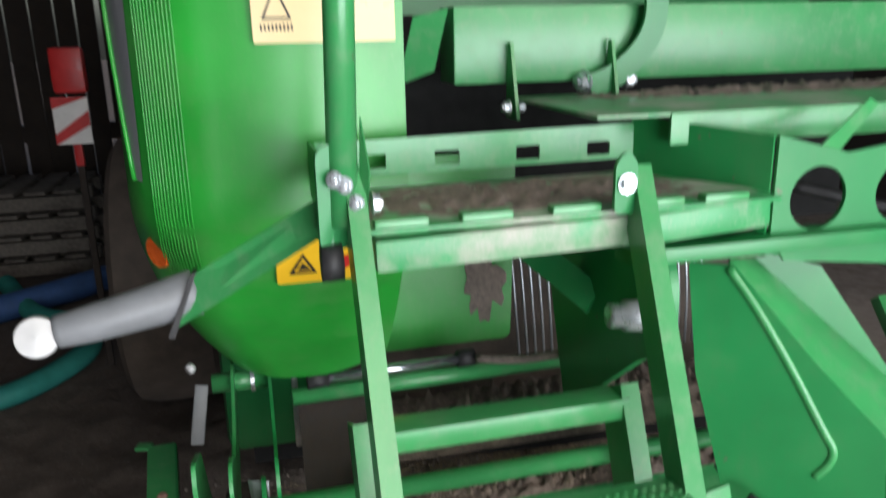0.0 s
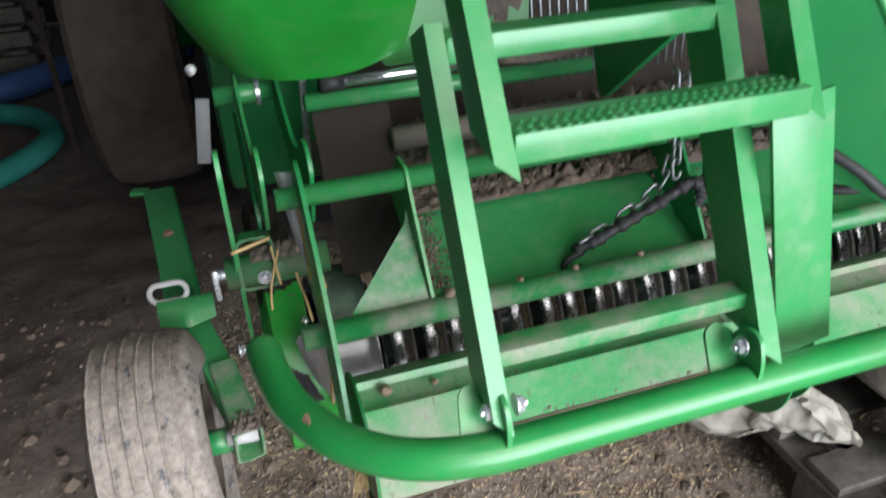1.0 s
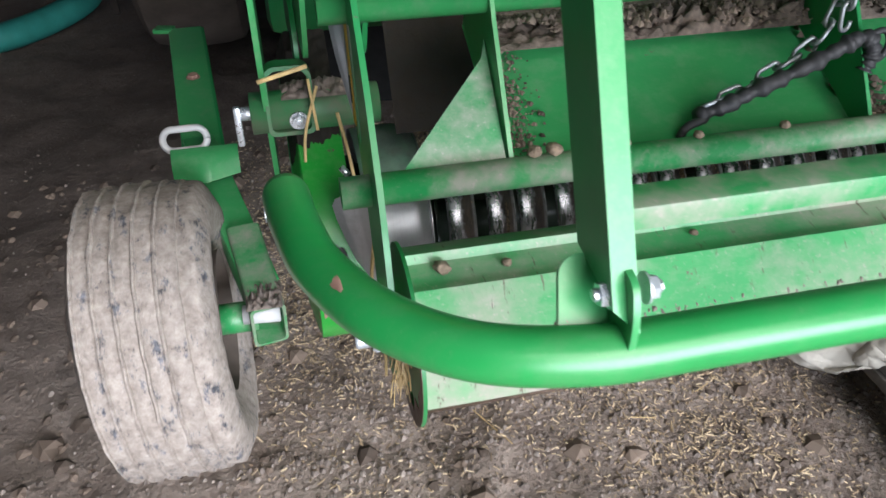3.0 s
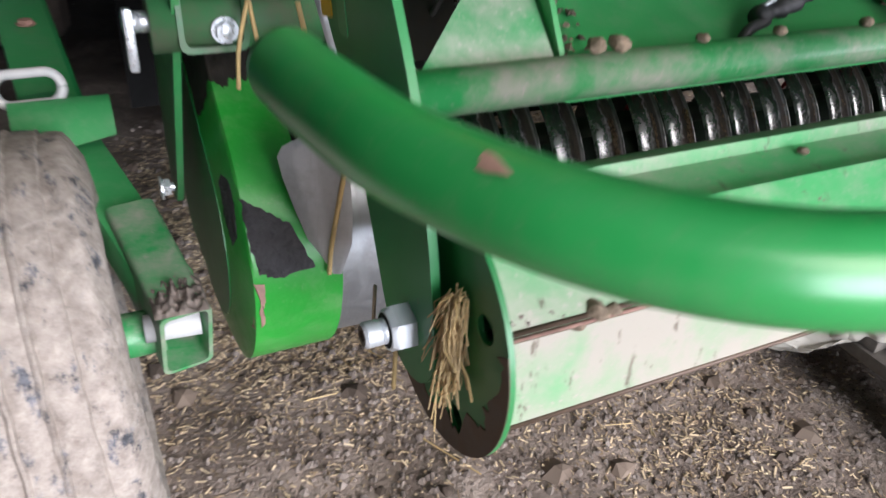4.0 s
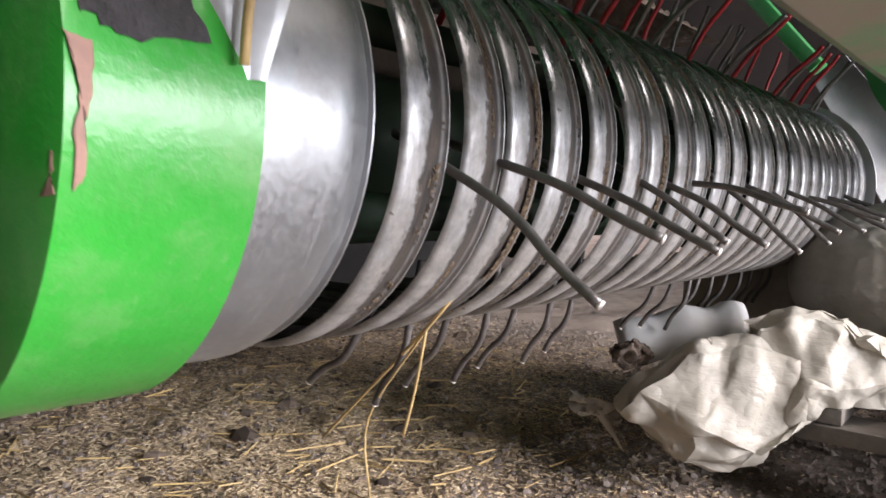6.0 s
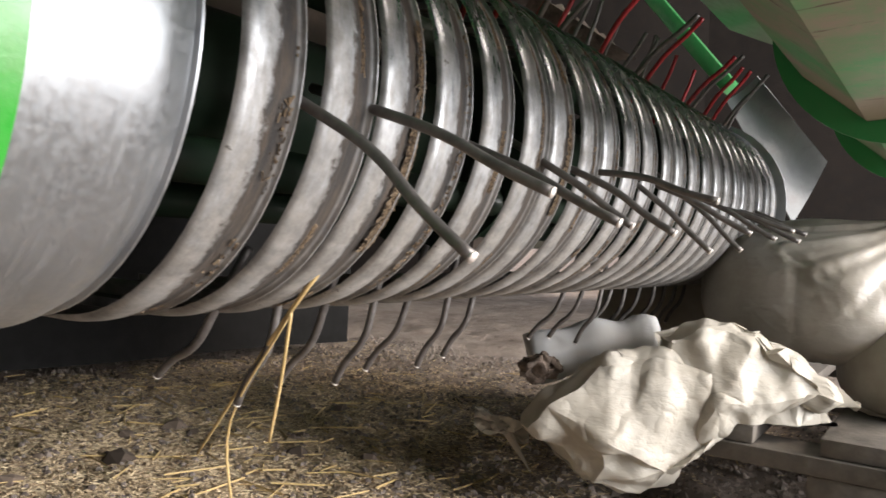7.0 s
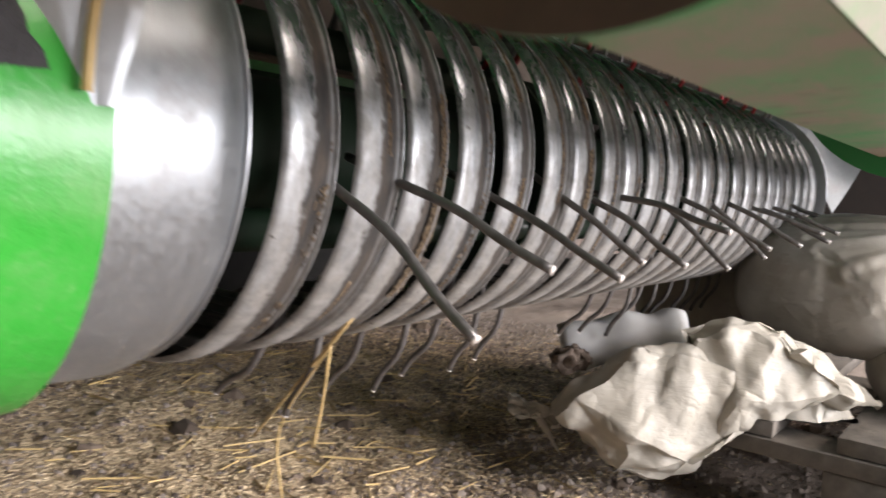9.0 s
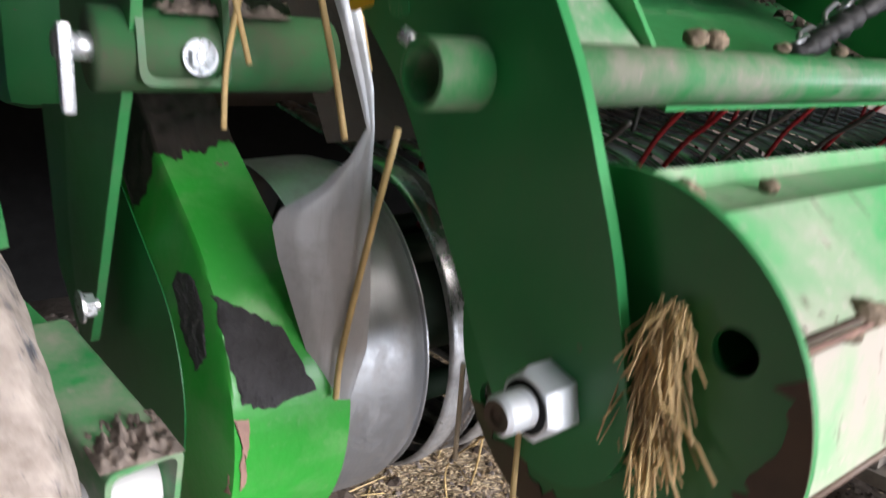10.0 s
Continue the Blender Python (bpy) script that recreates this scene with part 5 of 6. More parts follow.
def soil_patch(c, w, h, seed):
    rnd = random.Random(seed)
    bm = bmesh.new()
    pts = []
    for k in range(28):
        a = 2 * math.pi * k / 28
        s = rnd.uniform(0.55, 1.15)
        pts.append(bm.verts.new((c[0] + w * s * math.cos(a), c[1] + 0.002, c[2] + h * s * math.sin(a))))
    mid = bm.verts.new((c[0], c[1] - 0.006, c[2]))
    for k in range(28):
        bm.faces.new((pts[k], pts[(k + 1) % 28], mid))
    return bm


build_inner_machine()


def build_gauge_wheel():
    wy, wz, x0, x1, R = 1.085, 0.43, -0.379, -0.208, 0.203
    xm = (x0 + x1) / 2
    prof = [(x0 + 0.030, 0.10), (x0 + 0.012, 0.125), (x0 + 0.002, 0.155), (x0 + 0.003, 0.172), (x0 + 0.012, R - 0.013)]
    n_ribs = 6
    ws = (x1 - x0 - 0.03) / n_ribs
    for i in range(n_ribs):
        a = x0 + 0.015 + ws * i
        crown = R - 0.010 * ((a + ws / 2 - xm) / (0.5 * (x1 - x0))) ** 2
        prof += [(a + 0.0004, crown + 0.0018), (a + 0.0030, crown + 0.0020), (a + 0.0042, crown - 0.0022), (a + ws * 0.35, crown - 0.0010), (a + ws * 0.7, crown - 0.0008), (a + ws - 0.0012, crown - 0.0018)]
    prof += [(x1 - 0.012, R - 0.013), (x1 - 0.003, 0.172), (x1 - 0.002, 0.155), (x1 - 0.012, 0.125), (x1 - 0.030, 0.10)]
    bm = lathe_x(prof, (wy, wz), 120)
    for v in bm.verts:
        q = Vector((0, v.co.y - wy, v.co.z - wz))
        n = noise.fractal(v.co * 38, 1.0, 2.0, 3)
        if q.length > 0.15:
            v.co += q.normalized() * (0.0022 * n - 0.0016 * max(0.0, noise.noise(Vector((v.co.x * 90, v.co.y * 45, v.co.z * 45))) - 0.15)) + Vector((0.0016 * noise.noise(v.co * 60), 0, 0))
    for v in bm.verts:
        v.co.x += -0.018 - 0.045 * (v.co.z - wz)
    tyre = part("gauge_tyre", bm, TYRE, baler, "small ribbed tyre caked in dried pale mud", angle=50)
    part("rim", lathe_x([(x0 + 0.03, 0.10), (x0 + 0.05, 0.095), (x0 + 0.055, 0.03), (x1 - 0.055, 0.03), (x1 - 0.05, 0.095), (x1 - 0.03, 0.10)], (wy, wz), 48), BIG_TYRE, tyre)
    part("hub", tube([(x1 - 0.06, wy, wz), (x1 + 0.01, wy, wz)], 0.022, 20), GREEN_HALF, tyre)
    # swing arm
    outer = rounded([(-0.024, -0.036), (0.024, -0.036), (0.024, 0.046), (-0.024, 0.046)], 0.009)
    inner = [(a * 0.84, b * 0.90) for a, b in outer]
    fm = plane_at((-0.181, 1.047, 0.434), (1, 0.16, 0), (0, -0.23, 1))
    arm = part("wheel_arm", plate(outer, -0.16, fm, [inner]), GREEN_HALF, baler, "green wheel arm of square tube with open end")
    part("stub_axle", tube([(-0.215, 1.07, 0.445), (-0.165, 1.066, 0.445)], 0.0135, 18), LIGHT_GREY, arm)
    part("soil_cake", soil_heap(-0.183, 1.06, 0.484, 0.024, 0.03, 0.012, 33), DIRT, arm)
    part("arm_beam", bar((-0.186, 1.10, 0.452), (-0.268, 1.42, 0.53), 0.052, 0.05, (0, 0, 1), 0.006), GREEN, arm)
    part("arm_channel", bar((-0.258, 1.36, 0.535), (-0.292, 1.79, 0.60), 0.064, 0.012, (0, 0, 1), 0.003), GREEN, arm)
    part("channel_flange", bar((-0.226, 1.36, 0.515), (-0.26, 1.79, 0.58), 0.008, 0.05, (0, 0, 1), 0.002), GREEN_SHADED, arm)
    part("arm_ear", bar((-0.315, 1.79, 0.602), (-0.35, 1.80, 0.602), 0.03, 0.008, (0, 0, 1), 0.002), GREEN, arm)
    bend = grid_surface(lambda u, v: Vector((-0.30 + 0.10 * u, 1.325 - 0.03 * v - 0.02 * (1 - abs(2 * u - 1)) * v, 0.578 - 0.035 * v ** 2)), 10, 6)
    part("bent_tab", sheet(bend, 0.005), GREEN, arm)
    ring = []
    for k in range(33):
        a = 2 * math.pi * k / 32
        ring.append(Vector((-0.277 + (0.017 if math.cos(a) > 0 else -0.017) + 0.016 * math.cos(a), 1.338 + 0.006 * math.sin(a), 0.587 + 0.0155 * math.sin(a))))
    part("pin_handle", tube(ring, 0.0055, 10), LIGHT_GREY, arm, "oval grey pull handle")
    part("arm_bolt", hexbolt((-0.171, 1.21, 0.515), (1, 0, 0), 0.01, 0.008, 0.004), CHROME, arm)
    part("arm_bolt", hexbolt((-0.275, 1.60, 0.578), (0, 0, 1), 0.010, 0.005, 0.0), RUST, arm)


build_gauge_wheel()


def build_hinge_plates():
    """Upright plates, tube and pins that carry the pickup end."""
    k = rounded([(1.085, 0.90), (1.10, 0.935), (1.20, 0.90), (1.30, 0.75), (1.33, 0.55), (1.32, 0.45), (1.285, 0.45), (1.20, 0.60), (1.13, 0.72)], 0.02)
    side = part("hinge_plate", plate(k, 0.007, in_x(-0.148)), GREEN, baler, "upright green hinge plate")
    part("pivot_tube", tube([(-0.165, 1.157, 0.704), (-0.0, 1.157, 0.704)], 0.027, 22), GREEN_MUD, side)
    br = [(-0.03, -0.045), (0.03, -0.045), (0.03, 0.035), (0.02, 0.045), (-0.02, 0.045), (-0.03, 0.035)]
    part("clevis", plate(rounded(br, 0.01), 0.03, plane_at((-0.115, 1.16, 0.725), (1, 0.0, 0), (0, 0.1, 1)), [[(a * 0.84, b * 0.88) for a, b in rounded(br, 0.01)]]), GREEN_MUD, side)
    part("pivot_bolt", hexbolt((-0.106, 1.128, 0.702), (0, -1, 0), 0.0095, 0.006, 0.002), CHROME, side)
    part("linch_pin", tube([(-0.186, 1.155, 0.706), (-0.15, 1.157, 0.704)], 0.009, 12), CHROME, side)
    part("washer", lathe_x([(-0.141, 0.0), (-0.141, 0.019), (-0.136, 0.019), (-0.136, 0.0)], (1.157, 0.704), 24), CHROME, side)
    part("linch_clip", box((-0.182, 1.148, 0.692), (0.009, 0.009, 0.055), bev=0.003), CHROME, side)
    part("soil_cake", soil_heap(-0.08, 1.16, 0.73, 0.045, 0.025, 0.014, 41), DIRT, side)
    # curved lever bracket above, with grey handle
    lev = rounded([(1.05, 0.90), (1.08, 0.935), (1.13, 0.925), (1.18, 0.885), (1.26, 0.875), (1.36, 0.91), (1.43, 0.95), (1.50, 0.93), (1.48, 0.86), (1.38, 0.83), (1.25, 0.77), (1.12, 0.78)], 0.03)
    lv = part("lever_bracket", plate(lev, 0.006, in_x(-0.092)), GREEN, baler, "curved green lever bracket")
    part("lever_bracket_far", plate(lev, 0.006, in_x(-0.022)), GREEN_SHADED, lv)
    part("pivot", tube([(-0.13, 1.45, 0.905), (-0.02, 1.45, 0.905)], 0.019, 18), GREEN, lv)
    part("pivot_ring", lathe_x([(-0.056, 0.0), (-0.056, 0.024), (-0.048, 0.024), (-0.048, 0.0)], (1.45, 0.905), 24), CHROME, lv)
    part("handle", bar((-0.15, 1.452, 0.905), (-0.168, 1.415, 0.795), 0.026, 0.010, (0, 1, 0), 0.004), GREY_PLASTIC, lv, "flat grey lock handle")
    part("back_gusset", plate(rounded([(1.20, 0.735), (1.5, 0.70), (1.55, 0.85), (1.22, 0.80)], 0.03), 0.006, in_x(-0.10)), GREEN_SHADED, lv)


build_hinge_plates()

# ---- chain and hoses on the wind guard ----


def link_mesh(L, W, r):
    pts = []
    for k in range(17):
        a = 2 * math.pi * k / 16
        pts.append(Vector((math.cos(a) * W / 2, (L / 2 - W / 2) * (1 if math.sin(a) >= 0 else -1) + math.sin(a) * W / 2, 0)))
    return tube(pts, r, 8)


def build_chain():
    ch = thing("chain", "steel chain with thick black links and hook", "chain", (0.53, 1.0, 0.76))
    path = smooth_path([(0.548, 1.03, 0.98), (0.546, 1.02, 0.90), (0.540, 1.012, 0.83), (0.515, 1.008, 0.79), (0.47, 1.003, 0.765), (0.42, 0.997, 0.742), (0.372, 0.992, 0.729)], 10)
    second = smooth_path([(0.560, 1.02, 0.98), (0.548, 1.0, 0.92), (0.541, 0.995, 0.875), (0.540, 0.99, 0.835), (0.545, 0.99, 0.815)], 10)
    base = None
    for strand in (path, second):
        acc, idx = 0.0, 0
        for p, q in zip(strand, strand[1:]):
            acc += (q - p).length
            if acc < 0.0235:
                continue
            acc = 0.0
            y = (q - p).normalized()
            x = Vector((0.8, -0.6, 0.1)).cross(y).normalized()
            a = radians(35 if idx % 2 else -40)
            x = Matrix.Rotation(a, 3, y) @ x
            m = Matrix((x, y, x.cross(y))).transposed().to_4x4()
            m.translation = p
            if base is None:
                base = ob = part("link", link_mesh(0.034, 0.0175, 0.0028), CHAIN_STEEL, ch)
            else:
                ob = base.copy()
                scene.collection.objects.link(ob)
            ob.matrix_parent_inverse = Matrix()
            ob.parent = ch
            ob.matrix_basis = Matrix.Translation((-0.53, -1.0, -0.76)) @ m
            idx += 1
    # the run wrapped in black tape, lying on the sheet
    o = Vector((0.53, 1.0, 0.76))
    wrap = smooth_path([(0.366, 0.985, 0.722), (0.40, 0.985, 0.733), (0.43, 0.985, 0.746), (0.47, 0.985, 0.762), (0.51, 0.984, 0.780), (0.545, 0.984, 0.797), (0.566, 0.984, 0.806), (0.582, 0.982, 0.800), (0.586, 0.98, 0.782), (0.580, 0.978, 0.765)], 9)
    radii = [0.0098 + 0.0034 * math.sin(i * 0.9) * math.sin(i * 0.37) + 0.0030 * noise.noise(Vector((i * 0.45, 3, 0))) for i in range(len(wrap))]
    part("taped_run", tube([q - o for q in wrap], 0.008, 10, radii=radii), RUBBER, ch, "lumpy chain run wrapped in black tape")
    part("taped_loop", tube([q - o for q in smooth_path([(0.575, 0.985, 0.806), (0.592, 0.98, 0.815), (0.602, 0.978, 0.80), (0.596, 0.976, 0.782), (0.582, 0.978, 0.775)], 6)], 0.004, 8), RUBBER, ch)
    hook = smooth_path([(-0.155, -0.022, -0.037), (-0.18, -0.025, -0.045), (-0.187, -0.028, -0.06), (-0.17, -0.03, -0.066), (-0.155, -0.03, -0.058)], 6)
    part("hook", tube(hook, 0.0055, 10), RUBBER, ch)


build_chain()


def build_hoses():
    h = thing("hydraulic_hose", "black hydraulic hose with white coupling on the guard", "hose", (0.52, 0.9, 0.8))
    o = Vector((0.52, 0.9, 0.8))
    part("hose_body", tube([q - o for q in smooth_path([(0.548, 0.93, 0.88), (0.532, 0.90, 0.855), (0.52, 0.86, 0.83), (0.515, 0.835, 0.808)], 6)], 0.0065, 10), RUBBER, h)
    part("coupling", tube([Vector((0.515, 0.836, 0.809)) - o, Vector((0.513, 0.822, 0.797)) - o, Vector((0.512, 0.811, 0.786)) - o], 0.0085, 12, radii=[0.0078, 0.0095, 0.0075]), WHITE, h, "white taped hose end")
    g = thing("hose_bundle", "bundle of black hydraulic hoses with steel couplings", "hose", (0.8, 0.95, 0.9))
    o = Vector((0.8, 0.95, 0.9))
    for pts, r in ((((0.62, 0.80, 0.93), (0.66, 0.76, 0.90), (0.70, 0.74, 0.865), (0.73, 0.72, 0.86)), 0.008), (((0.66, 0.93, 0.90), (0.68, 0.88, 0.85), (0.71, 0.84, 0.83), (0.76, 0.82, 0.835)), 0.008), (((1.0, 1.1, 1.25), (1.1, 1.05, 1.15), (1.3, 1.0, 1.05), (1.5, 1.1, 0.95)), 0.012), (((1.0, 1.15, 1.2), (1.15, 1.1, 1.12), (1.35, 1.1, 1.0), (1.5, 1.15, 0.85)), 0.012), (((0.95, 1.2, 1.28), (1.2, 1.15, 1.22), (1.5, 1.2, 1.18)), 0.012)):
        part("hose_body", tube([q - o for q in smooth_path(pts, 6)], r, 10), RUBBER, g)
        e = Vector(pts[-1]) - o
        d = (Vector(pts[-1]) - Vector(pts[-2])).normalized()
        part("coupling", tube([e, e + d * 0.035], r * 1.25, 12), CHROME, g)


build_hoses()

# ---- pallet, sacks and bag beside the pickup ----
PX, PTOP = 0.895, 0.113


def build_pallet():
    p = thing("pallet", "weathered grey wooden pallet half sunk in the soil", "pallet", (PX + 0.5, 0.75, 0.0))
    o = Vector((PX + 0.5, 0.75, 0))
    rnd = random.Random(6)
    for x in (PX + 0.045, PX + 0.52, PX + 0.98):
        part("stringer", box(Vector((x, 0.72, PTOP - 0.012)) - o, (0.09, 1.1, 0.024), bev=0.003), WOOD_OLD, p)
        for y in (0.28, 0.893):
            part("block", box(Vector((x, y, (PTOP - 0.024) / 2 - 0.012)) - o, (0.085, 0.098, PTOP - 0.0), bev=0.004), WOOD_OLD, p)
    for i, y in enumerate((0.24, 0.40, 0.57, 0.745, 0.888, 1.06, 1.22)):
        part("deck_board", box(Vector((PX + 0.493 + rnd.uniform(0, 0.012), y, PTOP + 0.0125)) - o, (0.98, 0.092, 0.023), pose(0, 0, 0, 0, 0, rnd.uniform(-1, 1)), 0.003), WOOD_OLD, p)


build_pallet()


def settle(shape, k, inner, outer, floor, rounds=260, seed=1, detail=6, gather=None, fold=0.012, weight=0.00004):
    """A film larger than the form it wraps settles into creases.
    shape(d) gives the form along unit vectors d; k is how much longer the film is than the form; the film stays between
    inner and outer times the form; floor(p) gives the support's height; gather(d) marks and places the tied neck."""
    import numpy as np
    bm = bmesh.new()
    bmesh.ops.create_icosphere(bm, subdivisions=detail, radius=1.0)
    bm.verts.ensure_lookup_table()
    d = np.array([v.co[:] for v in bm.verts])
    e = np.array([[v.index for v in ed.verts] for ed in bm.edges])
    opp = []
    for ed in bm.edges:
        fa, fb = ed.link_faces
        pr = [v.index for f in (fa, fb) for v in f.verts if v not in ed.verts]
        opp.append(pr)
    opp = np.array(opp)
    base = shape(d)
    mid = base.mean(0)
    rng = np.random.default_rng(seed)
    rest = np.linalg.norm(base[e[:, 0]] - base[e[:, 1]], axis=1) * k
    rest2 = np.linalg.norm(base[opp[:, 0]] - base[opp[:, 1]], axis=1) * k
    n = len(d)
    deg1 = np.bincount(e.ravel(), minlength=n)[:, None] * 0.5 + 0.5
    deg2 = np.bincount(opp.ravel(), minlength=n)[:, None] * 0.5 + 0.5
    rad = base - mid
    R0 = np.linalg.norm(rad, axis=1)
    un = rad / R0[:, None]
    # coarse, coherent unevenness to start the folds
    p = base.copy()
    for f in (14.0, 31.0):
        w = rng.normal(size=(10, 3)) * f
        ph = rng.uniform(0, 6.28, 10)
        p += un * (np.sin(base @ w.T + ph).sum(1) * fold / (10 ** 0.5) * 14.0 / f)[:, None]
    pin = None
    if gather:
        pin, place, pleat = gather(d)
        p += un * pleat[:, None]
        p[pin] = place[pin]

    def pull(q, pairs, length, stiff, deg, only_push=False):
        v = q[pairs[:, 1]] - q[pairs[:, 0]]
        L = np.linalg.norm(v, axis=1) + 1e-9
        c = (L - length) / L
        if only_push:
            c = np.minimum(c, 0)
        v = v * (0.5 * stiff * c)[:, None]
        out = np.empty_like(q)
        for j in range(3):
            out[:, j] = np.bincount(pairs[:, 0], v[:, j], n) - np.bincount(pairs[:, 1], v[:, j], n)
        return q + out / deg

    for it in range(rounds):
        p[:, 2] -= weight
        p = pull(p, opp, rest2 * 0.97, 0.55, deg2, True)
        p = pull(p, e, rest, 1.0, deg1)
        q = p - mid
        s = np.einsum("ij,ij->i", q, un)
        lim = np.clip(s, R0 * inner, R0 * outer)
        p += un * ((lim - s) * 0.5)[:, None]
        low = floor(p)
        p[:, 2] = np.maximum(p[:, 2], low)
        if pin is not None:
            p[pin] = place[pin]
    for v, q in zip(bm.verts, p):
        v.co = q
    return bm


def crumple(p, rows):
    """Sharp folds: triangle waves across several directions; rows of (direction, wavelength, depth, phase)."""
    h = 0.0
    for k, length, depth, phase in rows:
        t = k.dot(p) / length + phase
        h += depth * (abs(2 * (t - math.floor(t)) - 1) - 0.5)
    return h


def film_lump(outline, mid, half, at, right, away, seed, folds):
    """A slack, crumpled film body: outline of (right, up) points round mid, half its thickness along away."""
    rnd = random.Random(seed)
    rows = []
    for length, depth in folds:
        k = Vector((rnd.gauss(0, 1), rnd.gauss(0, 1), rnd.gauss(0, 1) * 0.8)).normalized()
        rows.append((k, length * rnd.uniform(0.8, 1.2), depth, rnd.random()))
    polar = sorted((math.atan2(b - mid[1], a - mid[0]), math.hypot(a - mid[0], b - mid[1])) for a, b in outline)
    polar = [(polar[-1][0] - 2 * math.pi, polar[-1][1])] + polar + [(polar[0][0] + 2 * math.pi, polar[0][1])]

    def reach(q):
        for (a, r), (b, e) in zip(polar, polar[1:]):
            if a <= q <= b:
                return r + (e - r) * (q - a) / max(1e-6, b - a)
        return polar[0][1]
    up = Vector((0, 0, 1))
    bm = bmesh.new()
    bmesh.ops.create_icosphere(bm, subdivisions=2, radius=1.0)
    for v in bm.verts:
        d = (v.co + Vector((rnd.uniform(-1, 1), rnd.uniform(-1, 1), rnd.uniform(-1, 1))) * 0.20).normalized()
        flat = math.hypot(d.x, d.z)
        r = reach(math.atan2(d.z, d.x)) * flat ** 0.75
        v.co = Vector((mid[0] + r * d.x / max(1e-6, flat), d.y * half * rnd.uniform(0.55, 1.15), mid[1] + r * d.z / max(1e-6, flat)))
    for k in range(4):
        bmesh.ops.subdivide_edges(bm, edges=bm.edges[:], cuts=1, use_grid_fill=True)
        if k == 0:
            for v in bm.verts:
                v.co += Vector((rnd.uniform(-1, 1), rnd.uniform(-1, 1), rnd.uniform(-1, 1))) * 0.0055
    bm.normal_update()
    moved = [(v, v.co + v.normal * crumple(v.co, rows)) for v in bm.verts]
    for v, q in moved:
        v.co = q
    bmesh.ops.smooth_vert(bm, verts=bm.verts, factor=0.25, use_axis_x=True, use_axis_y=True, use_axis_z=True)
    for v in bm.verts:
        w = at + right * v.co.x + away * v.co.y + up * v.co.z
        w.z = max(w.z, 0.008 + (PTOP + 0.017) * min(1.0, max(0.0, (w.x - PX + 0.02) / 0.02)))
        v.co = w
    return bm


def build_bag():
    """Empty white bag thrown over the pallet edge: three slack, creased folds of one film and a rolled mouth."""
    o = Vector((0.95, 1.08, 0.0))
    at = Vector((0.905, 1.165, 0.158))
    right, away = Vector((0.56, -0.83, 0.0)).normalized(), Vector((0.83, 0.56, 0.0)).normalized()
    bag = thing("plastic_bag", "empty creased white plastic bag draped over the pallet edge", "bag", o)
    folds = ((0.16, 0.013), (0.11, 0.011), (0.075, 0.007), (0.05, 0.004), (0.035, 0.003))
    body = [(-0.20, 0.0), (-0.18, -0.045), (-0.12, -0.085), (-0.05, -0.122), (0.05, -0.09), (0.096, -0.065), (0.115, -0.015), (0.05, 0.055), (-0.03, 0.055), (-0.11, 0.025)]
    flap = [(-0.005, 0.092), (0.055, 0.108), (0.085, 0.116), (0.12, 0.104), (0.20, 0.052), (0.26, 0.030), (0.308, -0.002), (0.255, 0.006), (0.17, 0.014), (0.10, -0.062), (0.05, -0.045), (0.035, 0.0), (0.012, 0.05)]
    wad = [(0.09, -0.045), (0.10, -0.068), (0.19, -0.066), (0.255, -0.055), (0.275, -0.020), (0.24, 0.010), (0.16, 0.018), (0.11, -0.01)]
    for name, line, mid, half, shift, seed in (("hanging_film", body, (-0.035, -0.03), 0.055, -0.055, 4), ("torn_layer", flap, (0.11, 0.03), 0.045, -0.055, 8), ("folded_film", wad, (0.185, -0.028), 0.060, -0.020, 15)):
        bm = film_lump(line, mid, half, at + away * shift, right, away, seed, folds)
        bmesh.ops.translate(bm, vec=-o, verts=bm.verts)
        part(name, bm, BAG_WHITE, bag, angle=30)
    ra, rb = at + right * -0.155 + Vector((0, 0, 0.030)) + away * 0.05 - o, at + right * 0.03 + Vector((0, 0, 0.062)) + away * 0.05 - o
    roll = [ra.lerp(rb, i / 14) + Vector((0, 0, 0.006 * math.sin(i * 0.22))) for i in range(15)]
    rm = tube(roll, 0.05, 40, caps=True, radii=[0.036 + 0.008 * (i / 14) + 0.003 * math.sin(i * 1.1) for i in range(15)])
    for v in rm.verts:
        v.co += v.co.normalized() * 0.006 * noise.noise(v.co * 30)
    part("rolled_mouth", rm, SACK_NECK, bag, "rolled greyish mouth of the bag", angle=70)
    clump = film_lump([(-0.180, 0.028), (-0.155, 0.043), (-0.128, 0.040), (-0.11, 0.030), (-0.14, 0.020)], (-0.146, 0.032), 0.02, at - away * 0.02, right, away, 3, ((0.02, 0.006), (0.012, 0.004)))
    bmesh.ops.translate(clump, vec=-o, verts=clump.verts)
    part("stuck_soil", clump, CLOD, bag, "brown soil stuck to the film", angle=60)
    corner = at + right * -0.205 + Vector((0, 0, -0.045)) - o
    tail = grid_surface(lambda u, v: corner + right * (-0.03 * u + 0.05 * (1 - u)) + Vector((0, 0, -0.026 * v + 0.02 * u - 0.01 + 0.012 * noise.noise(Vector((u * 4, v * 6, 1))))) + away * (0.02 * noise.noise(Vector((u * 5, v * 5, 3)))), 14, 12)
    part("frayed_corner", sheet(tail, 0.001), BAG_WHITE, bag, angle=70)


build_bag()


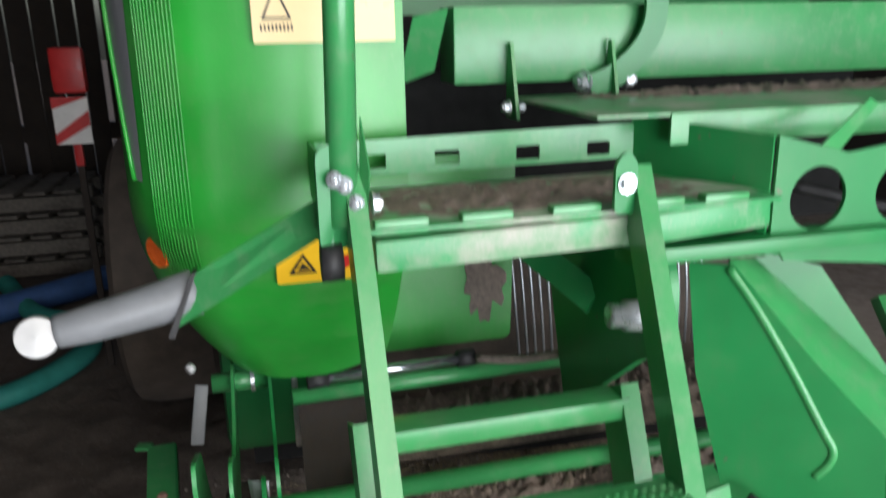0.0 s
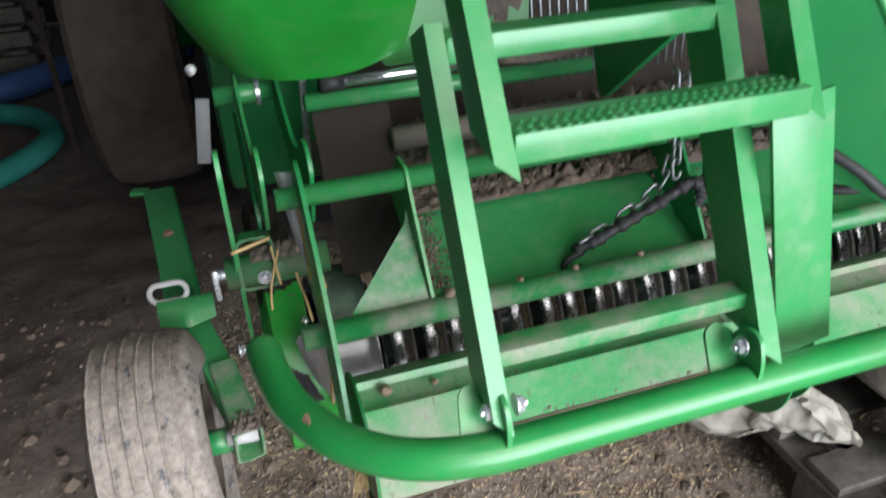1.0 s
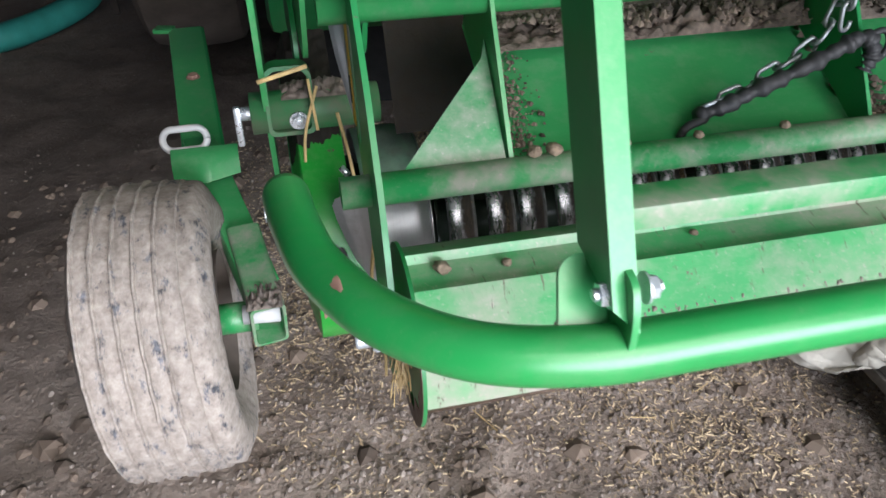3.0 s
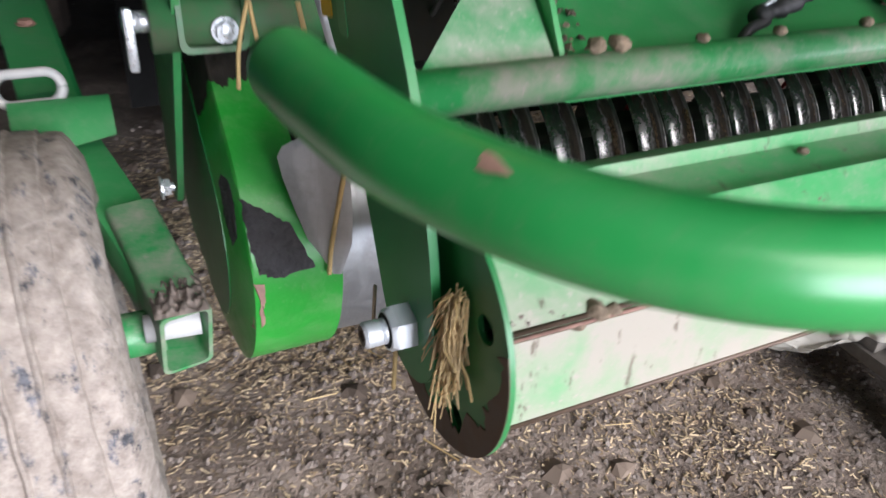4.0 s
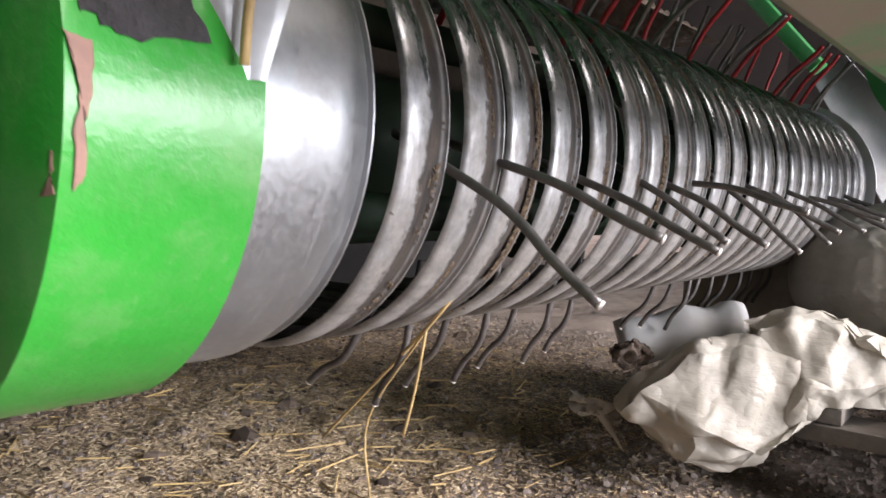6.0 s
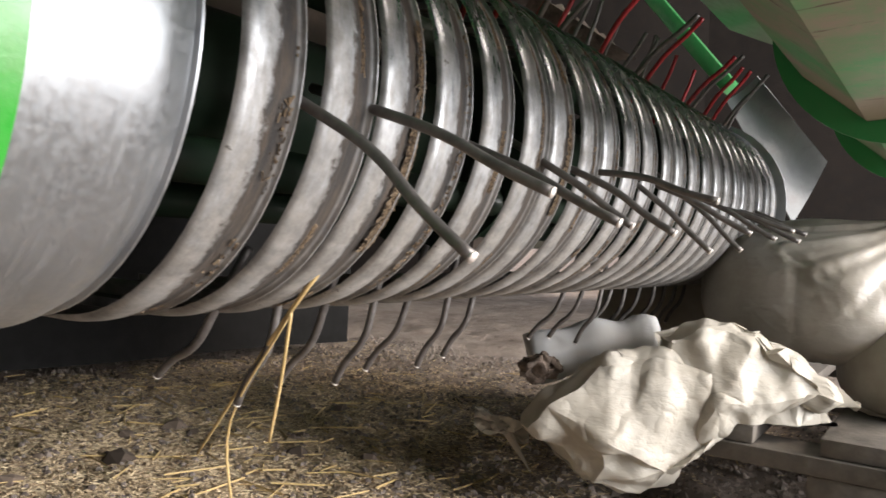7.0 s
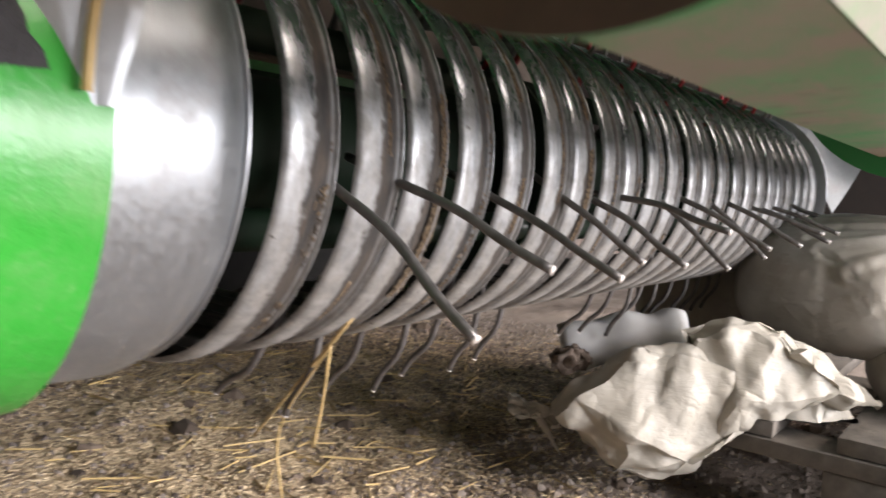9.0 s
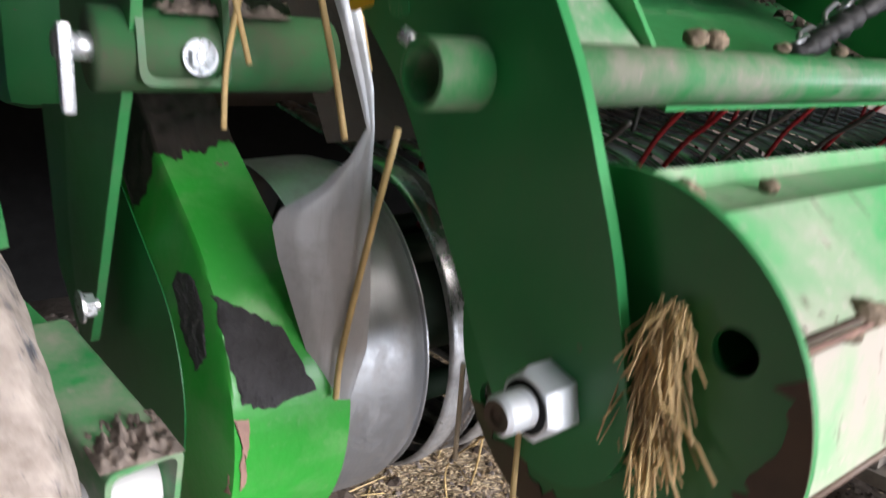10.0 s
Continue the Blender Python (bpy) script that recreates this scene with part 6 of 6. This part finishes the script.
def build_sack(c, r, seed, label, rest_z, neck=None, mat=None, k=1.05, lean=(0, 0)):
    """A full film sack on its support; with a neck it is gathered and tied there."""
    import numpy as np
    o = Vector((c[0], c[1], rest_z))
    ob = thing("sack", label, "sack", o, "sacks on the pallet")
    axis = np.array(neck) - np.array(c) if neck else None

    def shape(d):
        q = np.sign(d) * np.abs(d) ** 0.82
        z = q[:, 2] * r[2]
        p = np.stack([c[0] + q[:, 0] * r[0] + lean[0] * z, c[1] + q[:, 1] * r[1] + lean[1] * z, c[2] + z], 1)
        if neck:
            t = axis / np.linalg.norm(axis)
            s = np.clip((d @ t - 0.45) / 0.55, 0, 1)
            p = p + (np.array(neck) - p) * (s ** 1.7 * 0.55)[:, None]
        return p

    def gather(d):
        t = axis / np.linalg.norm(axis)
        s = d @ t
        x = np.cross(t, (0.0, 0.0, 1.0))
        x /= np.linalg.norm(x)
        y = np.cross(x, t)
        a = np.arctan2(d @ y, d @ x)
        u = np.clip((s - 0.93) / 0.07, 0, 1)
        ring = 0.013 + 0.0035 * np.sin(9 * a + 1) + u * (0.05 * np.sin(np.pi * np.minimum(u * 1.02, 1.0)) + 0.012 * np.sin(6 * a) * (1 - u) + 0.006 * np.sin(17 * a + 2) * (1 - u))
        h = 0.062 * u
        place = np.array(neck) + t * h[:, None] + (np.cos(a) * ring)[:, None] * x + (np.sin(a) * ring)[:, None] * y
        w = np.clip((s - 0.35) / 0.6, 0, 1)
        return s > 0.93, place, 0.007 * w * np.sin(13 * a + 2.0 * np.sin(3 * a)) + 0.003 * w * np.sin(29 * a)
    bm = settle(shape, k, 0.90, 1.05, lambda p: np.full(len(p), rest_z), 260, seed, 6, gather if neck else None, 0.004)
    bmesh.ops.translate(bm, vec=-o, verts=bm.verts)
    part("sack_film", bm, mat or SACK, ob, angle=75)
    if neck:
        t = Vector(axis).normalized()
        x = t.cross(Vector((0, 0, 1))).normalized()
        y = x.cross(t)
        tie = [Vector(neck) - o + 0.019 * (math.cos(q) * x + math.sin(q) * y) for q in [2 * math.pi * i / 18 for i in range(19)]]
        part("tie", tube(tie, 0.0035, 8), WHITE, ob, "white string tied round the neck")
        end = smooth_path([tie[3], tie[3] + Vector((-0.02, 0.0, 0.008)), tie[3] + Vector((-0.035, -0.01, 0.0))], 5)
        part("tie_end", tube(end, 0.002, 6), WHITE, ob)


build_sack((1.225, 0.785, 0.215), (0.165, 0.165, 0.108), 3, "full greyish woven sack lying on the pallet", PTOP + 0.025, k=1.03)
build_sack((1.245, 0.995, 0.315), (0.185, 0.170, 0.118), 5, "full milky plastic sack with gathered tied neck", 0.2, (1.205, 0.835, 0.440), SACK_PALE, 1.04)
build_sack((1.43, 1.25, 0.24), (0.17, 0.18, 0.135), 9, "dull brown full sack on the pallet beneath", PTOP + 0.025, k=1.02)

# ---- the yard behind ----


def build_background():
    h = thing("ribbed_hose", "coiled teal ribbed suction hose on the soil", "hose", (-1.0, 3.9, 0.0))
    pts = smooth_path([(-2.4, 3.3, 0.05), (-1.6, 3.28, 0.05), (-1.2, 3.42, 0.05), (-0.98, 3.68, 0.05), (-0.90, 3.98, 0.05), (-1.02, 4.3, 0.05), (-1.3, 4.55, 0.06), (-1.55, 5.0, 0.12)], 60)
    o = Vector((-1.0, 3.9, 0.0))
    part("hose_wall", tube([p - o for p in pts], 0.05, 18, radii=[0.055 if i % 2 else 0.043 for i in range(len(pts))]), TEAL, h)
    b = thing("layflat_hose", "thick blue lay-flat hose on the soil", "hose", (-1.1, 4.9, 0.0))
    o = Vector((-1.1, 4.9, 0))
    part("hose_wall", tube([p - o for p in smooth_path([(-2.6, 3.9, 0.07), (-1.7, 4.45, 0.08), (-1.2, 4.85, 0.08), (-0.8, 5.2, 0.08), (-0.2, 5.4, 0.07)], 10)], 0.08, 18), BLUE, b)
    # red and white warning board on its red stand
    s = thing("warning_board", "red and white striped warning board on a red stand", "sign", (-0.78, 3.75, 0.0))
    part("post", box((0, 0.05, 0.50), (0.028, 0.028, 1.0)), WOOD_DARK, s)
    part("stand", box((0, 0.05, 1.15), (0.034, 0.034, 0.30)), RED, s)
    part("lamp_housing", box((0.01, 0.03, 1.43), (0.14, 0.08, 0.2), bev=0.02), RED, s)
    bd = part("board", box((0.0, 0.0, 1.21), (0.15, 0.008, 0.21), bev=0.002), WHITE, s)
    for off in (-0.105, 0.075):
        pts2 = [(-0.075, off - 0.02), (0.075, off + 0.085), (0.075, off + 0.085 + 0.065), (-0.075, off + 0.045)]
        pts2 = [(x, max(-0.105, min(0.105, y))) for x, y in pts2]
        part("stripe", plate(pts2, 0.002, plane_at((0.0, -0.007, 1.21), (1, 0, 0), (0, 0, 1))), RED, bd)
    # stacked old pallets at the back wall
    for j, z in enumerate((0.0, 0.15, 0.30, 0.45)):
        st = thing("stacked_pallet", "old dark pallet in a stack by the wall", "pallet", (-1.9, 5.9, z), "stacked pallets")
        for y in (-0.35, 0.0, 0.35):
            part("runner", box((0, y, 0.05), (1.5, 0.09, 0.09), bev=0.004), WOOD_OLD, st)
        for k in range(8):
            part("slat", box((-0.68 + 0.19 * k, 0, 0.12), (0.13, 0.8, 0.022), bev=0.003), WOOD_OLD, st)


build_background()

# ---- straw, chaff and clods ----


def build_straw_things():
    rnd = random.Random(14)
    tuft = thing("straw_tuft", "tuft of dry straw caught behind the arm plate", "straw", (-0.031, 0.80, 0.56))
    o = Vector((-0.031, 0.80, 0.56))
    for i in range(280):
        s = rnd.random() ** 0.9
        y0, z0 = 0.805 + rnd.gauss(0, 0.005), 0.628 - 0.066 * s
        long_one = i % 40 == 0
        L = 0.062 if long_one else rnd.uniform(0.010, 0.030)
        a = rnd.gauss(-95, 8) if long_one else rnd.gauss(-95, 26 - 8 * s)
        d = Vector((rnd.uniform(-0.35, 0.05), math.cos(radians(a)), math.sin(radians(a))))
        p = Vector((-0.032 + rnd.uniform(-0.009, 0.003), y0, z0))
        e = p + d * L
        mid = p.lerp(e, 0.55) + Vector((rnd.uniform(-0.004, 0.002), rnd.uniform(-0.003, 0.003), 0.0))
        e = e + Vector((0, rnd.uniform(-0.003, 0.003), -0.003))
        part("straw", tube([p - o, mid - o, e - o], rnd.uniform(0.0003, 0.0006) if i % 9 else 0.0009, 5), STRAW_BROWN if rnd.random() < 0.6 else STRAW, tuft, smooth=False)
    for k, (pts, r, m) in enumerate((
        (((-0.024, 1.02, 0.668), (-0.028, 1.05, 0.57), (-0.033, 1.066, 0.50), (-0.034, 1.070, 0.465)), 0.0026, STRAW),
        (((-0.063, 1.05, 0.745), (-0.055, 1.045, 0.70), (-0.05, 1.04, 0.66)), 0.0022, STRAW),
        (((-0.045, 0.874, 0.545), (-0.046, 0.873, 0.485)), 0.0018, STRAW),
        (((-0.045, 0.92, 0.555), (-0.046, 0.92, 0.497)), 0.0016, STRAW_PALE),
        (((-0.08, 1.12, 0.75), (-0.10, 1.10, 0.70), (-0.105, 1.095, 0.66)), 0.002, STRAW),
        (((-0.09, 1.12, 0.76), (-0.085, 1.10, 0.70)), 0.002, STRAW),
        (((-0.05, 1.10, 0.84), (-0.03, 1.07, 0.76), (-0.02, 1.06, 0.70)), 0.002, STRAW),
        (((-0.15, 1.10, 0.77), (-0.09, 1.10, 0.785)), 0.003, STRAW),
        (((0.205, 1.13, 0.345), (0.213, 1.172, 0.305), (0.30, 1.32, 0.215), (0.42, 1.52, 0.095)), 0.0016, STRAW),
        (((0.214, 1.172, 0.305), (0.235, 1.20, 0.25), (0.26, 1.235, 0.195)), 0.0014, STRAW),
        (((0.216, 1.175, 0.303), (0.25, 1.27, 0.205), (0.275, 1.29, 0.12), (0.29, 1.29, 0.04)), 0.0011, STRAW),
    )):
        part_thing = part("straw_stalk", tube(smooth_path(pts, 5), r, 6), m)
        tagged(part_thing, "single dry yellow straw stalk", "straw", "loose straw stalks")
    # soil clods lying on the roller and the tubes
    for i, (x, y, z, s) in enumerate(((0.014, 0.838, 0.662, 0.011), (0.084, 0.834, 0.661, 0.007), (0.043, 0.760, 0.622, 0.010), (0.056, 0.760, 0.620, 0.007), (0.030, 0.760, 0.616, 0.007), (0.14, 0.93, 0.733, 0.010), (0.165, 0.932, 0.732, 0.011), (0.25, 0.93, 0.731, 0.007), (0.30, 0.84, 0.661, 0.006), (0.34, 0.932, 0.73, 0.007), (0.45, 0.93, 0.731, 0.008))):
        bm = bmesh.new()
        bmesh.ops.create_icosphere(bm, subdivisions=3, radius=s * 0.8)
        for v in bm.verts:
            v.co *= 1 + 0.4 * noise.noise(v.co * 110 + Vector((i, 0, 0))) + 0.25 * noise.noise(v.co * 320)
            v.co.z *= 0.7
            v.co += Vector((x, y, z))
        tagged(part("soil_clod", bm, CLOD_TAN, angle=60), "dry brown soil clod with straw bits", "clod", "soil clods on the guard")


build_straw_things()


def seam_soil():
    """Soil packed along the lap seam of the roller."""
    rnd = random.Random(19)
    verts, faces = [], []
    for k in range(900):
        x = rnd.uniform(-0.02, 0.60)
        if noise.noise(Vector((x * 9, 0, 8))) < -0.12:
            continue
        a = radians(rnd.gauss(30.5, 1.3))
        r = 0.0905 * 1.005
        c = Vector((x, RY - r * math.cos(a), RZ + r * math.sin(a)))
        crumb(rnd, c.x, c.y, c.z, verts, faces)
        verts[-9:] = [(c + (Vector(v) - c) * 0.5)[:] for v in verts[-9:]]
    me = bpy.data.meshes.new("caked_soil")
    me.from_pydata(verts, [], faces)
    me.materials.append(DIRT)
    tagged(new("caked_soil", me), "brown soil caked along the roller seam", "soil", kind="stuff")



def scatter(name, n, area, make, mat, label, category, seed, dens=None):
    """Many loose bits as one object."""
    rnd = random.Random(seed)
    verts, faces = [], []
    k = 0
    while k < n:
        x, y = rnd.uniform(area[0], area[1]), rnd.uniform(area[2], area[3])
        if dens and rnd.random() > dens(x, y):
            k += 0.25
            continue
        k += 1
        make(rnd, x, y, ground_z(x, y), verts, faces)
    me = bpy.data.meshes.new(name)
    me.from_pydata(verts, [], faces)
    me.materials.append(mat)
    tagged(new(name, me), label, category, kind="stuff")


def chip(rnd, x, y, z, verts, faces):
    L, w = rnd.choice((rnd.uniform(0.003, 0.008), rnd.uniform(0.004, 0.009), rnd.uniform(0.006, 0.018))), rnd.uniform(0.0007, 0.0021)
    a, t = rnd.uniform(0, 6.283), rnd.uniform(-0.25, 0.25)
    d = Vector((math.cos(a), math.sin(a), t)).normalized() * L / 2
    s = Vector((-math.sin(a), math.cos(a), 0)) * w
    u = Vector((0, 0, w * 0.5)) + s * rnd.uniform(-0.8, 0.8)
    c = Vector((x, y, z + 0.002 + abs(d.z) * 0.7))
    k = rnd.uniform(0.3, 1.0)
    i = len(verts)
    verts.extend([(c - d - s * k)[:], (c - d + s)[:], (c - d + u)[:], (c + d - s)[:], (c + d + s)[:], (c + d + u)[:]])
    faces.extend([(i, i + 1, i + 4, i + 3), (i + 1, i + 2, i + 5, i + 4), (i + 2, i, i + 3, i + 5)])


def long_straw(rnd, x, y, z, verts, faces):
    L, w = rnd.choice((rnd.uniform(0.02, 0.05), rnd.uniform(0.03, 0.07), rnd.uniform(0.05, 0.12))), rnd.uniform(0.0007, 0.0015)
    a = rnd.uniform(0, 6.283)
    d = Vector((math.cos(a), math.sin(a), rnd.uniform(-0.03, 0.05))).normalized() * L / 2
    s = Vector((-math.sin(a), math.cos(a), 0)) * w
    u = Vector((0, 0, w * 1.6))
    c = Vector((x, y, z + 0.004 + abs(d.z)))
    i = len(verts)
    verts.extend([(c - d - s)[:], (c - d + s)[:], (c - d + u)[:], (c + d - s)[:], (c + d + s)[:], (c + d + u)[:]])
    faces.extend([(i, i + 1, i + 4, i + 3), (i + 1, i + 2, i + 5, i + 4), (i + 2, i, i + 3, i + 5)])


def crumb(rnd, x, y, z, verts, faces):
    r = rnd.choice((rnd.uniform(0.0015, 0.004), rnd.uniform(0.003, 0.009), rnd.uniform(0.002, 0.005), rnd.uniform(0.0015, 0.004)))
    i = len(verts)
    ring = [Vector((x + r * rnd.uniform(0.6, 1.2) * math.cos(a), y + r * rnd.uniform(0.6, 1.2) * math.sin(a), z - r * 0.2 + rnd.uniform(0, r * 0.4))) for a in (0, 1.05, 2.1, 3.14, 4.19, 5.24)]
    top = [Vector((x + 0.5 * r * rnd.uniform(0.5, 1.2) * math.cos(a), y + 0.5 * r * rnd.uniform(0.5, 1.2) * math.sin(a), z + r * rnd.uniform(0.6, 1.0))) for a in (0.5, 2.6, 4.7)]
    verts.extend([v[:] for v in ring + top])
    for k in range(3):
        a, b, c = i + 2 * k, i + 2 * k + 1, i + (2 * k + 2) % 6
        t, t2 = i + 6 + k, i + 6 + (k + 1) % 3
        faces.extend([(a, b, t), (b, c, t), (c, t2, t)])
    faces.append((i + 6, i + 7, i + 8))


def clod_bit(rnd, x, y, z, verts, faces):
    """A larger lump: a crumb scaled up and pressed into the soil."""
    k = len(verts)
    crumb(rnd, x, y, z, verts, faces)
    c, f = Vector((x, y, z)), rnd.uniform(1.6, 4.2)
    verts[k:] = [(c + Vector((q[0] - x, q[1] - y, (q[2] - z) * 0.55)) * f)[:] for q in verts[k:]]


def near_straw(x, y):
    return min(1.0, 0.02 + 0.98 * math.exp(-((x - 0.6) / 0.65) ** 2 - (max(0.0, 1.75 - y) / 0.36) ** 2 - (max(0.0, y - 1.75) / 0.6) ** 2) + 0.10 * noise.noise(Vector((x * 2.2, y * 2.2, 4))) + 0.16 * math.exp(-((x - 0.58) / 0.22) ** 2 - ((y - 1.03) / 0.12) ** 2))


scatter("chaff", 140000, (-0.3, 1.9, 0.4, 2.5), chip, CHAFF, "pale chopped straw and chaff on the soil", "chaff", 31, near_straw)
scatter("loose_straw", 560, (0.0, 2.2, 1.0, 3.0), long_straw, STRAW, "scattered yellow straw stalks on the soil", "straw", 32, near_straw)
scatter("soil_clods", 1500, (-1.4, 1.8, 0.2, 2.4), clod_bit, DARK_CRUMB, "dark soil clods and lumps pressed into the floor", "soil", 36, lambda x, y: max(0.15, min(1.0, 0.75 - 0.45 * x + 0.5 * noise.noise(Vector((x * 3, y * 3, 9))))))
scatter("soil_crumbs", 34000, (-1.3, 2.0, 0.3, 2.6), crumb, CRUMB, "loose soil crumbs and small stones", "soil", 33, lambda x, y: max(0.03, min(1.0, 0.9 + 1.3 * (x + 0.15) - 0.6 * max(0.0, y - 1.2))))


def band_chaff():
    """Chaff and soil crumbs caught in the grooves of the bands."""
    rnd = random.Random(71)
    verts, faces = [], []
    for k in range(21000):
        i = rnd.choice((1, 1, 2, 2, 4, 4, 5, 5, 6, 6, 8, rnd.randrange(23), rnd.randrange(23), rnd.randrange(3, 16)))
        a = rnd.uniform(-78, 45) if rnd.random() < 0.5 else rnd.uniform(-75, -10)
        if noise.noise(Vector((i * 1.7, a * 0.035, 2))) < -0.05:
            continue
        dx = min(0.0185, rnd.triangular(0.006, 0.0195, 0.0165))
        p = reel_point(0.105 + 0.0555 * i + (-0.005 if i in (1, 4) else 0.0) + dx, a, RR - 0.0004 - max(0.0, dx - 0.006) * 0.2)
        n = Vector((0, -math.cos(radians(a)), math.sin(radians(a))))
        t = Vector((0, math.sin(radians(a)), math.cos(radians(a))))
        b = rnd.uniform(-0.9, 0.9)
        u = (t * math.cos(b) + Vector((1, 0, 0)) * math.sin(b)).normalized()
        w = u.cross(n)
        L, h = rnd.choice((rnd.uniform(0.0004, 0.0011), rnd.uniform(0.0005, 0.0014), rnd.uniform(0.001, 0.0034))), rnd.uniform(0.0003, 0.0008)
        j = len(verts)
        for q in (p - u * L - w * h, p - u * L + w * h, p + u * L + w * h, p + u * L - w * h, p - u * L * 0.7 + n * h * 1.5, p + u * L * 0.7 + n * h * 1.5):
            verts.append(q[:])
        faces.extend([(j, j + 4, j + 5, j + 3), (j + 1, j + 2, j + 5, j + 4), (j, j + 1, j + 4), (j + 2, j + 3, j + 5)])
    me = bpy.data.meshes.new("band_chaff")
    me.from_pydata(verts, [], faces)
    me.materials.append(CHAFF_BROWN)
    tagged(new("band_chaff", me), "brown chaff and crumbs clinging to the stripper bands", "chaff", kind="stuff")


band_chaff()


def guard_soil():
    """Soil crumbs and straw bits caught on the deflector sheet and the ledge above it."""
    rnd = random.Random(77)
    verts, faces = [], []
    for k in range(1000):
        x = rnd.choice((rnd.gauss(0.142, 0.011), rnd.gauss(0.145, 0.016), rnd.uniform(0.12, 0.62)))
        v = rnd.betavariate(2.2, 1.6) if x < 0.19 else rnd.choice((rnd.uniform(0.9, 1.0), rnd.uniform(0.9, 1.0), rnd.uniform(0.02, 0.08)))
        if noise.noise(Vector((x * 14, v * 5, 5))) < -0.02 and not 0.12 < x < 0.17:
            continue
        if x < 0.122:
            continue
        c = Vector((x, 0.93 + 0.25 * v, 0.694 + 0.10 * v ** 1.2))
        crumb(rnd, c.x, c.y, c.z, verts, faces)
        verts[-9:] = [(c + (Vector(q) - c) * 0.6)[:] for q in verts[-9:]]
    for k in range(2600):
        x, y = rnd.uniform(0.12, 0.70), rnd.gauss(1.125, 0.02)
        if noise.noise(Vector((x * 9, y * 20, 3))) < -0.1:
            continue
        c = Vector((x, y, 0.796 + 0.012 * max(0.0, 1 - ((y - 1.13) / 0.04) ** 2)))
        if k % 3:
            crumb(rnd, c.x, c.y, c.z, verts, faces)
        else:
            chip(rnd, c.x, c.y, c.z, verts, faces)
    for k in range(500):
        x, v = rnd.gauss(0.61, 0.022), rnd.betavariate(1.5, 3.0)
        if x > 0.583:
            crumb(rnd, x, 0.93 + 0.25 * v, 0.694 + 0.10 * v ** 1.2, verts, faces)
    for k in range(260):
        x, v = rnd.uniform(0.13, 0.62), rnd.choice((rnd.uniform(0.88, 1.0), rnd.uniform(0.02, 0.10)))
        chip(rnd, x, 0.93 + 0.25 * v, 0.695 + 0.10 * v ** 1.2, verts, faces)
    me = bpy.data.meshes.new("guard_soil")
    me.from_pydata(verts, [], faces)
    me.materials.append(DARK_CRUMB)
    tagged(new("guard_soil", me), "brown soil crumbs and straw bits on the deflector sheet", "soil", kind="stuff")


guard_soil()

seam_soil()
